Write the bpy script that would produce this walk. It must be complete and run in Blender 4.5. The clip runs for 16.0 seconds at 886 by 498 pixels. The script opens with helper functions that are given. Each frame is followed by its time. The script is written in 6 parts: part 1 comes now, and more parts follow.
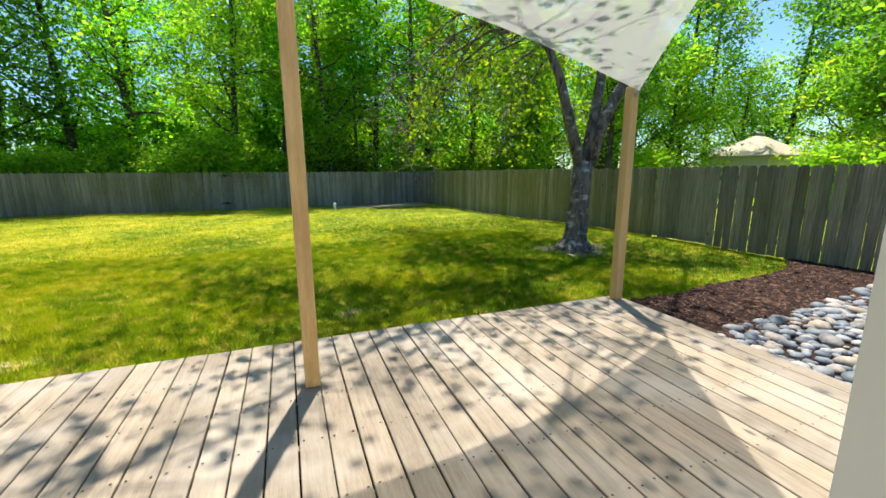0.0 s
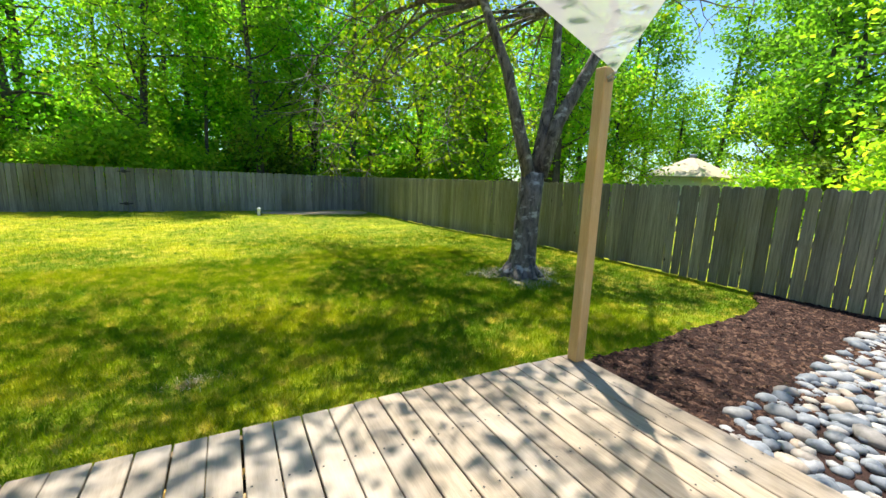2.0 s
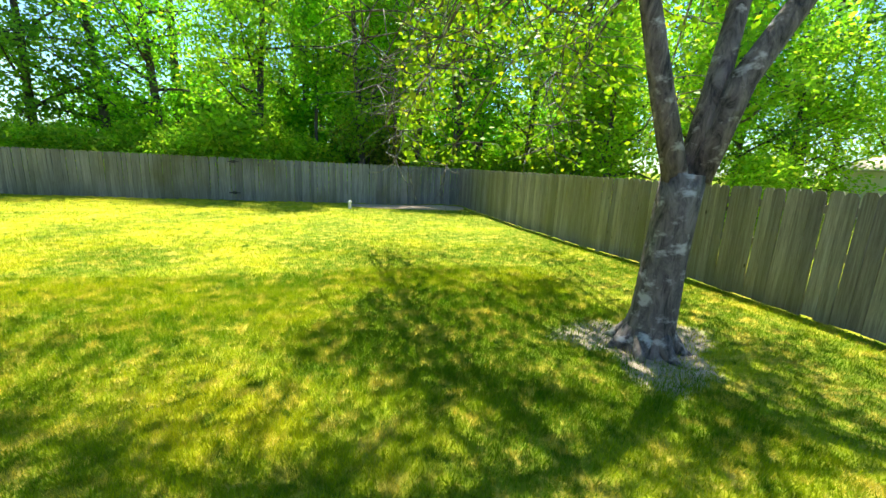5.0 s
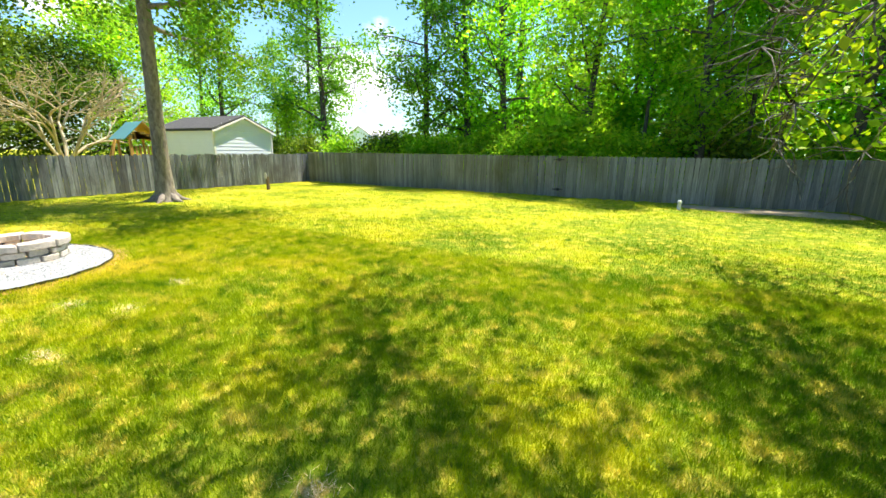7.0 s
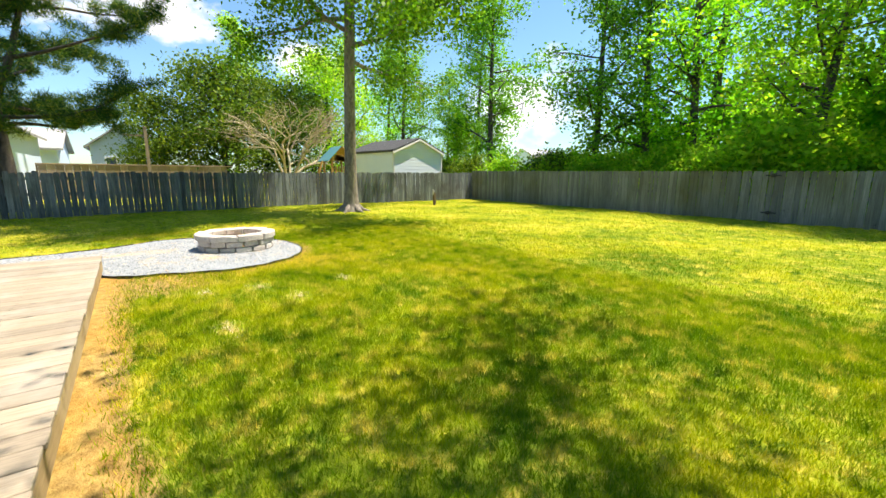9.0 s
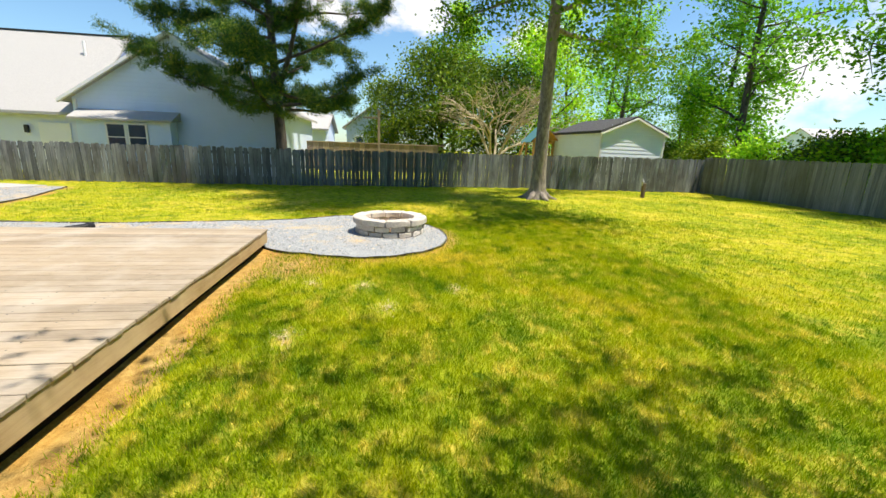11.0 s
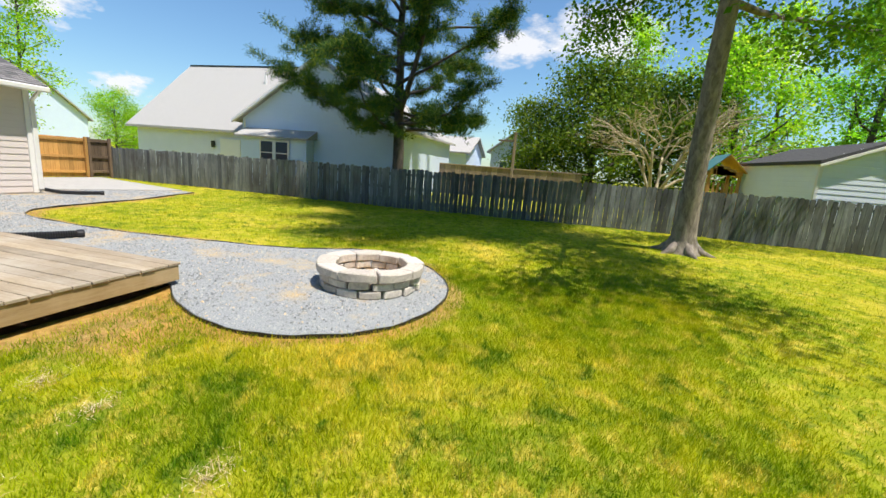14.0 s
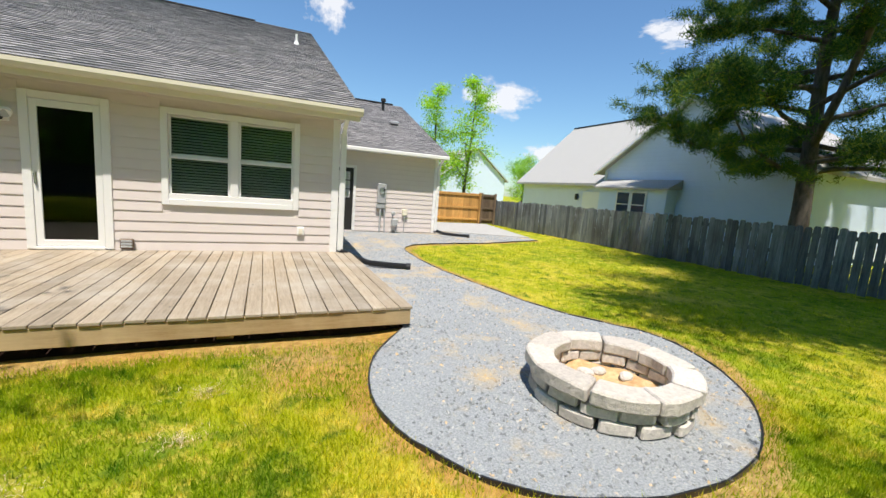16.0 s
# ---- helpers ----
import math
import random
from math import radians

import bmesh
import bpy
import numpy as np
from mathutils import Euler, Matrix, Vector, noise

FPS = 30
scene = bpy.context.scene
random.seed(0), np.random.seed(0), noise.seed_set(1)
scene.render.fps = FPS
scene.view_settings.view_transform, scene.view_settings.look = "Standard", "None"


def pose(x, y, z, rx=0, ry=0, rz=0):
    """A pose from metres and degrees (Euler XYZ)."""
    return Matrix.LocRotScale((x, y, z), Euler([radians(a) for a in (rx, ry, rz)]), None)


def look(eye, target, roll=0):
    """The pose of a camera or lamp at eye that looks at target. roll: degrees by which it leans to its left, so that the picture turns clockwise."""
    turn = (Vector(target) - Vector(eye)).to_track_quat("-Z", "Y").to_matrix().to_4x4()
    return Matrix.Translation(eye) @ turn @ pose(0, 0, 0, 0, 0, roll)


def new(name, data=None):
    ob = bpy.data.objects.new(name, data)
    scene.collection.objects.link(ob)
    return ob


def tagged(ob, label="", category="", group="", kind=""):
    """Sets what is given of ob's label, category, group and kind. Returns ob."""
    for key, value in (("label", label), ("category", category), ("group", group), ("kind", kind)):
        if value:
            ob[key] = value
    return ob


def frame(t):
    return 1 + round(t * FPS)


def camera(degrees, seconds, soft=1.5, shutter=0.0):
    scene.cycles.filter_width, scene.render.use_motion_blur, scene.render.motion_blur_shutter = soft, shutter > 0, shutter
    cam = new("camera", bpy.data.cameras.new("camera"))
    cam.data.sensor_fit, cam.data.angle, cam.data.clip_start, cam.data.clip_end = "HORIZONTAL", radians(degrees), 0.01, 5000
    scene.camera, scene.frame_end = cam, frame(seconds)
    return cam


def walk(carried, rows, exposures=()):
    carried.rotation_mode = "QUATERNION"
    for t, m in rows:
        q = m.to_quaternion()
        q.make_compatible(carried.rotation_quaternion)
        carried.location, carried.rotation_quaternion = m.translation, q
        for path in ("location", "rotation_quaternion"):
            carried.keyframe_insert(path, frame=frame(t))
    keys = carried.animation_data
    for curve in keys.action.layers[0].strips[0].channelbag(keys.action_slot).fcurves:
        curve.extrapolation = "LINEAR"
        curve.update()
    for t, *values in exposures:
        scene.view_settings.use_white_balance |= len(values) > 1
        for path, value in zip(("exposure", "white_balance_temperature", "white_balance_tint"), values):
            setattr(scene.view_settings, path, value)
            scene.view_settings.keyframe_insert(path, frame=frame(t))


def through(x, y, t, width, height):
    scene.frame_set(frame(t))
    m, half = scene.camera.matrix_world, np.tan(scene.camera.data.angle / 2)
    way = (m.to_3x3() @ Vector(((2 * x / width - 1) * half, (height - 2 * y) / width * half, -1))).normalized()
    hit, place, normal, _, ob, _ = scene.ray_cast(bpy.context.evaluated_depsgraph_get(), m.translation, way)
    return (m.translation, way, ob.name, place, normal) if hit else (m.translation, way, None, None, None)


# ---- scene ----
cam = camera(95.3, 16.0)
PATH = [
    (0, (1.324, 0.315, 1.315), (2.027, 2.147, 0.928), -0.3),
    (0.5, (1.355, 0.578, 1.299), (2.141, 2.371, 0.887), -0.6),
    (1, (1.565, 0.838, 1.302), (2.156, 2.709, 0.916), -1.7),
    (1.5, (1.83, 1.1, 1.304), (2.487, 2.955, 0.949), 0.1),
    (2, (2.153, 1.377, 1.299), (3.088, 3.112, 0.955), 2.3),
    (2.5, (2.481, 1.742, 1.302), (3.535, 3.405, 0.946), 1.5),
    (3, (2.768, 2.102, 1.301), (3.865, 3.732, 0.926), 1.4),
    (3.2, (2.909, 2.229, 1.294), (3.976, 3.876, 0.909), 1.5),
    (5.3, (3.572, 3.317, 1.45), (3.794, 5.257, 1.019), 2.7),
    (5.5, (3.605, 3.425, 1.453), (3.685, 5.374, 1.012), 2.5),
    (6, (3.604, 3.619, 1.409), (3.295, 5.541, 0.95), 1.5),
    (6.5, (3.255, 3.611, 1.353), (2.593, 5.439, 0.885), 1.1),
    (7, (3.143, 3.507, 1.307), (2.168, 5.19, 0.844), 0.6),
    (7.5, (3.031, 3.513, 1.237), (1.79, 5.014, 0.782), 0.3),
    (8, (2.978, 3.555, 1.244), (1.598, 4.929, 0.787), 0.7),
    (8.5, (2.897, 3.595, 1.227), (1.494, 4.948, 0.778), 1.0),
    (9, (2.794, 3.871, 1.057), (1.235, 5.071, 0.695), 0.4),
    (9.5, (2.701, 4.247, 1.077), (0.909, 5.037, 0.672), 1.5),
    (10, (2.48, 4.55, 1.15), (0.605, 5.037, 0.652), 2.1),
    (10.2, (2.434, 4.665, 1.163), (0.547, 5.07, 0.641), 1.4),
    (12.3, (1.037, 6.207, 1.198), (-0.919, 6.327, 0.8), 5.0),
    (12.5, (0.877, 6.391, 1.178), (-1.081, 6.448, 0.774), 5.1),
    (13, (0.405, 6.814, 1.185), (-1.548, 6.703, 0.764), 4.9),
    (13.5, (-0.113, 7.069, 1.173), (-2.048, 6.779, 0.76), 4.8),
    (14, (-0.649, 7.246, 1.204), (-2.545, 6.748, 0.81), 4.6),
    (14.5, (-1.221, 7.383, 1.186), (-3.031, 6.616, 0.817), 4.6),
    (15, (-1.711, 7.39, 1.197), (-3.364, 6.317, 0.859), 4.7),
    (15.5, (-2.178, 7.406, 1.188), (-3.539, 5.973, 0.878), 4.5),
    (16, (-2.513, 7.383, 1.225), (-3.327, 5.578, 0.942), 4.3),
]
walk(cam, [(t, look(eye, target, roll)) for t, eye, target, roll in PATH],
     [(0.0, 0.80, 6600, 11), (1.5, 0.94, 6700, 11), (3.0, 1.20, 6650, 11), (5.3, 1.46, 6800, 11), (6.5, 1.42, 6900, 11), (7.5, 1.24, 7000, 11), (9.0, 1.02, 7050, 11), (12.5, 0.54, 6850, 12), (14.5, 0.48, 6650, 12), (16.0, 0.45, 6600, 12)])

# ---- world, sun, exposure ----
SUN_DIR = Vector((0.29, 0.77, 2.0)).normalized()
world = bpy.data.worlds.new("world")
scene.world = world
world.use_nodes = True
wn = world.node_tree
sky = wn.nodes.new("ShaderNodeTexSky")
sky.sky_type = 'NISHITA'
sky.sun_disc = False
sky.sun_elevation = math.asin(SUN_DIR.z)
sky.sun_rotation = math.atan2(SUN_DIR.x, SUN_DIR.y)
sky.air_density = 1.25
sky.dust_density = 0.25
sky.ozone_density = 1.0
wn.nodes["Background"].inputs["Strength"].default_value = 0.08
blue = wn.nodes.new("ShaderNodeVectorMath")
blue.operation = 'MULTIPLY'
blue.inputs[1].default_value = (0.80, 1.12, 1.38)
wn.links.new(sky.outputs["Color"], blue.inputs[0])
wn.links.new(blue.outputs[0], wn.nodes["Background"].inputs["Color"])
sun_data = bpy.data.lights.new("sun", 'SUN')
sun_data.energy = 5.0
sun_data.angle = radians(0.7)
sun_data.color = (1.0, 0.95, 0.86)
sun = new("sun", sun_data)
sun.matrix_world = look(SUN_DIR * 60, (0, 0, 0))


# ---- materials ----
def material(name):
    m = bpy.data.materials.new(name)
    m.use_nodes = True
    return m, m.node_tree, m.node_tree.nodes["Principled BSDF"]


def node(nt, kind, **values):
    n = nt.nodes.new("ShaderNode" + kind)
    for key, value in values.items():
        n.inputs[key].default_value = value
    return n


def ramp(nt, fac, stops):
    n = nt.nodes.new("ShaderNodeValToRGB")
    e = n.color_ramp.elements
    while len(e) < len(stops):
        e.new(0.5)
    for k, (p, c) in enumerate(stops):
        e[k].position = p
        e[k].color = (*c, 1)
    nt.links.new(fac, n.inputs["Fac"])
    return n.outputs["Color"]


def mixed(nt, fac, a, b, mode='MIX'):
    n = nt.nodes.new("ShaderNodeMix")
    n.data_type = 'RGBA'
    n.blend_type = mode
    for key, value in ((0, fac), (6, a), (7, b)):
        if isinstance(value, (int, float)):
            n.inputs[key].default_value = value
        elif isinstance(value, tuple):
            n.inputs[key].default_value = (*value, 1)
        else:
            nt.links.new(value, n.inputs[key])
    return n.outputs[2]


def noise_fac(nt, scale, detail=4.0, rough=0.55, stretch=None, where="world", distort=0.0):
    """Noise on places in the world (or on the object), stretched by a scale per axis."""
    if where == "world":
        v = nt.nodes.new("ShaderNodeNewGeometry").outputs["Position"]
    else:
        v = nt.nodes.new("ShaderNodeTexCoord").outputs["Object"]
    if stretch:
        mp = nt.nodes.new("ShaderNodeMapping")
        mp.inputs["Scale"].default_value = stretch
        nt.links.new(v, mp.inputs["Vector"])
        v = mp.outputs["Vector"]
    n = node(nt, "TexNoise", Scale=scale, Detail=detail, Roughness=rough, Distortion=distort)
    nt.links.new(v, n.inputs["Vector"])
    return n.outputs["Fac"]


def bump(nt, bsdf, height, strength=0.3, distance=0.01):
    b = node(nt, "Bump", Strength=strength, Distance=distance)
    nt.links.new(height, b.inputs["Height"])
    nt.links.new(b.outputs["Normal"], bsdf.inputs["Normal"])


def object_random(nt):
    return nt.nodes.new("ShaderNodeObjectInfo").outputs["Random"]


def island_random(nt):
    return nt.nodes.new("ShaderNodeNewGeometry").outputs["Random Per Island"]


def wood(name, dark, light, grain=(14, 14, 1.2), knots=0.5, rough=0.75, stain=None, stain_scale=1.1, spread=0.35):
    m, nt, b = material(name)
    g = noise_fac(nt, 3.0, 6, 0.65, grain)
    c = ramp(nt, g, [(0.3, dark), (0.7, light)])
    fine = noise_fac(nt, 22.0, 3, 0.6, grain)
    c = mixed(nt, 0.25, c, ramp(nt, fine, [(0.35, tuple(v * 0.7 for v in dark)), (0.65, light)]))
    mul = ramp(nt, object_random(nt), [(0.0, (1 - spread,) * 3), (1.0, (1 + spread * 0.35, 1 + spread * 0.3, 1 + spread * 0.2))])
    c = mixed(nt, 1.0, c, mul, 'MULTIPLY')
    if knots:
        vo = node(nt, "TexVoronoi", Scale=2.6)
        geo = nt.nodes.new("ShaderNodeNewGeometry")
        mp = nt.nodes.new("ShaderNodeMapping")
        k = 1 / max(grain)
        mp.inputs["Scale"].default_value = tuple(max(0.45, v * k) * 1.6 for v in grain)
        nt.links.new(geo.outputs["Position"], mp.inputs["Vector"])
        nt.links.new(mp.outputs["Vector"], vo.inputs["Vector"])
        kn = ramp(nt, vo.outputs["Distance"], [(0.035, (1, 1, 1)), (0.075, (0, 0, 0))])
        kk = node(nt, "Math")
        kk.operation = 'MULTIPLY'
        kk.inputs[1].default_value = knots
        nt.links.new(kn, kk.inputs[0])
        c = mixed(nt, kk.outputs[0], c, tuple(v * 0.32 for v in dark))
    if stain:
        s = noise_fac(nt, stain_scale, 5, 0.6, (1, 1, 0.6))
        c = mixed(nt, ramp(nt, s, [(0.45, (0, 0, 0)), (0.68, (0.75,) * 3)]), c, stain)
    nt.links.new(c, b.inputs["Base Color"])
    b.inputs["Roughness"].default_value = rough
    b.inputs["Specular IOR Level"].default_value = 0.25
    bump(nt, b, g, 0.35, 0.004)
    return m


def paint(name, color, rough=0.45, dirt=0.1, scale=2.0):
    m, nt, b = material(name)
    s = noise_fac(nt, scale, 6, 0.65)
    f = noise_fac(nt, 60.0, 2, 0.5)
    c = mixed(nt, s, color, tuple(v * (1 - dirt) for v in color))
    nt.links.new(c, b.inputs["Base Color"])
    b.inputs["Roughness"].default_value = rough
    bump(nt, b, f, 0.06, 0.002)
    return m


def foliage(name, dark, light, glow, through=0.45, yellow=None):
    m, nt, b = material(name)
    c = ramp(nt, island_random(nt), [(0.0, dark), (0.75, light), (1.0, yellow or light)])
    patch = noise_fac(nt, 0.55, 3, 0.5)
    c = mixed(nt, 1.0, c, ramp(nt, patch, [(0.35, (0.72, 0.78, 0.7)), (0.65, (1.15, 1.12, 1.0))]), 'MULTIPLY')
    own = ramp(nt, object_random(nt), [(0.0, (0.78, 0.85, 0.8)), (0.5, (1, 1, 1)), (1.0, (1.2, 1.12, 0.85))])
    c = mixed(nt, 1.0, c, own, 'MULTIPLY')
    nt.links.new(c, b.inputs["Base Color"])
    b.inputs["Roughness"].default_value = 0.5
    b.inputs["Specular IOR Level"].default_value = 0.15
    tr = nt.nodes.new("ShaderNodeBsdfTranslucent")
    nt.links.new(mixed(nt, 1.0, c, glow, 'MULTIPLY'), tr.inputs["Color"])
    mx = nt.nodes.new("ShaderNodeMixShader")
    mx.inputs[0].default_value = through
    nt.links.new(b.outputs[0], mx.inputs[1])
    nt.links.new(tr.outputs[0], mx.inputs[2])
    nt.links.new(mx.outputs[0], nt.nodes["Material Output"].inputs["Surface"])
    return m


def bark(name, dark, light, pale=None, scale=7.0):
    m, nt, b = material(name)
    g = noise_fac(nt, scale, 7, 0.7, (1, 1, 0.35), distort=0.6)
    c = ramp(nt, g, [(0.36, dark), (0.62, light)])
    if pale:
        p = noise_fac(nt, 5.5, 5, 0.6, (1, 1, 1.5))
        c = mixed(nt, ramp(nt, p, [(0.55, (0, 0, 0)), (0.66, (0.8,) * 3)]), c, pale)
    nt.links.new(c, b.inputs["Base Color"])
    b.inputs["Roughness"].default_value = 0.9
    bump(nt, b, g, 0.9, 0.03)
    return m


def grass_color(nt):
    """Lush, dry and straw patches by place, the same for soil and blades."""
    big = noise_fac(nt, 0.55, 5, 0.62, distort=0.4)
    place = nt.nodes.new("ShaderNodeSeparateXYZ")
    nt.links.new(nt.nodes.new("ShaderNodeNewGeometry").outputs["Position"], place.inputs[0])
    drift = nt.nodes.new("ShaderNodeMapRange")
    for k, v in enumerate((-4.0, 6.0, 0.05, -0.13), 1):
        drift.inputs[k].default_value = v
    nt.links.new(place.outputs["X"], drift.inputs[0])
    total = nt.nodes.new("ShaderNodeMath")
    nt.links.new(big, total.inputs[0])
    nt.links.new(drift.outputs[0], total.inputs[1])
    big = total.outputs[0]
    mid = noise_fac(nt, 5.2, 7, 0.75)
    deep = noise_fac(nt, 4.4, 6, 0.72, distort=0.8)
    c = ramp(nt, big, [(0.36, (0.14, 0.245, 0.006)), (0.48, (0.31, 0.385, 0.008)), (0.60, (0.44, 0.45, 0.010)), (0.72, (0.70, 0.56, 0.075))])
    c = mixed(nt, ramp(nt, mid, [(0.51, (0, 0, 0)), (0.61, (0.85,) * 3)]), c, (0.68, 0.55, 0.085))
    return mixed(nt, ramp(nt, deep, [(0.36, (0.9,) * 3), (0.50, (0, 0, 0))]), c, (0.055, 0.16, 0.003))


def lawn_material():
    """Soil between the blades, with bare orange earth and grey root soil where the lawn is worn."""
    m, nt, b = material("lawn_soil")
    c = mixed(nt, 0.3, grass_color(nt), (0.20, 0.18, 0.04))
    grain = noise_fac(nt, 14.0, 5, 0.7)
    tone = noise_fac(nt, 1.7, 4, 0.6)
    rough = noise_fac(nt, 7.0, 6, 0.75)
    orange = mixed(nt, ramp(nt, tone, [(0.40, (0, 0, 0)), (0.62, (1, 1, 1))]),
                   ramp(nt, grain, [(0.3, (0.30, 0.155, 0.04)), (0.7, (0.58, 0.35, 0.10))]), ramp(nt, grain, [(0.3, (0.24, 0.14, 0.05)), (0.7, (0.56, 0.40, 0.15))]))
    grey = ramp(nt, grain, [(0.3, (0.24, 0.19, 0.14)), (0.7, (0.48, 0.41, 0.32))])
    for name, soil in (("worn", orange), ("roots", grey)):
        at = nt.nodes.new("ShaderNodeAttribute")
        at.attribute_name = name
        add = nt.nodes.new("ShaderNodeMath")
        nt.links.new(at.outputs["Fac"], add.inputs[0])
        nt.links.new(rough, add.inputs[1])
        c = mixed(nt, ramp(nt, add.outputs[0], [(0.72, (0, 0, 0)), (0.98, (0.95,) * 3)]), c, soil)
    nt.links.new(c, b.inputs["Base Color"])
    b.inputs["Roughness"].default_value = 0.95
    b.inputs["Specular IOR Level"].default_value = 0.05
    bump(nt, b, noise_fac(nt, 45.0, 4, 0.7), 0.8, 0.03)
    return m


def blade_material():
    m, nt, b = material("grass_blade")
    c = mixed(nt, 1.0, grass_color(nt), ramp(nt, island_random(nt), [(0, (0.72, 0.85, 0.6)), (0.6, (1.18, 1.18, 1.0)), (1, (1.55, 1.38, 1.15))]), 'MULTIPLY')
    nt.links.new(c, b.inputs["Base Color"])
    b.inputs["Roughness"].default_value = 0.6
    b.inputs["Specular IOR Level"].default_value = 0.1
    tr = nt.nodes.new("ShaderNodeBsdfTranslucent")
    nt.links.new(c, tr.inputs["Color"])
    mx = nt.nodes.new("ShaderNodeMixShader")
    mx.inputs[0].default_value = 0.5
    nt.links.new(b.outputs[0], mx.inputs[1])
    nt.links.new(tr.outputs[0], mx.inputs[2])
    nt.links.new(mx.outputs[0], nt.nodes["Material Output"].inputs["Surface"])
    return m


def grit(name, stops, scale=40.0, rough=0.9, islands=False, patch=None, bumpy=0.8, objects=False):
    m, nt, b = material(name)
    fac = island_random(nt) if islands else (object_random(nt) if objects else noise_fac(nt, scale, 5, 0.75))
    c = ramp(nt, fac, stops)
    if islands or objects:
        c = mixed(nt, 0.5, c, mixed(nt, 1.0, c, ramp(nt, noise_fac(nt, 30.0, 5, 0.7), [(0.3, (0.55,) * 3), (0.7, (1.35,) * 3)]), 'MULTIPLY'))
    if patch:
        p = noise_fac(nt, 1.6, 5, 0.65)
        c = mixed(nt, ramp(nt, p, [(0.53, (0, 0, 0)), (0.68, (0.75,) * 3)]), c, patch)
    nt.links.new(c, b.inputs["Base Color"])
    b.inputs["Roughness"].default_value = rough
    b.inputs["Specular IOR Level"].default_value = 0.3
    bump(nt, b, noise_fac(nt, scale * 1.5, 4, 0.7), bumpy, 0.012)
    return m


def glass_material():
    m, nt, b = material("window_glass")
    b.inputs["Base Color"].default_value = (0.02, 0.025, 0.03, 1)
    b.inputs["Roughness"].default_value = 0.03
    b.inputs["IOR"].default_value = 1.5
    tp = nt.nodes.new("ShaderNodeBsdfTransparent")
    tp.inputs["Color"].default_value = (0.88, 0.92, 0.90, 1)
    gl = nt.nodes.new("ShaderNodeBsdfGlossy")
    gl.inputs["Roughness"].default_value = 0.03
    fr = node(nt, "Fresnel", IOR=1.45)
    mx = nt.nodes.new("ShaderNodeMixShader")
    nt.links.new(fr.outputs[0], mx.inputs[0])
    nt.links.new(tp.outputs[0], mx.inputs[1])
    nt.links.new(gl.outputs[0], mx.inputs[2])
    nt.links.new(mx.outputs[0], nt.nodes["Material Output"].inputs["Surface"])
    return m


DECK = wood("deck_wood", (0.265, 0.21, 0.15), (0.45, 0.375, 0.285), (14, 1.0, 14), 0.9, 0.8, (0.43, 0.385, 0.325), 1.4, 0.30)
RIM = wood("rim_wood", (0.45, 0.30, 0.14), (0.66, 0.48, 0.26), (1.0, 8, 14), 0.6, 0.75, (0.55, 0.42, 0.25))
POST = wood("post_wood", (0.64, 0.42, 0.18), (0.84, 0.63, 0.32), (12, 12, 0.9), 0.9, 0.7, (0.62, 0.38, 0.14), 2.2)
FENCE_E = wood("weathered_picket", (0.12, 0.11, 0.08), (0.46, 0.44, 0.36), (16, 16, 0.6), 1.0, 0.9, (0.17, 0.16, 0.03), 0.45, 0.45)
FENCE_N = wood("grey_picket", (0.10, 0.107, 0.10), (0.36, 0.375, 0.36), (16, 16, 0.5), 0.6, 0.9, (0.10, 0.10, 0.035), 0.5, 0.35)
FENCE_W = wood("streaked_picket", (0.06, 0.078, 0.098), (0.33, 0.355, 0.375), (9, 9, 0.5), 0.4, 0.9, (0.065, 0.06, 0.055), 1.3, 0.55)
GATE_NEW = wood("fresh_gate_wood", (0.50, 0.25, 0.07), (0.72, 0.42, 0.14), (12, 12, 0.8), 0.4, 0.7)
FENCE_TAN = wood("tan_board", (0.22, 0.17, 0.13), (0.38, 0.30, 0.24), (12, 12, 0.8), 0.3, 0.85)
GATE_OLD = wood("brown_gate_wood", (0.10, 0.07, 0.05), (0.22, 0.16, 0.11), (12, 12, 0.8), 0.4, 0.85)
SIDING = paint("vinyl_siding", (0.70, 0.625, 0.60), 0.5, 0.12)
SIDING_BLUE = paint("pale_blue_siding", (0.68, 0.73, 0.90), 0.5, 0.12)
SHED_PAINT = paint("shed_paint", (0.80, 0.86, 0.96), 0.5, 0.1)
SIDING_WHITE = paint("white_siding", (0.66, 0.77, 0.95), 0.5, 0.1)
TRIM = paint("white_trim", (0.80, 0.79, 0.78), 0.4, 0.06)
SOFFIT = paint("cream_soffit", (0.78, 0.72, 0.58), 0.5, 0.1)
METAL_DARK = paint("black_iron", (0.02, 0.02, 0.02), 0.5, 0.3)
METAL_GREY = paint("grey_metal", (0.42, 0.43, 0.44), 0.4, 0.2)
CHROME, _nt, _b = material("satin_steel")
_b.inputs["Base Color"].default_value = (0.6, 0.6, 0.6, 1)
_b.inputs["Metallic"].default_value = 1.0
_b.inputs["Roughness"].default_value = 0.3
BLACK_PLASTIC = paint("black_plastic", (0.018, 0.018, 0.02), 0.35, 0.2)
BLINDS = paint("blind_slat", (0.62, 0.66, 0.60), 0.5, 0.1)
GLASS = glass_material()
# near-black: the unlit room's shade is put into this colour
DARK_ROOM = paint("unlit_room", (0.05, 0.045, 0.045), 0.9, 0.3)
SHINGLE = grit("roof_shingle", [(0, (0.13, 0.13, 0.135)), (0.5, (0.20, 0.195, 0.20)), (1, (0.29, 0.28, 0.28))], 60, 0.95, islands=True)
SHINGLE_PALE = grit("pale_shingle", [(0, (0.36, 0.355, 0.345)), (0.5, (0.42, 0.41, 0.395)), (1, (0.48, 0.465, 0.445))], 60, 0.95, islands=True)
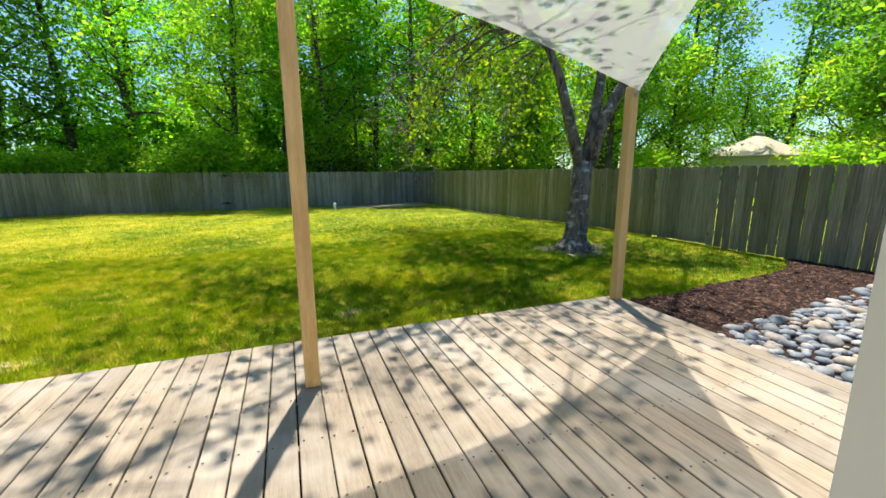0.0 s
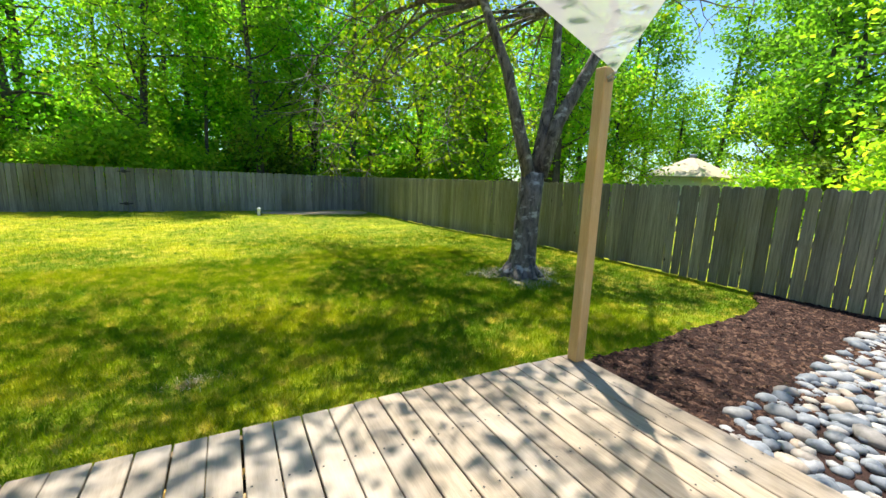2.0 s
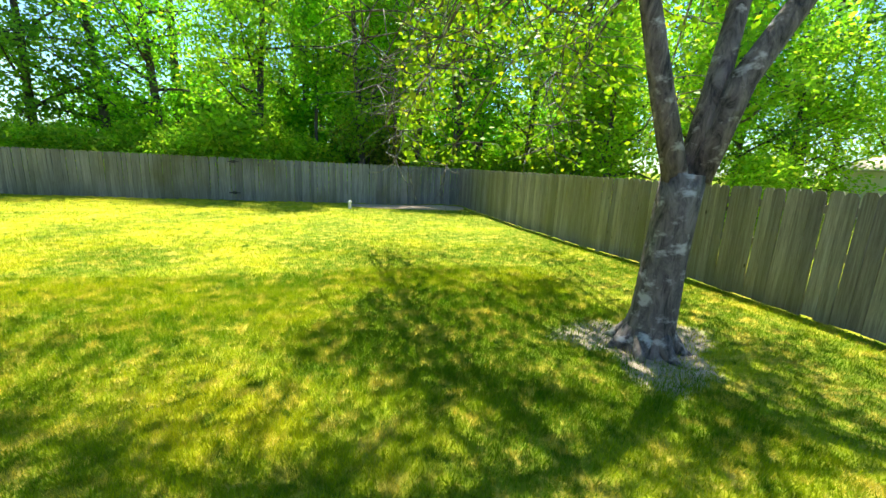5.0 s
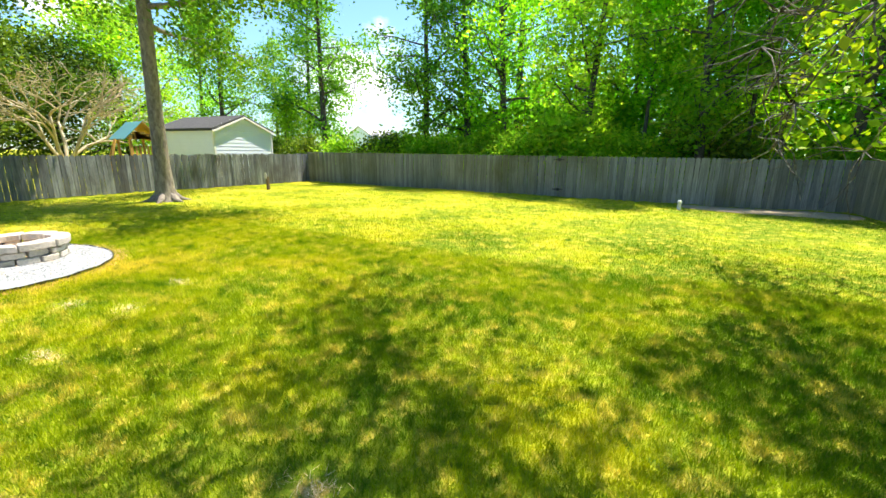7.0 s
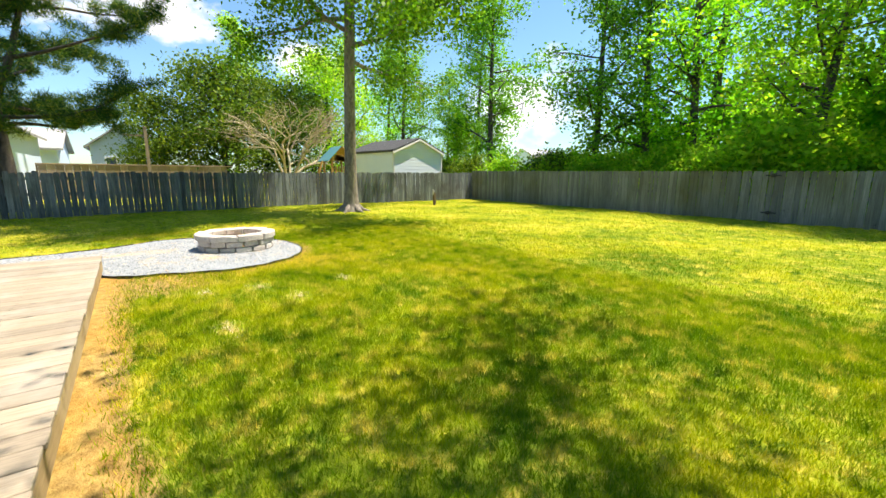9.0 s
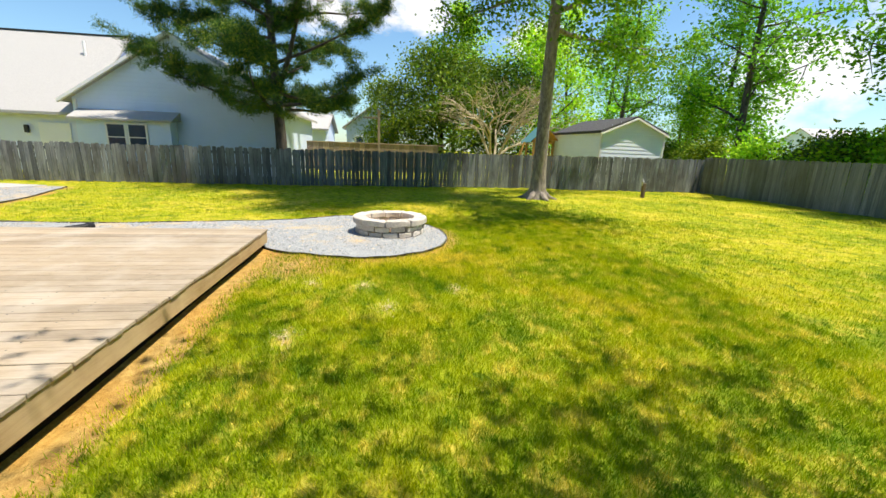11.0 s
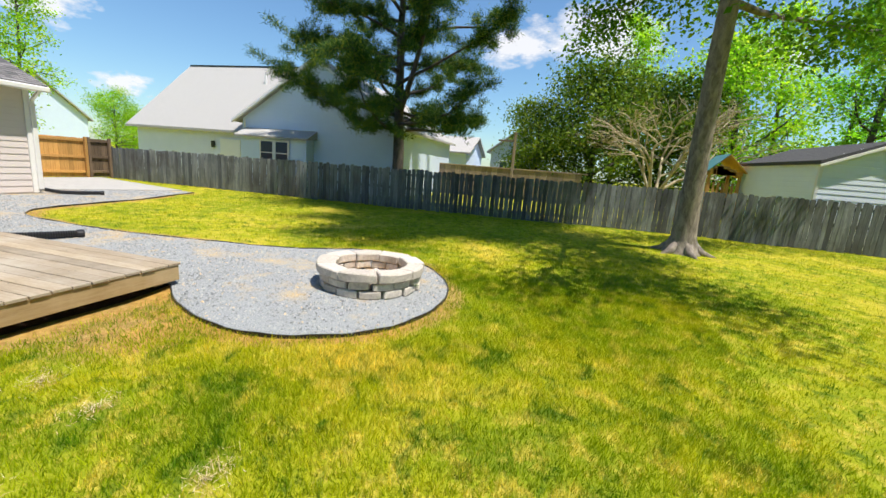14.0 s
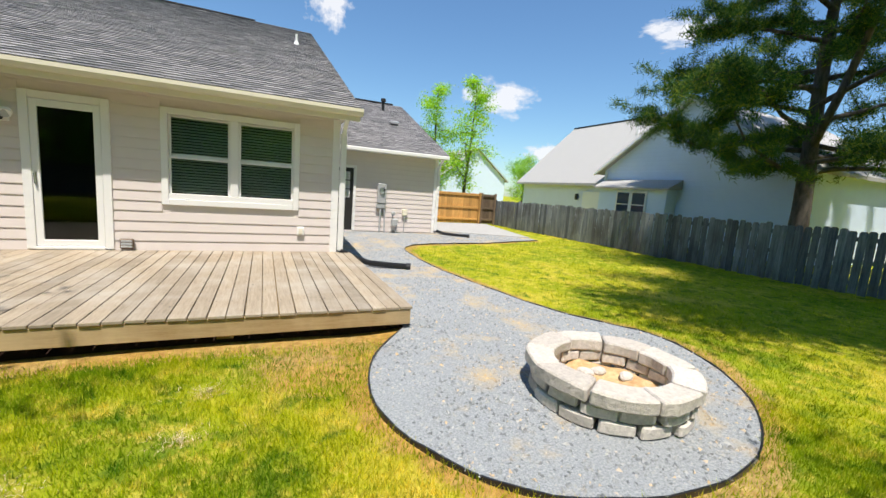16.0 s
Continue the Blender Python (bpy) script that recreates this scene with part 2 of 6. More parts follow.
SHINGLE_BEIGE = grit("beige_shingle", [(0.3, (0.52, 0.44, 0.33)), (0.7, (0.62, 0.53, 0.42))], 14, 0.95)
SHINGLE_DARK = grit("dark_shingle", [(0, (0.05, 0.05, 0.055)), (1, (0.11, 0.11, 0.115))], 60, 0.95, islands=True)
TARP = paint("teal_tarp", (0.10, 0.30, 0.34), 0.5, 0.3)
GRAVEL = grit("gravel_base", [(0.3, (0.16, 0.17, 0.185)), (0.5, (0.30, 0.32, 0.335)), (0.7, (0.45, 0.46, 0.465))], 70, 0.9, patch=(0.48, 0.38, 0.24))
CHIPS = grit("gravel_chip", [(0, (0.16, 0.175, 0.19)), (0.55, (0.31, 0.325, 0.33)), (0.9, (0.44, 0.44, 0.43)), (1, (0.60, 0.45, 0.28))], 60, 0.9, islands=True, patch=(0.60, 0.42, 0.20))
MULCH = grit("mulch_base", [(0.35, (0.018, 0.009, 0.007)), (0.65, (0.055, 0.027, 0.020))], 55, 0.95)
BARK_CHIP = grit("mulch_chip", [(0, (0.016, 0.008, 0.006)), (0.65, (0.045, 0.021, 0.015)), (1, (0.15, 0.085, 0.055))], 60, 0.95, islands=True)
RIVER = grit("river_rock", [(0, (0.15, 0.175, 0.20)), (0.4, (0.26, 0.28, 0.30)), (0.7, (0.40, 0.39, 0.37)), (0.85, (0.40, 0.31, 0.22)), (1, (0.20, 0.23, 0.255))], 12, 0.55, objects=True, bumpy=0.25)
PEBBLE = grit("pebble", [(0, (0.16, 0.185, 0.22)), (0.4, (0.28, 0.30, 0.32)), (0.75, (0.40, 0.395, 0.385)), (1, (0.37, 0.31, 0.24))], 12, 0.6, islands=True, bumpy=0.25)
PIT_STONE = grit("pit_block", [(0, (0.47, 0.425, 0.38)), (0.5, (0.56, 0.51, 0.46)), (1, (0.63, 0.58, 0.53))], 25, 0.9, objects=True, bumpy=0.9)
SAND = grit("pit_sand", [(0.35, (0.40, 0.22, 0.09)), (0.65, (0.64, 0.45, 0.25))], 9, 0.95)
CONCRETE = grit("concrete", [(0.3, (0.33, 0.325, 0.31)), (0.7, (0.45, 0.44, 0.42))], 8, 0.9, bumpy=0.2)
DIRT = grit("bare_soil", [(0.3, (0.22, 0.16, 0.10)), (0.7, (0.42, 0.34, 0.25))], 9, 0.95)
STRAW = grit("dead_straw", [(0, (0.44, 0.32, 0.14)), (0.6, (0.62, 0.49, 0.26)), (1, (0.74, 0.62, 0.40))], 40, 0.8, islands=True)


LAWN = lawn_material()
BLADE = blade_material()
LEAF_NEAR = foliage("maple_leaf", (0.11, 0.25, 0.018), (0.24, 0.40, 0.03), (1.45, 1.4, 0.5), 0.46, (0.42, 0.48, 0.04))
LEAF_WOOD = foliage("woodland_leaf", (0.08, 0.26, 0.03), (0.24, 0.51, 0.055), (1.55, 1.7, 0.65), 0.74, (0.42, 0.56, 0.07))
LEAF_DARK = foliage("dark_leaf", (0.07, 0.21, 0.03), (0.21, 0.43, 0.06), (1.4, 1.45, 0.6), 0.62)
LEAF_EVERGREEN = foliage("evergreen_leaf", (0.04, 0.10, 0.015), (0.17, 0.27, 0.03), (1.4, 1.4, 0.6), 0.30, (0.28, 0.35, 0.04))
LEAF_BRIGHT = foliage("bright_leaf", (0.15, 0.34, 0.03), (0.31, 0.52, 0.05), (1.55, 1.6, 0.65), 0.66, (0.50, 0.55, 0.09))
LEAF_OAK = foliage("oak_leaf", (0.07, 0.19, 0.018), (0.19, 0.36, 0.03), (1.5, 1.5, 0.6), 0.46, (0.30, 0.42, 0.04))
LEAF_PALE = foliage("pale_bud", (0.32, 0.27, 0.15), (0.45, 0.38, 0.22), (1.2, 1.1, 0.8), 0.4)
NEEDLE = foliage("pine_needle", (0.02, 0.065, 0.025), (0.08, 0.17, 0.04), (1.4, 1.4, 0.6), 0.35, (0.34, 0.38, 0.05))
BARK_NEAR = bark("maple_bark", (0.025, 0.022, 0.02), (0.21, 0.185, 0.165), (0.54, 0.53, 0.50), 12)
BARK_OAK = bark("oak_bark", (0.12, 0.10, 0.085), (0.30, 0.26, 0.22), None, 10)
BARK_DARK = bark("dark_bark", (0.035, 0.03, 0.025), (0.12, 0.10, 0.085), None, 6)
BARK_PALE = bark("pale_bark", (0.36, 0.29, 0.18), (0.58, 0.49, 0.33), None, 8)


# ---- helpers for building ----
def mesh_of(name, bm, mat, smooth=False):
    me = bpy.data.meshes.new(name)
    bm.to_mesh(me)
    bm.free()
    me.materials.append(mat)
    if smooth:
        me.polygons.foreach_set("use_smooth", [True] * len(me.polygons))
    return me


def part(name, bm, mat, parent, label="", smooth=False):
    ob = new(name, mesh_of(name, bm, mat, smooth))
    ob.parent = parent
    if label:
        ob["label"] = label
    return ob


def piece(name, me, parent, m):
    ob = new(name, me)
    ob.parent = parent
    ob.matrix_basis = m
    return ob


def thing(name, x, y, z, label, category, group="", kind="", rz=0.0):
    ob = new(name)
    ob.empty_display_size = 0.1
    ob.matrix_basis = pose(x, y, z, 0, 0, rz)
    return tagged(ob, label, category, group, kind)


def structure(name, bm, mat, label="", category="", smooth=False):
    return tagged(new(name, mesh_of(name, bm, mat, smooth)), label, category, kind="structure")


def box(bm, x0, x1, y0, y1, z0, z1, bevel=0.0):
    """An axis-aligned box with chamfered edges, added to bm."""
    made = bmesh.ops.create_cube(bm, size=1.0, matrix=Matrix.LocRotScale(((x0 + x1) / 2, (y0 + y1) / 2, (z0 + z1) / 2), None, (abs(x1 - x0), abs(y1 - y0), abs(z1 - z0))))
    if bevel > 0:
        edges = list({e for v in made["verts"] for e in v.link_edges})
        bmesh.ops.bevel(bm, geom=edges, offset=bevel, segments=1, affect='EDGES')
    return bm


def cube(x0, x1, y0, y1, z0, z1, bevel=0.0):
    return box(bmesh.new(), x0, x1, y0, y1, z0, z1, bevel)


def tube(bm, pts, radii, seg=8, wobble=0.0, seed=0):
    """A tapered tube along points, closed at both ends."""
    rng = random.Random(seed)
    rings = []
    side = None
    for i, p in enumerate(pts):
        p = Vector(p)
        d = (Vector(pts[min(i + 1, len(pts) - 1)]) - Vector(pts[max(i - 1, 0)])).normalized()
        if side is None:
            side = d.orthogonal().normalized()
        side = (side - d * side.dot(d)).normalized()
        up = d.cross(side)
        ring = []
        for k in range(seg):
            a = 2 * math.pi * k / seg
            r = radii[i] * (1 + wobble * (rng.random() - 0.5))
            ring.append(bm.verts.new(p + (side * math.cos(a) + up * math.sin(a)) * r))
        rings.append(ring)
    for a, b in zip(rings, rings[1:]):
        for k in range(seg):
            bm.faces.new((a[k], a[(k + 1) % seg], b[(k + 1) % seg], b[k]))
    bm.faces.new(list(reversed(rings[0])))
    bm.faces.new(rings[-1])
    return bm


def prism(poly, z0, z1):
    """A slab over an outline in x and y."""
    bm = bmesh.new()
    lo = [bm.verts.new((x, y, z0)) for x, y in poly]
    hi = [bm.verts.new((x, y, z1)) for x, y in poly]
    n = len(poly)
    bm.faces.new(hi)
    bm.faces.new(list(reversed(lo)))
    for i in range(n):
        bm.faces.new((lo[i], lo[(i + 1) % n], hi[(i + 1) % n], hi[i]))
    bmesh.ops.recalc_face_normals(bm, faces=bm.faces)
    return bm


def step(a, b, v):
    t = np.clip((np.asarray(v, float) - a) / (b - a), 0, 1)
    return t * t * (3 - 2 * t)


def gz(x, y):
    """The height of the ground."""
    x, y = np.asarray(x, float), np.asarray(y, float)
    z = -0.25 + 0.14 * step(0.5, 5.0, x) * (1 - step(7, 14, y)) - 0.10 * step(9, 20, y)
    z = z - 0.06 * np.exp(-((y - 3.5) / 0.4) ** 2) * (1 - step(1.0, 4.0, x)) * step(-4.2, -3.4, x)
    z = z + 0.012 * np.sin(x * 1.7 + 0.6 * y) * np.sin(y * 1.3 - 0.4 * x)
    return z


def ground_at(x, y):
    return float(gz(x, y))


def inside(poly, x, y):
    """Which of the points lie in the outline."""
    r = np.zeros(len(x), bool)
    n = len(poly)
    for i in range(n):
        (x0, y0), (x1, y1) = poly[i], poly[(i + 1) % n]
        if y0 == y1:
            continue
        r ^= ((y0 > y) != (y1 > y)) & (x < (x1 - x0) * (y - y0) / (y1 - y0) + x0)
    return r


def rounded(poly, times=2):
    """Cuts the corners of an outline."""
    for _ in range(times):
        q = []
        for (x0, y0), (x1, y1) in zip(poly, poly[1:] + poly[:1]):
            q += [(0.75 * x0 + 0.25 * x1, 0.75 * y0 + 0.25 * y1), (0.25 * x0 + 0.75 * x1, 0.25 * y0 + 0.75 * y1)]
        poly = q
    return poly


def softened(line, times=2):
    """Cuts the corners of an open line and keeps its ends."""
    for _ in range(times):
        q = [line[0]]
        for (x0, y0), (x1, y1) in zip(line, line[1:]):
            q += [(0.75 * x0 + 0.25 * x1, 0.75 * y0 + 0.25 * y1), (0.25 * x0 + 0.75 * x1, 0.25 * y0 + 0.75 * y1)]
        line = q + [line[-1]]
    return line


def raw_mesh(name, verts, faces_per, mat, smooth=False):
    """A mesh of loose equal faces: verts (n, k, 3)."""
    n, k = verts.shape[0], faces_per
    me = bpy.data.meshes.new(name)
    me.vertices.add(n * k)
    me.vertices.foreach_set("co", verts.reshape(-1).astype(np.float32))
    me.loops.add(n * k)
    me.loops.foreach_set("vertex_index", np.arange(n * k, dtype=np.int32))
    me.polygons.add(n)
    me.polygons.foreach_set("loop_start", np.arange(0, n * k, k, dtype=np.int32))
    me.polygons.foreach_set("loop_total", np.full(n, k, dtype=np.int32))
    me.update()
    me.materials.append(mat)
    return me


def leaf_mesh(name, centers, size, mat, rng, droop=0.3, slim=0.55):
    """Leaves: small folded diamonds, each at its own turn."""
    n = len(centers)
    d = rng.normal(size=(n, 3))
    d[:, 2] = d[:, 2] * 0.6 - droop
    d /= np.linalg.norm(d, axis=1)[:, None]
    s = np.cross(d, rng.normal(size=(n, 3)))
    s /= np.linalg.norm(s, axis=1)[:, None]
    nn = np.cross(d, s)
    L = size * rng.uniform(0.65, 1.35, n)[:, None]
    W = L * slim
    v = np.empty((n, 4, 3))
    v[:, 0] = centers - d * L * 0.5
    v[:, 1] = centers + s * W * 0.5 + nn * L * 0.1 - d * L * 0.08
    v[:, 2] = centers + d * L * 0.5
    v[:, 3] = centers - s * W * 0.5 + nn * L * 0.1 - d * L * 0.08
    return raw_mesh(name, v, 4, mat)


# ---- large structure: outlines ----
DECK_X0, DECK_X1, DECK_Y1 = -3.97, 4.50, 3.49
GRAVEL_LINE = softened([(-3.9, 3.42), (-3.55, 3.85), (-3.27, 4.4), (-3.19, 5.0), (-3.4, 5.55), (-3.75, 5.98), (-4.35, 6.2), (-4.95, 6.22), (-5.5, 6.07), (-6.1, 5.65), (-6.55, 5.0),
                       (-6.7, 4.3), (-6.4, 3.85), (-6.0, 3.2), (-5.75, 2.2), (-5.57, 0.9), (-5.5, -0.6), (-5.6, -1.9), (-6.1, -2.6), (-6.7, -2.75), (-8.3, -3.05), (-11.2, -4.0)])
GRAVEL_POLY = GRAVEL_LINE + [(-11.6, -6.5), (-7.9, -6.5), (-7.75, -5.2), (-3.7, -5.2), (-3.7, 0.0), (-3.9, 0.02)]
MULCH_POLY = [(4.42, 2.3), (4.42, 3.45), (4.8, 3.5), (5.45, 3.47), (6.0, 3.58), (6.6, 3.55), (7.3, 3.6), (7.9, 3.75), (8.3, 4.0), (8.62, 4.1), (8.75, 2.6), (6.5, 2.3)]
ROCK_POLY = [(4.5, -0.4), (4.5, 2.45), (5.0, 2.55), (5.6, 2.55), (6.5, 2.62), (7.5, 2.72), (8.7, 2.82), (8.85, -0.4)]
FENCE_E_LINE = [(8.95, -4.0), (8.62, 4.2), (7.75, 20.2)]
FENCE_N_LINE = [(7.75, 20.2), (4.2, 19.75), (-15.2, 19.85)]
FENCE_W_LINE = [(-15.2, 19.85), (-14.3, 9.5), (-13.45, 3.2), (-12.95, -9.9)]
YARD = [(8.8, -4.0), (8.62, 4.2), (7.75, 20.1), (4.2, 19.7), (-15.15, 19.8), (-14.3, 9.5), (-13.45, 3.2), (-12.9, -9.8), (-7.8, -9.8), (-7.8, -5.2), (-3.7, -5.2), (-3.7, 0), (4.6, 0), (4.6, -4)]
BARE_POLY = rounded([(3.3, 18.4), (5.5, 18.0), (7.7, 18.3), (7.7, 20.0), (4.2, 19.6), (3.0, 19.4)], 2)


STRAW_SPOTS = [(-2.18, 4.41), (-2.1, 4.95), (-1.45, 5.2), (-1.9, 5.91), (1.87, 4.54), (-0.9, 4.42)]
TREE_X, TREE_Y = 6.06, 6.12


def worn_at(x, y):
    """How bare the lawn is: along the deck, round the gravel and at a few straw spots."""
    wob = 0.5 + 0.5 * np.sin(x * 2.3 + 0.8 * np.sin(y * 2.9)) * np.sin(y * 1.9 + x * 0.7)
    w = (1 - step(0.05, 0.30 + 0.26 * wob, y - DECK_Y1)) * (1 - step(1.6, 3.2, x)) * step(-4.6, -3.9, x) * (y > 1.0)
    d = np.full(np.shape(x), 9.0)
    for (ax, ay), (bx, by) in zip(GRAVEL_LINE, GRAVEL_LINE[1:]):
        t = np.clip(((x - ax) * (bx - ax) + (y - ay) * (by - ay)) / ((bx - ax) ** 2 + (by - ay) ** 2), 0, 1)
        d = np.minimum(d, np.hypot(x - ax - t * (bx - ax), y - ay - t * (by - ay)))
    w = np.maximum(w, (1 - step(0.03, 0.22 + 0.28 * wob, d)) * 0.62)
    w = np.maximum(w, 0.85 * np.exp(-((x + 2.95) / 0.55) ** 2 - ((y - 4.05) / 0.6) ** 2))
    for sx, sy in STRAW_SPOTS:
        w = np.maximum(w, 0.36 * np.exp(-((x - sx) / 0.17) ** 2 - ((y - sy) / 0.12) ** 2))
    return np.maximum(w, 1.0 * ((y < DECK_Y1) & (y > 0.5) & (x > DECK_X0) & (x < DECK_X1)))


def roots_at(x, y):
    a = np.arctan2(y - TREE_Y, x - TREE_X)
    return 0.9 * np.exp(-(np.hypot(x - TREE_X, y - TREE_Y) / (0.62 + 0.16 * np.sin(a * 3 + 0.7) + 0.10 * np.sin(a * 5))) ** 4)


def ground():
    a = np.concatenate([np.linspace(-900, -40, 12), np.linspace(-30, -17, 8), np.linspace(-16, -7.3, 24), np.linspace(-7.1, 7.2, 130), np.linspace(7.5, 10, 9), np.linspace(11, 30, 10), np.linspace(40, 900, 12)])
    b = np.concatenate([np.linspace(-900, -40, 12), np.linspace(-30, -12, 8), np.linspace(-11, 2.2, 36), np.linspace(2.3, 7.1, 46), np.linspace(7.4, 21, 42), np.linspace(23, 40, 8), np.linspace(60, 900, 12)])
    X, Y = np.meshgrid(a, b)
    Z = gz(X, Y)
    me = bpy.data.meshes.new("ground")
    n, k = X.shape
    idx = np.arange(n * k).reshape(n, k)
    faces = np.stack([idx[:-1, :-1], idx[:-1, 1:], idx[1:, 1:], idx[1:, :-1]], -1).reshape(-1, 4)
    me.from_pydata(np.stack([X, Y, Z], -1).reshape(-1, 3).tolist(), [], faces.tolist())
    me.materials.append(LAWN)
    me.polygons.foreach_set("use_smooth", [True] * len(me.polygons))
    for name, values in (("worn", worn_at(X, Y)), ("roots", roots_at(X, Y))):
        at = me.attributes.new(name, 'FLOAT', 'POINT')
        at.data.foreach_set("value", values.reshape(-1).astype(np.float32))
    tagged(new("ground", me), "sunlit green lawn with dry straw-coloured patches", "lawn", kind="structure")


def draped(name, poly, lift, mat, label, category, cell=0.25):
    """A sheet over an outline that follows the ground a little above it."""
    bm = bmesh.new()
    vs = [bm.verts.new((x, y, 0)) for x, y in poly]
    bm.faces.new(vs)
    xs, ys = [p[0] for p in poly], [p[1] for p in poly]
    for ax, lo, hi in ((0, min(xs), max(xs)), (1, min(ys), max(ys))):
        c = lo + cell
        while c < hi:
            co, no = [0, 0, 0], [0, 0, 0]
            co[ax], no[ax] = c, 1
            bmesh.ops.bisect_plane(bm, geom=bm.verts[:] + bm.edges[:] + bm.faces[:], plane_co=co, plane_no=no)
            c += cell
    for v in bm.verts:
        v.co.z = ground_at(v.co.x, v.co.y) + lift + 0.008 * noise.noise(Vector((v.co.x * 3, v.co.y * 3, lift)))
    bmesh.ops.recalc_face_normals(bm, faces=bm.faces)
    return structure(name, bm, mat, label, category, True)


ground()
draped("gravel_bed", GRAVEL_POLY, 0.022, GRAVEL, "blue-grey crushed gravel path round the fire pit", "gravel", 0.4)
draped("mulch_bed", MULCH_POLY, 0.03, MULCH, "dark reddish-brown bark mulch bed beside the deck", "mulch", 0.3)
draped("rock_bed_soil", ROCK_POLY, 0.015, MULCH, "dark soil under the river rocks", "soil", 0.6)
# added sheet in the dark mulch colour: paints the black shade under the deck
draped("crawl_shade", [(-3.92, 0.1), (4.45, 0.1), (4.45, 3.40), (-3.92, 3.40)], 0.014, MULCH, "soil sheet under the deck, coloured dark to deepen its shade", "soil", 0.25)
draped("bare_patch", BARE_POLY, 0.012, DIRT, "bare sandy soil in the fence corner", "soil", 0.5)


def slab():
    bm = prism([(-7.8, -6.2), (-11.3, -4.6), (-12.4, -9.7), (-7.8, -9.7)], -0.33, -0.20)
    structure("pavement_pad", bm, CONCRETE, "pale concrete pad by the yard gate", "concrete pad")


slab()


def edging():
    """A thin black strip along the gravel's rim."""
    bm = bmesh.new()
    th = 0.006
    pts = [Vector((x, y, 0)) for x, y in GRAVEL_LINE]
    rows = []
    for i, p in enumerate(pts):
        d = (pts[min(i + 1, len(pts) - 1)] - pts[max(i - 1, 0)]).normalized()
        nn = Vector((-d.y, d.x, 0)) * th
        g = ground_at(p.x, p.y)
        top = g + 0.034 + 0.006 * math.sin(i * 1.9)
        rows.append([bm.verts.new((q.x, q.y, h)) for q, h in ((p + nn, g - 0.05), (p + nn, top), (p - nn, top), (p - nn, g - 0.05))])
    for a, b in zip(rows, rows[1:]):
        for k in range(3):
            bm.faces.new((a[k], a[k + 1], b[k + 1], b[k]))
    bm.faces.new(rows[0])
    bm.faces.new(rows[-1])
    bmesh.ops.recalc_face_normals(bm, faces=bm.faces)
    structure("edging_trim", bm, BLACK_PLASTIC, "thin black plastic edging round the gravel", "edging")


edging()


# ---- the deck ----
def deck():
    d = thing("deck", 0, 0, 0, "low pale wooden deck of weathered boards beside the house", "deck")
    n = 58
    pitch = (DECK_X1 - DECK_X0) / n
    rng = random.Random(4)
    kinds = []
    for k in range(4):
        bm = cube(-pitch / 2 + 0.0042, pitch / 2 - 0.0042, 0.0, DECK_Y1, -0.028, 0.0, 0.004)
        kinds.append(mesh_of("deck_board", bm, DECK))
    for i in range(n):
        piece("deck_board", kinds[i % 4], d, pose(DECK_X0 + pitch * (i + 0.5), rng.uniform(0.004, 0.014), rng.uniform(-0.003, 0.0), 0, 0, rng.uniform(-0.04, 0.04)))
    part("front_fascia", cube(DECK_X0 + 0.02, DECK_X1 - 0.02, DECK_Y1 - 0.045, DECK_Y1 - 0.004, -0.195, -0.031, 0.004), RIM, d, "golden rim board")
    part("side_fascia", cube(DECK_X0 + 0.02, DECK_X0 + 0.055, 0.05, DECK_Y1 - 0.055, -0.195, -0.031, 0.004), RIM, d)
    part("side_fascia", cube(DECK_X1 - 0.055, DECK_X1 - 0.02, 0.05, DECK_Y1 - 0.055, -0.195, -0.031, 0.004), RIM, d)
    for k in range(8):
        y = 0.15 + k * 0.41
        part("joist", cube(DECK_X0 + 0.06, DECK_X1 - 0.06, y, y + 0.038, -0.19, -0.032), RIM, d)
    for x in (-3.86, -2.2, -0.45, 1.3, 3.0, 4.35):
        for y in (0.3, 3.26):
            part("pier", cube(x - 0.07, x + 0.07, y - 0.07, y + 0.07, ground_at(x, y) - 0.1, -0.19, 0.006), RIM, d)
    nails = []
    ring = np.array([(math.cos(a), math.sin(a), 0) for a in np.arange(6) * math.pi / 3]) * 0.006
    for i in range(n):
        for k in range(8):
            for o in (-0.045, 0.045):
                nails.append(ring + (DECK_X0 + pitch * (i + 0.5) + o + rng.uniform(-0.006, 0.006), 0.17 + k * 0.41 + rng.uniform(-0.012, 0.012), 0.0012))
    ob = new("nail_heads", raw_mesh("nail_heads", np.array(nails), 6, METAL_DARK))
    ob.parent = d
    ob["kind"] = "stuff"
    return d


deck()


def sail_post(x, y, height, label):
    w = 0.0445
    p = thing("sail_post", x, y, 0.001, label, "post", "shade sail posts")
    part("shaft", cube(-w, w, -w, w, 0.0, height, 0.006), POST, p)
    bm = bmesh.new()
    tube(bm, [(0, 0, height - 0.09), (-0.02, -0.08, height - 0.09), (-0.03, -0.11, height - 0.08)], [0.008, 0.008, 0.006], 6)
    part("eye_bolt", bm, CHROME, p, "steel eye bolt")
    return p


sail_post(1.39, 2.77, 2.62, "square yellow pine post standing on the deck")
sail_post(4.41, 3.40, 2.06, "square yellow pine post at the deck corner")


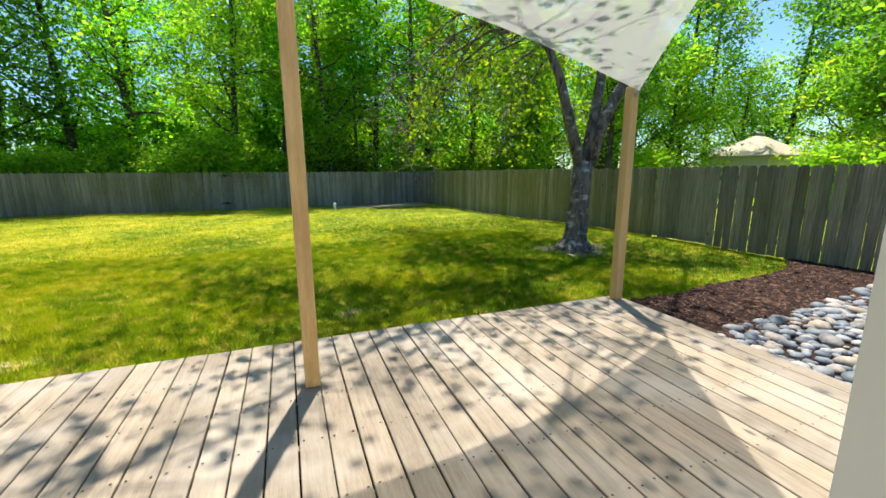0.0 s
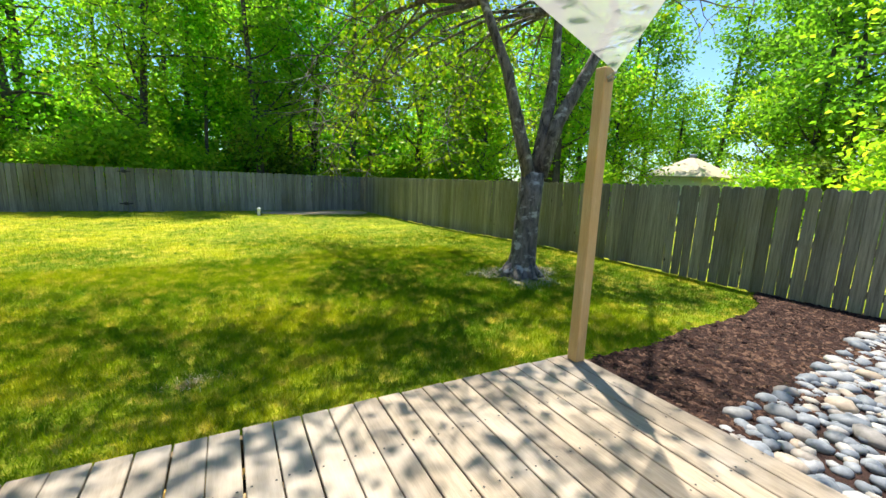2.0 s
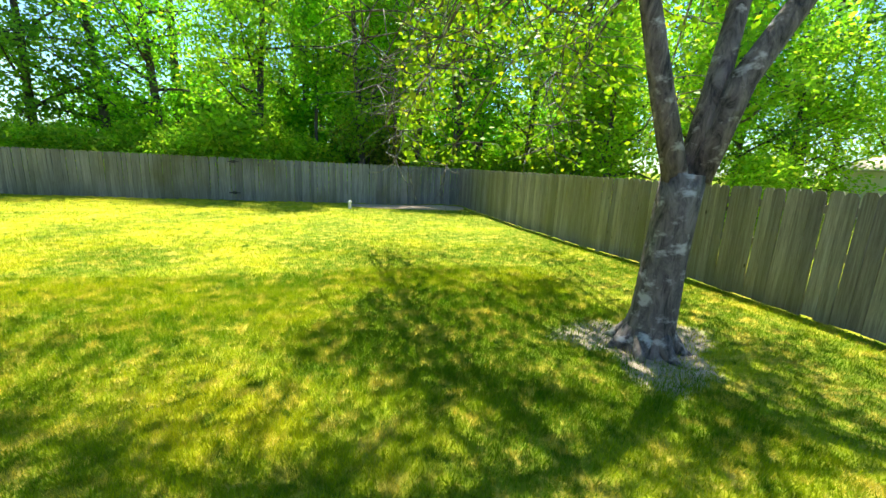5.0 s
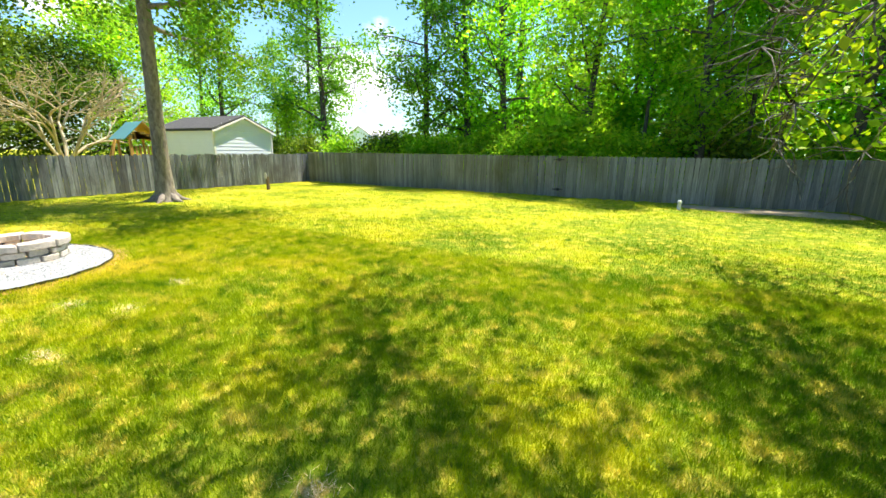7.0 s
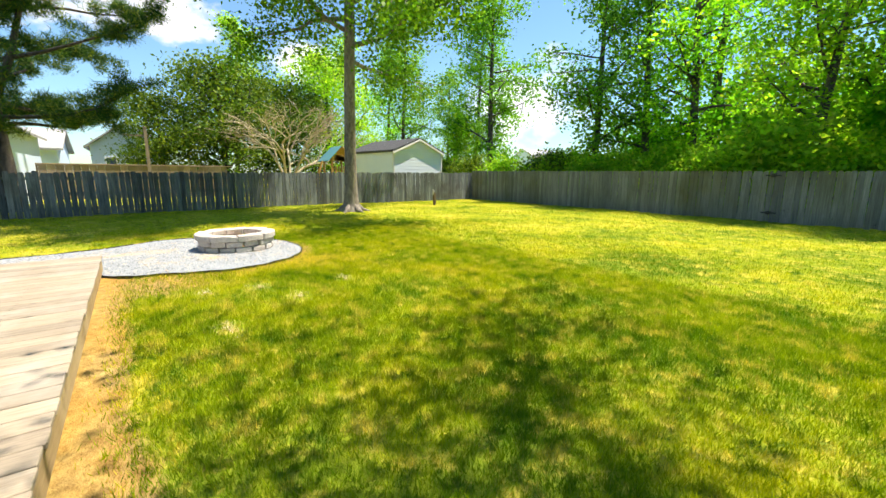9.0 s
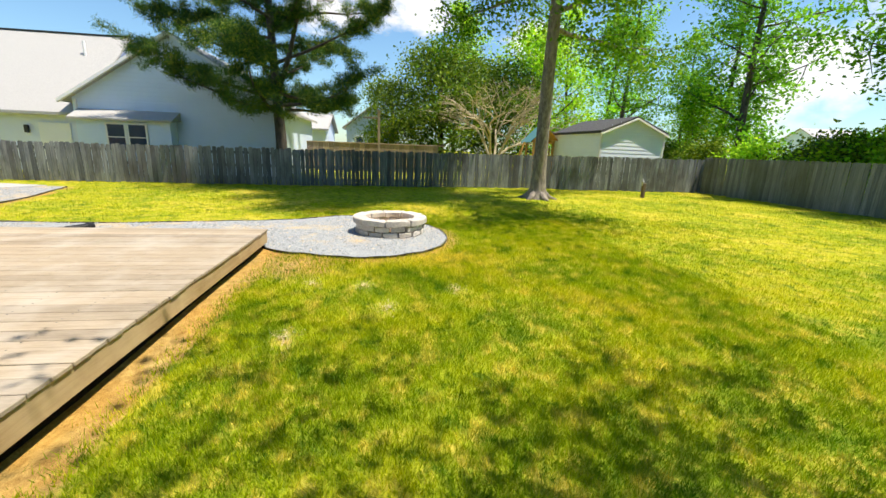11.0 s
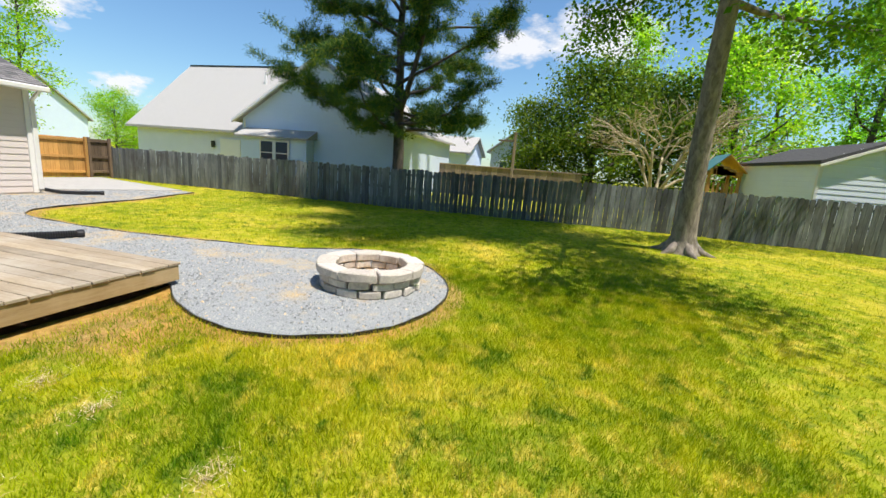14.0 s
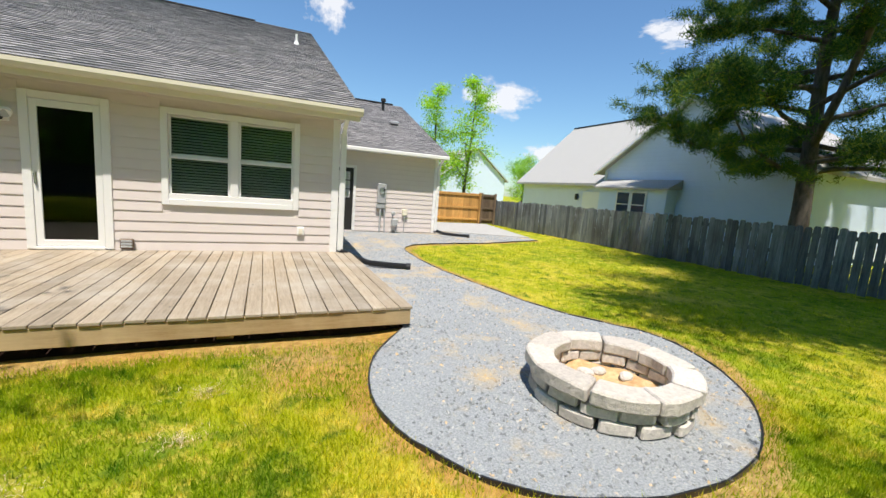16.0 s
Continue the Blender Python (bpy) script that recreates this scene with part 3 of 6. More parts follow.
def shade_sail():
    """A four-cornered cloth with hollow edges, hung between two posts and the eave."""
    c = [Vector((4.35, 3.26, 2.0)), Vector((1.44, 2.68, 2.34)), Vector((1.55, 0.58, 2.52)), Vector((2.75, 0.58, 2.52))]
    bm = bmesh.new()
    n = 24
    grid = []
    mid = sum(c, Vector()) / 4
    for i in range(n + 1):
        row = []
        for j in range(n + 1):
            u, v = i / n, j / n
            p = c[0] * (1 - u) * (1 - v) + c[1] * u * (1 - v) + c[2] * u * v + c[3] * (1 - u) * v
            bend = 0.56 * (u * (1 - u)) * abs(1 - 2 * v) ** 1.5 + 0.62 * (v * (1 - v)) * abs(1 - 2 * u) ** 1.5
            to = mid - p
            p = p + Vector((to.x, to.y, 0)) * bend
            p.z -= 0.10 * math.sin(math.pi * u) * math.sin(math.pi * v)
            row.append(bm.verts.new(p))
        grid.append(row)
    for i in range(n):
        for j in range(n):
            bm.faces.new((grid[i][j], grid[i + 1][j], grid[i + 1][j + 1], grid[i][j + 1]))
    s = new("shade_sail")
    tagged(s, "pale grey cloth shade sail stretched between posts and eave", "shade sail")
    part("cloth", bm, SAIL_CLOTH, s, "", True)
    for a, b in ((c[0], Vector((4.40, 3.36, 1.99))), (c[1], Vector((1.40, 2.74, 2.36))), (c[2], Vector((1.57, 0.54, 2.45))), (c[3], Vector((2.77, 0.54, 2.45)))):
        part("strap", tube(bmesh.new(), [a, (a + b) / 2, b], [0.012, 0.008, 0.012], 6), METAL_GREY, s)


SAIL_CLOTH, _nt, _b = material("sail_weave")
_c = mixed(_nt, noise_fac(_nt, 2.0, 5, 0.6), (0.72, 0.71, 0.68), (0.62, 0.61, 0.58))
_nt.links.new(_c, _b.inputs["Base Color"])
_b.inputs["Roughness"].default_value = 0.85
_tr = _nt.nodes.new("ShaderNodeBsdfTranslucent")
_tr.inputs["Color"].default_value = (0.52, 0.52, 0.50, 1)
_mx = _nt.nodes.new("ShaderNodeMixShader")
_mx.inputs[0].default_value = 0.50
_nt.links.new(_b.outputs[0], _mx.inputs[1])
_nt.links.new(_tr.outputs[0], _mx.inputs[2])
_hole = _nt.nodes.new("ShaderNodeBsdfTransparent")
_weave = _nt.nodes.new("ShaderNodeMixShader")
_weave.inputs[0].default_value = 0.36
_nt.links.new(_mx.outputs[0], _weave.inputs[1])
_nt.links.new(_hole.outputs[0], _weave.inputs[2])
_nt.links.new(_weave.outputs[0], _nt.nodes["Material Output"].inputs["Surface"])
shade_sail()


# ---- fences ----
def picket_mesh(width, height, mat, seed, dog=True, foot=0.0):
    rng = random.Random(seed)
    w, t = width / 2, 0.009
    e = 0.028 if dog else 0.004
    out = [(-w + foot, 0), (w - foot, 0), (w - rng.uniform(0, .003), height - e), (w - e, height), (-w + e, height), (-w + rng.uniform(0, .003), height - e)]
    bm = bmesh.new()
    a = [bm.verts.new((x, -t, z)) for x, z in out]
    b = [bm.verts.new((x, t, z)) for x, z in out]
    bm.faces.new(a)
    bm.faces.new(list(reversed(b)))
    for i in range(6):
        bm.faces.new((a[i], b[i], b[(i + 1) % 6], a[(i + 1) % 6]))
    bmesh.ops.recalc_face_normals(bm, faces=bm.faces)
    return mesh_of("picket", bm, mat)


def fence(label, line, top, mat, side, seed, gap=0.006, ragged=0.02, open_to=-99.0):
    """A picket fence along a line; rails and posts stand on the side given, pickets on the other. top: heights at both ends."""
    f = thing("fence", line[0][0], line[0][1], 0, label, "fence")
    base = Vector((line[0][0], line[0][1], 0))
    rng = random.Random(seed)
    meshes = [picket_mesh(0.138, 1.0, mat, seed * 10 + k) for k in range(5)]
    shrunk = [picket_mesh(0.144, 1.0, mat, seed * 10 + k, True, 0.008 + 0.0015 * k) for k in range(4)]
    total = sum((Vector(b) - Vector(a)).length for a, b in zip(line, line[1:]))
    done = 0.0
    for a, b in zip(line, line[1:]):
        a, b = Vector(a), Vector(b)
        length = (b - a).length
        u = (b - a) / length
        nrm = Vector((-u.y, u.x)) * side
        ang = math.degrees(math.atan2(u.y, u.x))
        count = int(length / (0.138 + gap))
        for i in range(count):
            s = (i + 0.5) * length / count
            p = a + u * s
            h = top[0] + (top[1] - top[0]) * (done + s) / total
            g = ground_at(p.x, p.y) + rng.uniform(0.0, 0.035)
            z1 = h + rng.uniform(-ragged, ragged)
            piece("picket", rng.choice(shrunk if p.y < open_to and rng.random() < 0.45 else meshes), f, pose(p.x - base.x, p.y - base.y, g, rng.uniform(-0.4, 0.4), rng.uniform(-0.7, 0.7), ang + rng.uniform(-1.5, 1.5)) @ Matrix.Diagonal((rng.uniform(0.94, 1.03) if p.y >= open_to else rng.uniform(0.975, 1.02), 1, z1 - g, 1)))
        m = max(1, round(length / 2.4))
        for i in range(m + 1):
            p = a + u * (length * i / m) + nrm * 0.085
            h = top[0] + (top[1] - top[0]) * (done + length * i / m) / total
            g = ground_at(p.x, p.y)
            bm = cube(-0.045, 0.045, -0.045, 0.045, g - 0.1, h - 0.03, 0.005)
            o = part("post", bm, mat, f)
            o.matrix_basis = pose(p.x - base.x, p.y - base.y, 0, 0, 0, ang)
        for k in (0.18, 0.52, 0.86):
            for i in range(m):
                s0, s1 = length * i / m, length * (i + 1) / m
                p0, p1 = a + u * s0 + nrm * 0.028, a + u * s1 + nrm * 0.028
                z = []
                for s, p in ((s0, p0), (s1, p1)):
                    g = ground_at(p.x, p.y)
                    h = top[0] + (top[1] - top[0]) * (done + s) / total
                    z.append(g + (h - g) * k)
                bm = bmesh.new()
                v = []
                for p, zz in ((p0, z[0]), (p1, z[1])):
                    for o, q in ((-0.018, -0.045), (0.018, -0.045), (0.018, 0.045), (-0.018, 0.045)):
                        w = p + nrm * o
                        v.append(bm.verts.new((w.x - base.x, w.y - base.y, zz + q)))
                bm.faces.new(v[:4])
                bm.faces.new(v[4:])
                for q in range(4):
                    bm.faces.new((v[q], v[(q + 1) % 4], v[4 + (q + 1) % 4], v[4 + q]))
                bmesh.ops.recalc_face_normals(bm, faces=bm.faces)
                part("rail", bm, mat, f)
        done += length
    return f


fence("weathered grey-brown picket fence with mossy green stains and gaps", FENCE_E_LINE, (1.42, 1.22), FENCE_E, -1, 1, 0.005, 0.012, 6.5)
north_fence = fence("dull grey wooden privacy fence along the woods", FENCE_N_LINE, (1.22, 1.28), FENCE_N, -1, 2, 0.003, 0.008)
fence("silver-grey streaked picket fence with ragged tops", FENCE_W_LINE, (1.18, 0.98), FENCE_W, -1, 3, 0.008, 0.03)


def gate_hinges():
    """Black strap hinges of the gate in the north fence."""
    for x in (-1.05,):
        for z in (1.1, -0.05):
            h = thing("gate_hinge", x, 19.72, z, "black iron strap hinge on the grey fence gate", "hinge", "gate hinges")
            bm = bmesh.new()
            box(bm, -0.2, 0.2, -0.008, 0.008, -0.02, 0.02, 0.004)
            part("strap", bm, METAL_DARK, h)
            part("pin", tube(bmesh.new(), [(0, -0.012, -0.06), (0, -0.012, 0.06)], [0.018, 0.018], 8), METAL_DARK, h)
            part("plate", cube(-0.07, 0.07, -0.010, -0.002, -0.05, 0.05, 0.004), METAL_DARK, h)


gate_hinges()


def yard_gate():
    for x0, x1, mat, lab in ((-9.75, -7.85, GATE_NEW, "new orange-brown wooden yard gate panel"), (-12.1, -9.78, GATE_NEW, "new orange-brown wooden yard gate panel"), (-12.95, -12.12, GATE_OLD, "old dark brown wooden fence panel by the gate")):
        g = thing("yard_gate", x0, -9.95, 0, lab, "gate", "yard gate panels")
        w = x1 - x0
        n = max(4, round(w / 0.145))
        me = mesh_of("board", cube(-w / n / 2 + 0.002, w / n / 2 - 0.002, -0.012, 0.012, -0.2, 1.22, 0.003), mat)
        for i in range(n):
            piece("board", me, g, pose(w * (i + 0.5) / n, -0.03, 0.004 * (i % 3)))
        for z in (-0.05, 0.5, 1.1):
            part("rail", cube(0, w, -0.015, 0.03, z, z + 0.09, 0.004), mat, g)
        for x in (0.045, w - 0.045):
            part("post", cube(x - 0.045, x + 0.045, 0.032, 0.12, -0.35, 1.28, 0.005), mat, g)


yard_gate()


# ---- the house ----
def siding(parent, mat, along, fixed, lo, hi, z0, z1, outward, holes=(), exposure=0.152):
    """Lap boards on a wall. along: 'x' or 'y'; holes: (lo, hi, z0, z1)."""
    cache = {}
    z = z0
    while z < z1 - 0.01:
        top = min(z + exposure, z1)
        spans = [(lo, hi)]
        for h in holes:
            if h[3] > z + 0.02 and h[2] < top - 0.02:
                cut = []
                for a, b in spans:
                    if h[1] <= a or h[0] >= b:
                        cut.append((a, b))
                    else:
                        if h[0] - a > 0.02:
                            cut.append((a, h[0]))
                        if b - h[1] > 0.02:
                            cut.append((h[1], b))
                spans = cut
        for a, b in spans:
            key = (round(b - a, 3), round(top - z, 3))
            if key not in cache:
                L, H = b - a, top - z
                bm = bmesh.new()
                prof = [(0.0, 0.012), (0.014, 0.012), (0.015, 0.022), (0.008, H * 0.72), (0.004, H), (0.0, H)]
                e = []
                for s in (0.0, L):
                    e.append([bm.verts.new((s, o, q) if along == 'x' else (o, s, q)) for o, q in [(o * outward, q) for o, q in prof]])
                bm.faces.new(e[0])
                bm.faces.new(e[1])
                for k in range(6):
                    bm.faces.new((e[0][k], e[0][(k + 1) % 6], e[1][(k + 1) % 6], e[1][k]))
                bmesh.ops.recalc_face_normals(bm, faces=bm.faces)
                cache[key] = mesh_of("siding_board", bm, mat)
            piece("siding_board", cache[key], parent, pose(a, fixed, z) if along == 'x' else pose(fixed, a, z))
        z += exposure


def wall_x(name, y0, y1, x0, x1, z0, z1, holes, mat, label):
    """A wall along x, from y0 (inner) to y1, with openings through it."""
    bm = bmesh.new()
    xs = sorted({x0, x1, *[h[0] for h in holes], *[h[1] for h in holes]})
    for a, b in zip(xs, xs[1:]):
        m = (a + b) / 2
        cuts = sorted([(h[2], h[3]) for h in holes if h[0] < m < h[1]])
        z = z0
        for c0, c1 in cuts:
            if c0 > z + 0.001:
                box(bm, a, b, y0, y1, z, c0)
            z = c1
        if z1 > z:
            box(bm, a, b, y0, y1, z, z1)
    return structure(name, bm, mat, label, "wall")


def roof_plane(name, parent, x0, x1, y0, z0, y1, z1, mat, thick=0.08, row=0.145):
    """A sloped roof with lapped shingle tabs, from the eave (y0, z0) to the ridge (y1, z1)."""
    slope = math.hypot(y1 - y0, z1 - z0)
    bm = bmesh.new()
    v = [bm.verts.new(p) for p in ((x0, y0, z0), (x1, y0, z0), (x1, y1, z1), (x0, y1, z1), (x0, y0, z0 - thick), (x1, y0, z0 - thick), (x1, y1, z1 - thick), (x0, y1, z1 - thick))]
    for q in ((0, 1, 2, 3), (7, 6, 5, 4), (0, 4, 5, 1), (1, 5, 6, 2), (2, 6, 7, 3), (3, 7, 4, 0)):
        bm.faces.new([v[k] for k in q])
    bmesh.ops.recalc_face_normals(bm, faces=bm.faces)
    part("roof_deck", bm, mat, parent)
    rng = np.random.default_rng(7)
    rows = int(slope / row)
    out = []
    up = np.array([0, (y1 - y0) / slope, (z1 - z0) / slope])
    nr = np.array([0, -(z1 - z0) / slope, (y1 - y0) / slope])
    if nr[2] < 0:
        nr = -nr
    for r in range(rows):
        x = x0 + rng.uniform(-0.2, 0)
        while x < x1:
            w = rng.uniform(0.13, 0.3)
            a, b = max(x, x0), min(x + w - 0.006, x1)
            x += w
            if b - a < 0.02:
                continue
            base = np.array([0, y0, z0]) + up * (r * row + rng.uniform(-0.014, 0.014))
            lift = 0.016 + rng.uniform(0, 0.004)
            p = [base + nr * lift, base + up * (row + 0.02) + nr * 0.004, base - nr * 0.001]
            A, B = np.array([a, 0, 0]), np.array([b, 0, 0])
            out.append([A + p[0], B + p[0], B + p[1], A + p[1]])
            out.append([A + p[2], B + p[2], B + p[0], A + p[0]])
    ob = new("shingles", raw_mesh("shingles", np.array(out), 4, mat))
    ob.parent = parent
    ob["kind"] = "stuff"
    return ob


DOOR = (-0.40, 0.37, 0.0, 2.05)
WIN = (-2.97, -1.19, 0.80, 2.06)


def house():
    wall_x("wall_north", -0.14, 0.0, -3.69, 4.6, -0.3, 2.42, [DOOR, WIN], SIDING, "pale grey-lilac lap-sided house wall facing the deck")
    wn_ = bpy.data.objects["wall_north"]
    door_hole = (DOOR[0] - 0.10, DOOR[1] + 0.10, 0.0, DOOR[3] + 0.10)
    win_hole = (WIN[0] - 0.09, WIN[1] + 0.09, WIN[2] - 0.10, WIN[3] + 0.09)
    siding(wn_, SIDING, 'x', 0.001, -3.60, 4.55, -0.02, 2.38, 1, [door_hole, win_hole])
    bm = cube(-3.69, -3.55, -5.2, -0.14, -0.3, 2.42)
    ww = structure("wall_west", bm, SIDING, "pale grey lap-sided house wall beside the gravel", "wall")
    siding(ww, SIDING, 'y', -3.691, -5.1, -0.09, -0.2, 2.38, -1)
    wall_x("wall_wing", -5.34, -5.2, -7.75, -3.69, -0.3, 2.30, [(-5.02, -4.42, -0.18, 1.72)], SIDING, "blue-grey lap-sided wall of the garage wing")
    wg = bpy.data.objects["wall_wing"]
    siding(wg, SIDING, 'x', -5.199, -7.66, -3.78, -0.2, 2.26, 1, [(-5.10, -4.34, -0.2, 1.80)])
    structure("wall_wing_west", cube(-7.75, -7.61, -15.0, -5.34, -0.3, 2.30), SIDING, "lap-sided end wall of the garage wing", "wall")
    structure("wall_south", cube(-7.75, 4.6, -17.6, -17.45, -0.3, 2.42), SIDING, "plain rear wall of the house", "wall")
    structure("wall_east", cube(4.46, 4.6, -17.45, -0.14, -0.3, 2.42), SIDING, "plain end wall of the house", "wall")
    # added room box; its near-black paint stands in for missing indoor light
    structure("floor", cube(-3.55, 4.46, -17.4, -0.14, -0.12, -0.02), DARK_ROOM, "floor inside the house, painted near-black to look unlit", "floor")
    structure("ceiling", cube(-3.55, 4.46, -17.4, -0.14, 2.40, 2.44), DARK_ROOM, "ceiling inside the house, painted near-black to look unlit", "ceiling")
    structure("wall_inner", cube(-3.5, 4.4, -4.1, -4.0, -0.02, 2.40), DARK_ROOM, "added inner wall behind the door, painted near-black to look unlit", "wall")
    # roof of the main part and of the wing
    r = thing("house_roof", 0, 0, 0, "grey asphalt-shingle gable roof with cream gutter", "roof", kind="structure")
    roof_plane("main", r, -3.98, 4.8, 0.44, 2.47, -8.7, 6.42, SHINGLE)
    roof_plane("rear", r, -3.98, 4.8, -17.9, 2.47, -8.71, 6.42, SHINGLE, row=0.6)
    part("ridge_vent", cube(-2.2, 4.7, -8.80, -8.60, 6.39, 6.445, 0.01), METAL_DARK, r, "dark ridge vent")
    for x in (-3.95, 4.62):
        bm = bmesh.new()
        a = [bm.verts.new((x, *p)) for p in ((0.0, 2.42), (-8.7, 6.30), (-17.6, 2.42))]
        b = [bm.verts.new((x + 0.16, *p)) for p in ((0.0, 2.42), (-8.7, 6.30), (-17.6, 2.42))]
        bm.faces.new(a)
        bm.faces.new(list(reversed(b)))
        for k in range(3):
            bm.faces.new((a[k], b[k], b[(k + 1) % 3], a[(k + 1) % 3]))
        bmesh.ops.recalc_face_normals(bm, faces=bm.faces)
        part("gable", bm, SIDING, r)
    part("fascia", cube(-3.97, 4.78, 0.405, 0.43, 2.26, 2.385, 0.003), SOFFIT, r, "cream fascia board")
    part("soffit", cube(-3.97, 4.78, 0.0225, 0.404, 2.385, 2.40), SOFFIT, r, "cream vented soffit")
    gut = bmesh.new()
    prof = [(0.432, 2.45), (0.432, 2.34), (0.50, 2.34), (0.535, 2.40), (0.535, 2.455), (0.525, 2.455), (0.525, 2.405), (0.495, 2.352), (0.442, 2.352), (0.442, 2.45)]
    e = [[gut.verts.new((x, *p)) for p in prof] for x in (-4.0, 4.8)]
    gut.faces.new(e[0])
    gut.faces.new(e[1])
    for k in range(len(prof)):
        gut.faces.new((e[0][k], e[0][(k + 1) % len(prof)], e[1][(k + 1) % len(prof)], e[1][k]))
    bmesh.ops.recalc_face_normals(gut, faces=gut.faces)
    part("gutter", gut, SOFFIT, r, "cream metal gutter")
    bm = tube(bmesh.new(), [(-3.3, -5.3, 4.85), (-3.3, -5.3, 5.22)], [0.03, 0.03], 10)
    part("vent_pipe", bm, TRIM, r, "white roof vent pipe")
    bm = tube(bmesh.new(), [(-3.3, -5.3, 4.86), (-3.3, -5.3, 5.01), (-3.3, -5.3, 5.05)], [0.10, 0.05, 0.034], 12)
    part("vent_collar", bm, TRIM, r)
    r2 = thing("wing_roof", 0, 0, 0, "grey asphalt-shingle roof of the garage wing", "roof", kind="structure")
    roof_plane("wing", r2, -8.0, -3.6, -4.85, 2.36, -10.4, 4.75, SHINGLE)
    roof_plane("wing_rear", r2, -8.0, -4.02, -15.9, 2.36, -10.41, 4.75, SHINGLE, row=0.6)
    part("gutter", cube(-8.0, -4.02, -4.86, -4.76, 2.22, 2.34, 0.02), TRIM, r2, "white metal gutter")
    part("soffit", cube(-7.98, -4.02, -5.17, -4.87, 2.23, 2.26), TRIM, r2)
    part("ridge_vent", cube(-7.6, -4.1, -10.5, -10.3, 4.74, 4.80, 0.01), METAL_DARK, r2)
    bm = bmesh.new()
    a = [bm.verts.new((-7.76, *p)) for p in ((-5.2, 2.28), (-10.4, 4.62), (-15.5, 2.28))]
    b = [bm.verts.new((-7.62, *p)) for p in ((-5.2, 2.28), (-10.4, 4.62), (-15.5, 2.28))]
    bm.faces.new(a)
    bm.faces.new(list(reversed(b)))
    for k in range(3):
        bm.faces.new((a[k], b[k], b[(k + 1) % 3], a[(k + 1) % 3]))
    bmesh.ops.recalc_face_normals(bm, faces=bm.faces)
    part("gable", bm, SIDING, r2)
    part("vent_pipe", tube(bmesh.new(), [(-6.9, -9.3, 4.2), (-6.9, -9.3, 4.62), (-6.9, -9.3, 4.63), (-6.9, -9.3, 4.74)], [0.06, 0.06, 0.11, 0.10], 10), METAL_DARK, r2, "dark flue pipe")
    part("roof_vent", cube(-7.0, -6.7, -7.6, -7.3, 3.5, 3.62, 0.03), METAL_GREY, r2, "small grey roof vent")


house()


def corner_trims():
    for k, (x, y, z0, z1) in enumerate(((-3.66, -0.06, -0.2, 2.30), (-7.72, -5.24, -0.2, 2.24))):
        bm = bmesh.new()
        box(bm, x - 0.06, x + 0.06, y + 0.06, y + 0.09, z0, z1, 0.004)
        box(bm, x - 0.06, x - 0.035, y - 0.05, y + 0.058, z0, z1, 0.004)
        structure("trim_corner_%d" % (k + 1), bm, TRIM, "white corner board on the house", "trim")


corner_trims()


def storm_door():
    x0, x1, _, z1 = DOOR
    d = thing("door_1", 0, 0, 0.0, "closed white full-glass storm door with white casing", "door", kind="structure")
    c = 0.10
    for a, b in ((x0 - c, x0), (x1, x1 + c)):
        part("casing", cube(a, b, -0.13, 0.034, 0.012, z1 + c, 0.004), TRIM, d)
    part("head_casing", cube(x0, x1, -0.13, 0.034, z1, z1 + c, 0.004), TRIM, d)
    part("threshold", cube(x0, x1, -0.13, 0.05, 0.006, 0.05, 0.006), TRIM, d)
    s = 0.085
    part("stile", cube(x0 + 0.004, x0 + s, -0.012, 0.024, 0.055, z1 - 0.006, 0.004), TRIM, d)
    part("stile", cube(x1 - s, x1 - 0.004, -0.012, 0.024, 0.055, z1 - 0.006, 0.004), TRIM, d)
    part("top_rail", cube(x0 + s, x1 - s, -0.012, 0.024, z1 - 0.10, z1 - 0.006, 0.004), TRIM, d)
    part("bottom_rail", cube(x0 + s, x1 - s, -0.012, 0.024, 0.055, 0.14, 0.004), TRIM, d)
    g = part("pane", cube(x0 + s, x1 - s, 0.002, 0.007, 0.14, z1 - 0.10), GLASS, d, "dark reflective glass")
    g.visible_shadow = False
    bm = bmesh.new()
    tube(bm, [(0.335, 0.03, 0.92), (0.335, 0.065, 0.93), (0.335, 0.065, 1.06), (0.335, 0.03, 1.07)], [0.009] * 4, 8)
    part("handle", bm, CHROME, d, "small silver pull handle")
    part("latch_plate", cube(0.32, 0.35, 0.0242, 0.030, 0.90, 1.09, 0.003), CHROME, d)


storm_door()


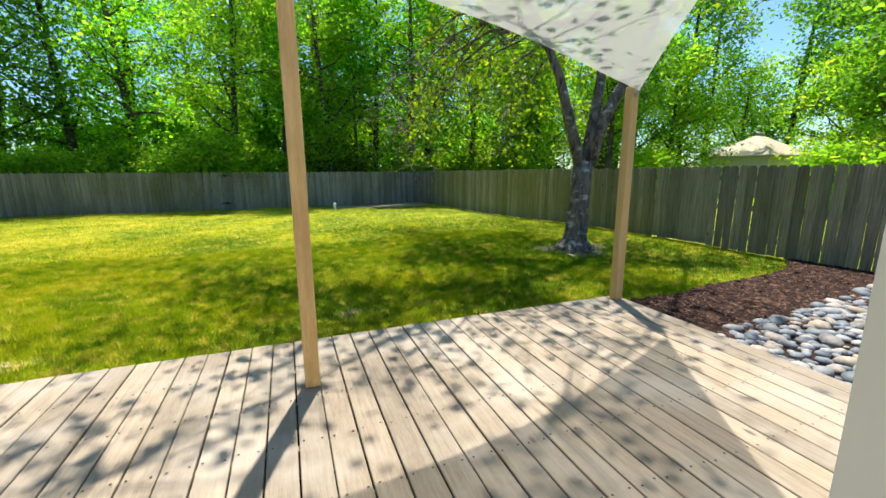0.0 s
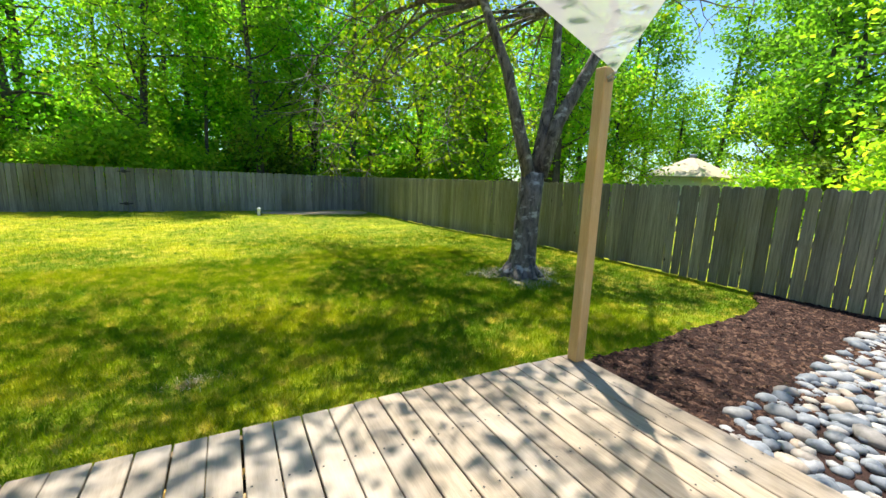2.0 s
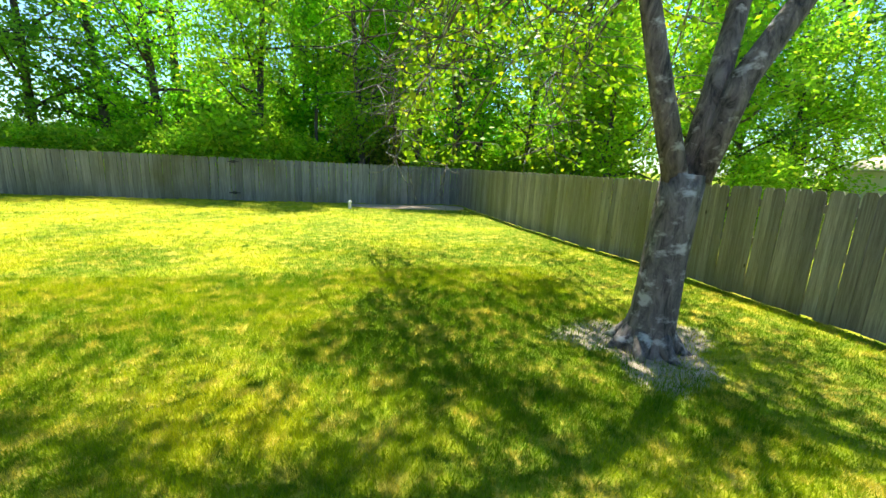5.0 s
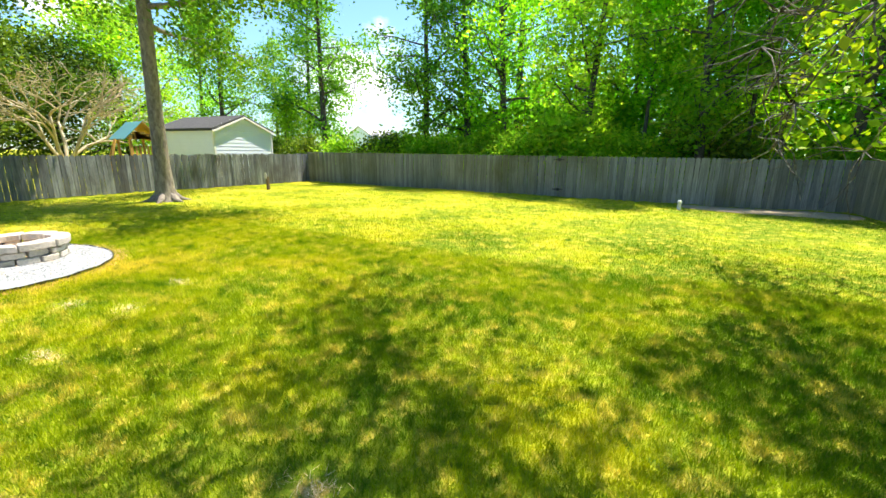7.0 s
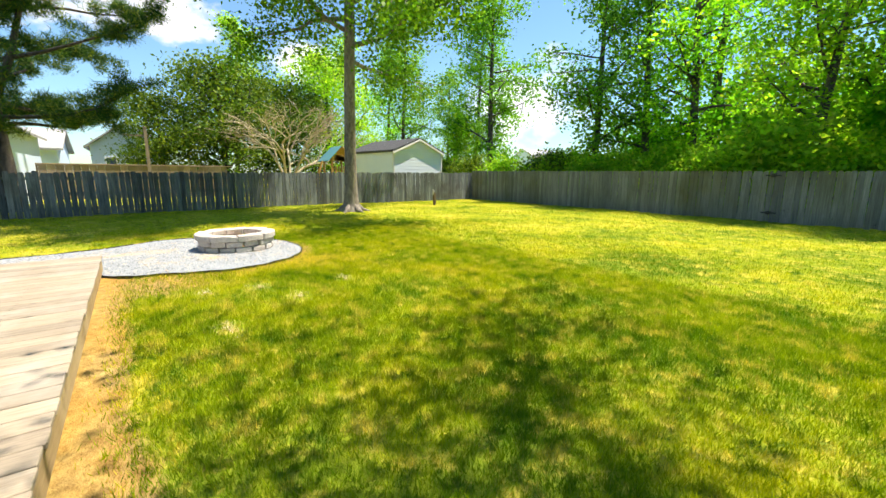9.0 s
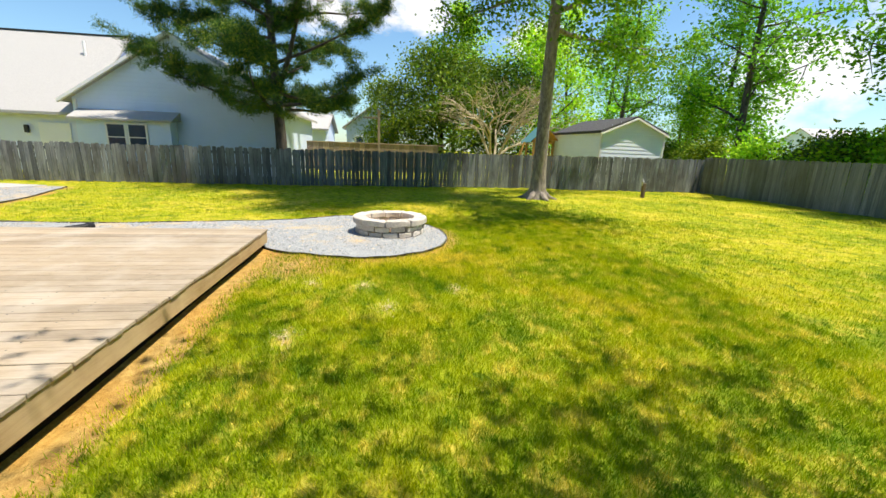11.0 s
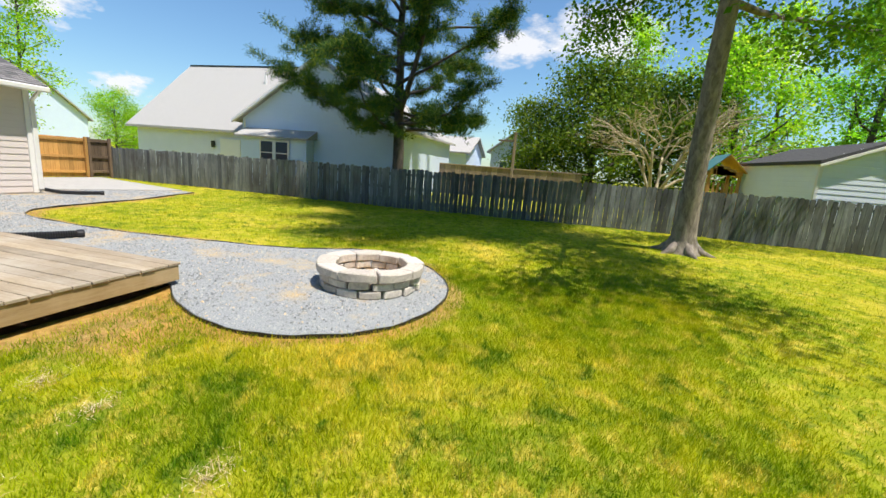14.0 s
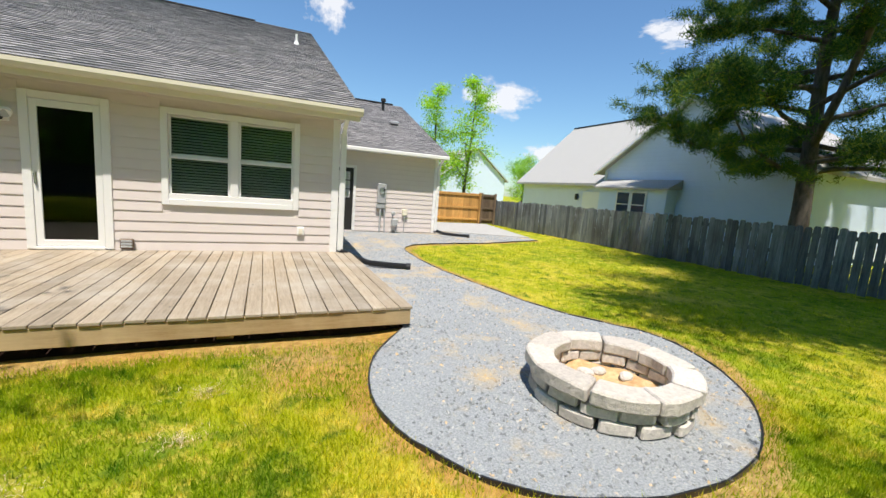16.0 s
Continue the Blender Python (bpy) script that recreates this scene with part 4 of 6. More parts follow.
def double_window():
    x0, x1, z0, z1 = WIN
    w = thing("window_1", 0, 0, 0, "twin white double-hung window with closed dark blinds", "window", kind="structure")
    c = 0.09
    part("casing", cube(x0 - c, x0, -0.13, 0.034, z0 - c, z1 + c, 0.004), TRIM, w)
    part("casing", cube(x1, x1 + c, -0.13, 0.034, z0 - c, z1 + c, 0.004), TRIM, w)
    part("head_casing", cube(x0, x1, -0.13, 0.036, z1, z1 + c, 0.004), TRIM, w)
    part("sill", cube(x0, x1, -0.13, 0.045, z0 - c, z0, 0.005), TRIM, w)
    part("apron", cube(x0 + 0.002, x1 - 0.002, -0.05, 0.030, z0 + 0.001, z0 + 0.085, 0.004), TRIM, w)
    mid = (x0 + x1) / 2
    part("mullion", cube(mid - 0.06, mid + 0.06, -0.10, 0.028, z0, z1, 0.004), TRIM, w)
    zm = (z0 + z1) / 2 + 0.02
    for a, b in ((x0, mid - 0.06), (mid + 0.06, x1)):
        for q0, q1, y in ((z0, zm, -0.012), (zm, z1, -0.045)):
            sash = part("sash", box(box(box(cube(a, a + 0.035, y - 0.025, y, q0, q1, 0.003), b - 0.035, b, y - 0.025, y, q0, q1, 0.003), a + 0.035, b - 0.035, y - 0.025, y, q0, q0 + 0.04, 0.003), a + 0.035, b - 0.035, y - 0.025, y, q1 - 0.035, q1, 0.003), TRIM, w)
            g = part("pane", cube(a + 0.035, b - 0.035, y - 0.015, y - 0.011, q0 + 0.04, q1 - 0.035), GLASS, sash, "clear window glass")
            g.visible_shadow = False
        me = mesh_of("blind_slat", cube(-(b - a) / 2 + 0.01, (b - a) / 2 - 0.01, -0.025, 0.025, -0.0015, 0.0015), BLINDS)
        z = z0 + 0.03
        while z < z1 - 0.02:
            piece("blind_slat", me, w, pose((a + b) / 2, -0.10, z, -38))
            z += 0.044


double_window()


def open_leaf():
    """A white door leaf that stands open beside the walk's start."""
    h = Vector((1.78, 0.03, 0))
    tip = Vector((2.135, 0.615, 0))
    ang = math.degrees(math.atan2(tip.y - h.y, tip.x - h.x))
    d = thing("door_2", h.x, h.y, 0.012, "plain white door leaf standing open over the deck", "door", kind="structure", rz=ang)
    L = (tip - h).length
    part("leaf", cube(0, L, -0.02, 0.02, 0.01, 2.05, 0.005), TRIM, d)
    for z in (0.25, 1.0, 1.8):
        part("hinge", tube(bmesh.new(), [(0.0, 0.024, z - 0.05), (0.0, 0.024, z + 0.05)], [0.008, 0.008], 8), CHROME, d)
    part("knob", tube(bmesh.new(), [(L - 0.06, -0.02, 0.98), (L - 0.06, -0.05, 0.98), (L - 0.06, -0.06, 0.98), (L - 0.06, -0.085, 0.98)], [0.012, 0.012, 0.028, 0.022], 10), CHROME, d)


open_leaf()


def wing_door():
    d = thing("door_3", -4.72, -5.2, -0.18, "dark door with small panes in the garage wing", "door", kind="structure")
    part("casing", cube(-0.38, -0.30, -0.12, 0.034, 0, 1.98, 0.004), TRIM, d)
    part("casing", cube(0.30, 0.38, -0.12, 0.034, 0, 1.98, 0.004), TRIM, d)
    part("head_casing", cube(-0.30, 0.30, -0.12, 0.034, 1.90, 1.98, 0.004), TRIM, d)
    leaf = part("leaf", cube(-0.30, 0.30, -0.08, -0.04, 0.0, 1.90, 0.004), METAL_DARK, d, "dark green-black door leaf")
    for i in range(2):
        for k in range(3):
            part("pane_frame", cube(-0.2 + i * 0.21, -0.02 + i * 0.21, -0.041, -0.030, 1.0 + k * 0.27, 1.24 + k * 0.27, 0.008), TRIM, leaf)
            part("pane", cube(-0.175 + i * 0.21, -0.045 + i * 0.21, -0.0315, -0.0285, 1.025 + k * 0.27, 1.215 + k * 0.27), GLASS, leaf)


wing_door()


def downspout(x, y, top, bottom, run, label):
    d = thing("downspout", x, y, bottom, label, "downspout", "downspouts")
    h = top - bottom
    part("elbow", tube(bmesh.new(), [(0.0, 0.40, h + 0.06), (0.0, 0.36, h - 0.05), (0.0, 0.12, h - 0.22), (0.0, 0.075, h - 0.32)], [0.042] * 4, 4), TRIM, d)
    part("pipe", cube(-0.05, 0.05, 0.03, 0.105, 0.0, h - 0.28, 0.012), TRIM, d)
    for z in (0.4, h - 0.5):
        part("bracket", cube(-0.05, 0.05, 0.03, 0.106, z, z + 0.03, 0.003), TRIM, d)


downspout(-3.78, -0.02, 2.36, 0.03, 0, "white metal downspout at the house corner")
downspout(-7.80, -5.20, 2.26, -0.12, 0, "white metal downspout at the wing corner")


def drain_pipe(pts, r):
    """Black corrugated pipe on the ground."""
    base = Vector(pts[0])
    fine = []
    for a, b in zip(pts, pts[1:]):
        for k in range(14):
            fine.append(Vector(a).lerp(Vector(b), k / 14) - base)
    fine.append(Vector(pts[-1]) - base)
    for _ in range(10):
        fine = [fine[0]] + [(a + b * 2 + c) / 4 for a, b, c in zip(fine, fine[1:], fine[2:])] + [fine[-1]]
    dense = []
    for a, b in zip(fine, fine[1:]):
        dense += [a, (a + b) / 2]
    dense.append(fine[-1])
    d = thing("drain_pipe", *base, "black corrugated plastic drain pipe on the gravel", "drain pipe", "drain pipes")
    bm = tube(bmesh.new(), dense, [r * (1.0 if k % 2 else 0.84) for k in range(len(dense))], 12)
    part("hose", bm, BLACK_PLASTIC, d)
    e = dense[-1]
    v = (dense[-1] - dense[-3]).normalized()
    part("end_cuff", tube(bmesh.new(), [e - v * 0.06, e, e + v * 0.02], [r * 1.12, r * 1.15, r * 1.1], 12), BLACK_PLASTIC, d)


drain_pipe([(-3.78, 0.06, 0.02), (-3.95, 0.08, -0.06), (-4.25, 0.25, -0.16), (-4.6, 0.42, -0.17), (-4.95, 0.56, -0.175)], 0.055)
drain_pipe([(-7.86, -5.1, -0.12), (-8.0, -4.9, -0.17), (-8.3, -4.6, -0.175), (-8.7, -4.35, -0.175)], 0.05)


def flood_light():
    f = thing("flood_light", 0.62, 0.03, 1.80, "twin-head security floodlight on the house wall", "light")
    part("back_box", cube(-0.07, 0.07, 0.0, 0.03, -0.09, 0.09, 0.006), TRIM, f)
    for s in (-1, 1):
        h = part("head", tube(bmesh.new(), [(s * 0.05, 0.03, 0.03), (s * 0.09, 0.08, 0.05), (s * 0.10, 0.12, 0.03), (s * 0.11, 0.20, -0.01)], [0.015, 0.03, 0.05, 0.06], 12), TRIM, f)
        part("lamp_face", tube(bmesh.new(), [(s * 0.11, 0.201, -0.01), (s * 0.112, 0.206, -0.012)], [0.052, 0.05], 12), METAL_GREY, h)
    part("sensor", tube(bmesh.new(), [(0, 0.03, -0.03), (0, 0.08, -0.05), (0, 0.11, -0.07)], [0.02, 0.035, 0.025], 10), METAL_DARK, f, "black motion sensor")


flood_light()


def wall_boxes():
    o = thing("outlet_box", -3.10, 0.024, 0.36, "white weatherproof outlet box on the siding", "outlet box")
    part("cover", cube(-0.06, 0.06, 0, 0.035, -0.075, 0.075, 0.012), TRIM, o)
    part("flap", cube(-0.03, 0.03, 0.036, 0.046, -0.045, 0.045, 0.006), SOFFIT, o)
    v = thing("dryer_vent", -0.66, 0.024, 0.10, "small brown vent hood low on the siding", "vent")
    part("hood", cube(-0.085, 0.085, 0, 0.05, -0.075, 0.075, 0.012), GATE_OLD, v)
    for k in range(3):
        part("louver", cube(-0.07, 0.07, 0.051, 0.058, -0.055 + k * 0.042, -0.025 + k * 0.042, 0.003), METAL_GREY, v)
    m = thing("electric_meter", -5.9, -5.17, 0.7, "grey electric meter box with conduit on the wing", "meter")
    part("box", cube(-0.14, 0.14, 0, 0.11, 0.0, 0.62, 0.02), METAL_GREY, m)
    part("dial", tube(bmesh.new(), [(0, 0.111, 0.42), (0, 0.16, 0.42), (0, 0.18, 0.42)], [0.085, 0.085, 0.06], 16), GLASS, m, "round glass meter dial")
    part("lower_box", cube(-0.12, 0.16, 0, 0.09, -0.16, -0.01, 0.015), METAL_GREY, m)
    part("conduit", tube(bmesh.new(), [(0.02, 0.05, -0.155), (0.02, 0.05, -0.9)], [0.03, 0.03], 10), METAL_GREY, m)
    part("conduit", tube(bmesh.new(), [(-0.12, 0.05, -0.155), (-0.14, 0.05, -0.9)], [0.022, 0.022], 10), METAL_GREY, m)
    g = thing("gas_meter", -6.35, -5.08, -0.22, "small grey gas meter with pipes by the wall", "meter")
    part("body", cube(-0.10, 0.10, -0.08, 0.08, 0.22, 0.46, 0.03), METAL_GREY, g)
    part("pipe", tube(bmesh.new(), [(-0.06, 0, 0.0), (-0.06, 0, 0.23)], [0.02, 0.02], 8), METAL_GREY, g)
    part("pipe", tube(bmesh.new(), [(0.06, 0, 0.45), (0.06, 0, 0.62), (0.06, -0.1, 0.66)], [0.02, 0.02, 0.02], 8), METAL_GREY, g)
    part("regulator", tube(bmesh.new(), [(0.06, 0.0, 0.62), (0.06, 0.06, 0.62), (0.06, 0.08, 0.62)], [0.05, 0.07, 0.05], 12), METAL_GREY, g)
    c = thing("cable_box", -6.7, -5.17, 0.45, "small beige utility box on the wing wall", "utility box")
    part("cover", cube(-0.09, 0.09, 0, 0.07, -0.1, 0.1, 0.012), SOFFIT, c)
    part("conduit", tube(bmesh.new(), [(0, 0.03, -0.1), (0, 0.03, -0.62)], [0.015, 0.015], 8), METAL_GREY, c)


wall_boxes()


# ---- fire pit ----
def fire_pit():
    cx, cy = -4.93, 5.26
    g = ground_at(cx, cy) + 0.02
    f = thing("fire_pit", cx, cy, g, "round fire pit of pale tan concrete blocks", "fire pit")
    rng = random.Random(11)
    h = (0.05 - g) / 3

    def block(r0, r1, a, height, chip):
        bm = bmesh.new()
        n = 5
        lo, hi = [], []
        for k in range(n):
            t = -a / 2 + a * k / (n - 1)
            lo.append((r1 * math.cos(t), r1 * math.sin(t)))
        for k in range(n):
            t = a / 2 - a * k / (n - 1)
            lo.append((r0 * math.cos(t), r0 * math.sin(t)))
        va = [bm.verts.new((x, y, 0)) for x, y in lo]
        vb = [bm.verts.new((x, y, height)) for x, y in lo]
        bm.faces.new(list(reversed(va)))
        bm.faces.new(vb)
        for k in range(len(lo)):
            bm.faces.new((va[k], va[(k + 1) % len(lo)], vb[(k + 1) % len(lo)], vb[k]))
        bmesh.ops.recalc_face_normals(bm, faces=bm.faces)
        bmesh.ops.bevel(bm, geom=[e for e in bm.edges if e.calc_face_angle(0) > 0.6], offset=0.012, segments=1, affect='EDGES')
        for v in bm.verts:
            v.co += Vector([noise.noise(v.co * 5 + Vector((chip * 7 + q, 0, 0))) for q in (0, 31, 57)]) * 0.016
        return mesh_of("block", bm, PIT_STONE)

    n = 14
    low = [block(0.43, 0.585, 2 * math.pi / n - 0.045, h - 0.006, k) for k in range(4)]
    for course in range(2):
        for i in range(n):
            piece("block", low[rng.randrange(4)], f, pose(0, 0, course * h, 0, 0, 360 / n * (i + 0.5 * course) + rng.uniform(-0.8, 0.8)) @ Matrix.Translation((rng.uniform(-0.012, 0.012), 0, 0)))
    m = 9
    caps = [block(0.41, 0.625, 2 * math.pi / m - 0.016, h + 0.006, 20 + k) for k in range(3)]
    for i in range(m):
        piece("cap_block", caps[i % 3], f, pose(0, 0, 2 * h, 0, 0, 360 / m * i + 12 + rng.uniform(-0.5, 0.5)))
    bm = bmesh.new()
    bmesh.ops.create_grid(bm, x_segments=16, y_segments=16, size=0.46)
    for v in bm.verts:
        r = v.co.to_2d().length
        if r > 0.43:
            v.co.xy *= 0.43 / r
        v.co.z = 0.07 + 0.05 * noise.noise(v.co * 5)
    for k in range(9):
        sb = bmesh.new()
        bmesh.ops.create_icosphere(sb, subdivisions=2, radius=0.055 + 0.02 * ((k * 0.37) % 1))
        for v in sb.verts:
            v.co = Vector((v.co.x, v.co.y * 0.8, v.co.z * 0.6)) * (1 + 0.35 * noise.noise(v.co * 12 + Vector((k * 5, 0, 0))))
        st = part("stone", sb, PIT_STONE, f)
        ra, aa = 0.16 + 0.2 * ((k * 0.618) % 1), k * 2.4
        st.matrix_basis = pose(ra * math.cos(aa), ra * math.sin(aa), 0.085, 0, 0, k * 50)
    part("sand", bm, SAND, f, "orange sandy ash in the pit", True)


fire_pit()


# ---- small things in the yard ----
def small_things():
    x, y = -12.2, 14.9
    g = ground_at(x, y)
    h = thing("yard_hydrant", x, y, g, "grey yard hydrant pipe with a tap head", "hydrant")
    part("standpipe", cube(-0.055, 0.055, -0.055, 0.055, -0.05, 0.55, 0.012), GATE_OLD, h, "weathered wooden stake")
    part("tap", tube(bmesh.new(), [(0.0, -0.06, 0.46), (0.0, -0.09, 0.62), (0.0, -0.08, 0.72)], [0.03, 0.035, 0.03], 8), METAL_GREY, h)
    part("spout", tube(bmesh.new(), [(0.0, -0.08, 0.64), (0.10, -0.12, 0.66), (0.14, -0.13, 0.58)], [0.022, 0.022, 0.026], 8), METAL_GREY, h)
    x, y = 3.2, 18.0
    g = ground_at(x, y)
    p = thing("white_stub", x, y, g, "short white plastic cleanout pipe in the grass", "pipe")
    part("stub", tube(bmesh.new(), [(0, 0, -0.05), (0, 0, 0.22)], [0.055, 0.055], 12), TRIM, p)
    part("cap", tube(bmesh.new(), [(0, 0, 0.22), (0, 0, 0.26), (0, 0, 0.30)], [0.07, 0.07, 0.03], 12), TRIM, p)


small_things()


# ---- trees ----
def limb_points(start, direction, length, rng, bend=0.25, steps=6, lift=0.0):
    p, d = np.array(start, float), np.array(direction, float)
    d /= np.linalg.norm(d)
    out = [p.copy()]
    for k in range(steps):
        d = d + rng.normal(size=3) * bend / steps * 1.6 + np.array([0, 0, lift / steps])
        d /= np.linalg.norm(d)
        p = p + d * length / steps
        out.append(p.copy())
    return out


def tree_meshes(kind, seed, height, radius, first, crown_r, leaves, leaf, leaf_mat, bark_mat, limbs=16, top=1.0, droop=0.3, spread=0.55, crown_top=None, trunk_bend=0.12, slim=0.55, clump=0.5, low_limbs=0.0):
    """The trunk with its limbs, and the leaves in clumps round the limbs."""
    rng = np.random.default_rng(seed)
    bm = bmesh.new()
    spine = limb_points((0, 0, -0.15), (rng.normal() * 0.03, rng.normal() * 0.03, 1), height, rng, trunk_bend, 10, 0.3)
    rad = [radius * (1.35 if k == 0 else 1.0 - 0.85 * k / 10) for k in range(11)]
    tube(bm, spine, rad, 9, 0.12, seed)
    clumps = []
    for i in range(limbs):
        f = first + (0.97 - first) * (i + rng.random()) / limbs
        k = min(9, int(f * 10))
        q = spine[k] + (spine[k + 1] - spine[k]) * (f * 10 - k)
        a = rng.uniform(0, 2 * math.pi)
        prof = math.sin(math.pi * min(1.0, 0.18 + 0.82 * (f - first) / (1 - first)) ** 0.8)
        L = crown_r * (0.45 + 0.7 * prof) * rng.uniform(0.75, 1.15)
        up = spread * rng.uniform(0.5, 1.4) - low_limbs * (1 - f)
        pts = limb_points(q, (math.cos(a), math.sin(a), up), L, rng, 0.5, 5, -0.1)
        r0 = radius * (1 - 0.8 * f) * 0.45
        tube(bm, pts, [r0 * (1 - 0.85 * s / 5) for s in range(6)], 5)
        for s in (2, 3, 4, 5):
            clumps.append((pts[s], 0.35 + 0.13 * s))
            sub = limb_points(pts[s - 1], rng.normal(size=3) * (1, 1, 0.5), L * 0.4, rng, 0.5, 3, -0.1)
            tube(bm, sub, [r0 * 0.4, r0 * 0.3, r0 * 0.2, r0 * 0.08], 4)
            clumps += [(sub[2], 0.6), (sub[3], 0.9)]
    clumps.append((spine[-1], 1.0))
    trunk = mesh_of("trunk", bm, bark_mat, True)
    w = np.array([c[1] for c in clumps])
    n = rng.multinomial(leaves, w / w.sum())
    cen = np.repeat(np.array([c[0] for c in clumps]), n, axis=0)
    off = rng.normal(size=cen.shape) * np.array([1, 1, 0.6]) * clump
    cen = cen + off
    crown = leaf_mesh("crown", cen, leaf, leaf_mat, rng, droop, slim)
    return trunk, crown


def plant(name, meshes, x, y, label, category="tree", group="", rz=0.0, scale=1.0, z=None):
    t = thing(name, x, y, ground_at(x, y) if z is None else z, label, category, group, rz=rz)
    a = new("trunk", meshes[0])
    b = new("crown", meshes[1])
    for o in (a, b):
        o.parent = t
        o.scale = (scale,) * 3
    return t


def maple():
    """The forked shade tree between deck and fence."""
    rng = np.random.default_rng(5)
    x, y = 6.06, 6.12
    g = ground_at(x, y)
    t = thing("tree", x, y, g, "forked shade tree with dark scarred bark and yellow-green leaves", "tree")
    bm = bmesh.new()
    fork = np.array([0.10, 0.0, 1.55])
    tube(bm, [(0, 0, -0.12), (0, 0, 0.0), (0.01, 0, 0.12), (0.03, 0, 0.35), (0.05, 0, 0.8), (0.08, 0, 1.25), tuple(fork)], [0.34, 0.265, 0.225, 0.19, 0.172, 0.168, 0.172], 14, 0.10, 3)
    for k in range(7):
        a = k * 0.9 + 0.3
        tube(bm, [(0.12 * math.cos(a), 0.12 * math.sin(a), 0.16), (0.27 * math.cos(a), 0.27 * math.sin(a), 0.03), (0.42 * math.cos(a + 0.1), 0.42 * math.sin(a + 0.1), -0.06)], [0.11, 0.06, 0.02], 7, 0.1, k)
    main = [
        ([fork + (-0.06, 0, -0.08), (-0.22, 0.02, 2.2), (-0.48, 0.0, 2.9), (-0.85, 0.1, 3.7), (-1.5, 0.5, 4.9), (-2.2, 1.2, 6.2)], 0.108),
        ([fork + (0.05, 0.02, -0.08), (0.30, 0.05, 2.2), (0.50, 0.15, 3.0), (0.62, 0.3, 4.0), (0.5, 0.9, 5.4), (0.4, 1.4, 7.0)], 0.115),
        ([fork + (0.10, -0.02, -0.05), (0.42, -0.08, 2.3), (0.85, -0.2, 3.1), (1.15, -0.3, 3.8), (1.5, 0.3, 5.0), (1.7, 1.0, 6.4)], 0.125),
    ]
    clumps = []
    for pts, r in main:
        pts = [np.array(p, float) for p in pts]
        tube(bm, pts, [r * (1 - 0.8 * k / 5) for k in range(6)], 9, 0.1, 2)
        for k in range(9):
            s = 4 + int(rng.integers(0, 2))
            a = rng.uniform(0, 2 * math.pi)
            L = rng.uniform(2.0, 3.6)
            q = pts[s] * 0.6 + pts[s - 1] * 0.4
            b = limb_points(q, (math.cos(a), math.sin(a) + 0.2, rng.uniform(0.0, 0.6)), L, rng, 0.5, 5, -0.2)
            tube(bm, b, [0.034, 0.026, 0.02, 0.014, 0.009, 0.004], 5)
            for m in (2, 3, 4, 5):
                clumps.append((b[m], 0.5))
                for _ in range(3):
                    c = limb_points(b[m - 1], rng.normal(size=3) * (1, 1, 0.4), 1.1, rng, 0.5, 3, -0.35)
                    tube(bm, c, [0.008, 0.006, 0.005, 0.002], 4)
                    clumps += [(c[1], 0.4), (c[2], 0.8), (c[3], 1.0)]
    # low boughs out over the lawn and the deck, plus high unseen ones for shade
    for tip, src in (((-2.0, 4.5, 2.5), 0), ((-1.9, 3.6, 2.0), 0), ((-0.8, 4.6, 1.9), 1), ((-4.6, 1.6, 4.6), 0), ((-3.9, -0.6, 5.0), 0), ((-4.8, -1.8, 5.4), 0), ((-2.6, -2.2, 5.2), 2), ((0.2, 2.6, 3.2), 1), ((-1.6, 2.2, 3.0), 0), ((-5.6, 0.3, 5.4), 0), ((-2.4, 2.8, 3.4), 0), ((-1.8, 5.2, 3.4), 0), ((-1.4, 4.4, 2.8), 1), ((0.9, 4.2, 2.3), 1), ((-2.2, 3.6, 3.0), 0), ((-1.6, 5.0, 2.4), 1), ((2.2, 3.0, 3.0), 1), ((1.4, 5.0, 3.2), 1), ((-4.6, 2.4, 5.3), 0), ((-3.6, 1.8, 5.9), 0), ((-5.2, 2.9, 5.6), 0), ((-2.8, 1.0, 6.0), 0), ((-4.2, 0.9, 5.7), 0)):
        a = np.array(main[src][0][4 if tip[2] > 4.2 else 3], float)
        b = np.array(tip, float)
        mid = (a + b) / 2 + (0, 0, 0.6)
        pts = [a, (a + mid) / 2 + (0, 0, 0.15), mid, (mid + b) / 2 + (0, 0, 0.1), b, b + (b - mid) * 0.12 - (0, 0, 0.2)]
        tube(bm, pts, [0.034, 0.026, 0.02, 0.014, 0.009, 0.004], 6)
        for m in (2, 3, 4, 5):
            for _ in range(6):
                c = limb_points(pts[m], rng.normal(size=3) * (1, 1, 0.35), 1.0, rng, 0.5, 3, -0.5)
                tube(bm, c, [0.012, 0.009, 0.006, 0.003], 4)
                clumps += [(c[1], 0.4), (c[2], 0.8), (c[3], 1.1)]
    # high crown out of view: uneven boughs set up-sun of the lawn they shade
    lean = SUN_DIR / SUN_DIR.z
    high, feet = [], []
    tries = 0
    while len(high) < 8 and tries < 4000:
        tries += 1
        fx, fy = rng.uniform(2.6, 7.9), rng.uniform(3.7, 8.6)
        if ((fx - 5.4) / 2.7) ** 2 + ((fy - 5.9) / 2.6) ** 2 > 1 or (4.9 < fx < 7.0 and 6.9 < fy < 7.6):
            continue
        z = rng.uniform(5.4, 7.4)
        if any((fx - a) ** 2 + (fy - b) ** 2 < 0.9 for a, b in feet):
            continue
        feet.append((fx, fy))
        high.append((fx + lean.x * z - x, fy + lean.y * z - y, z))
    spread = []
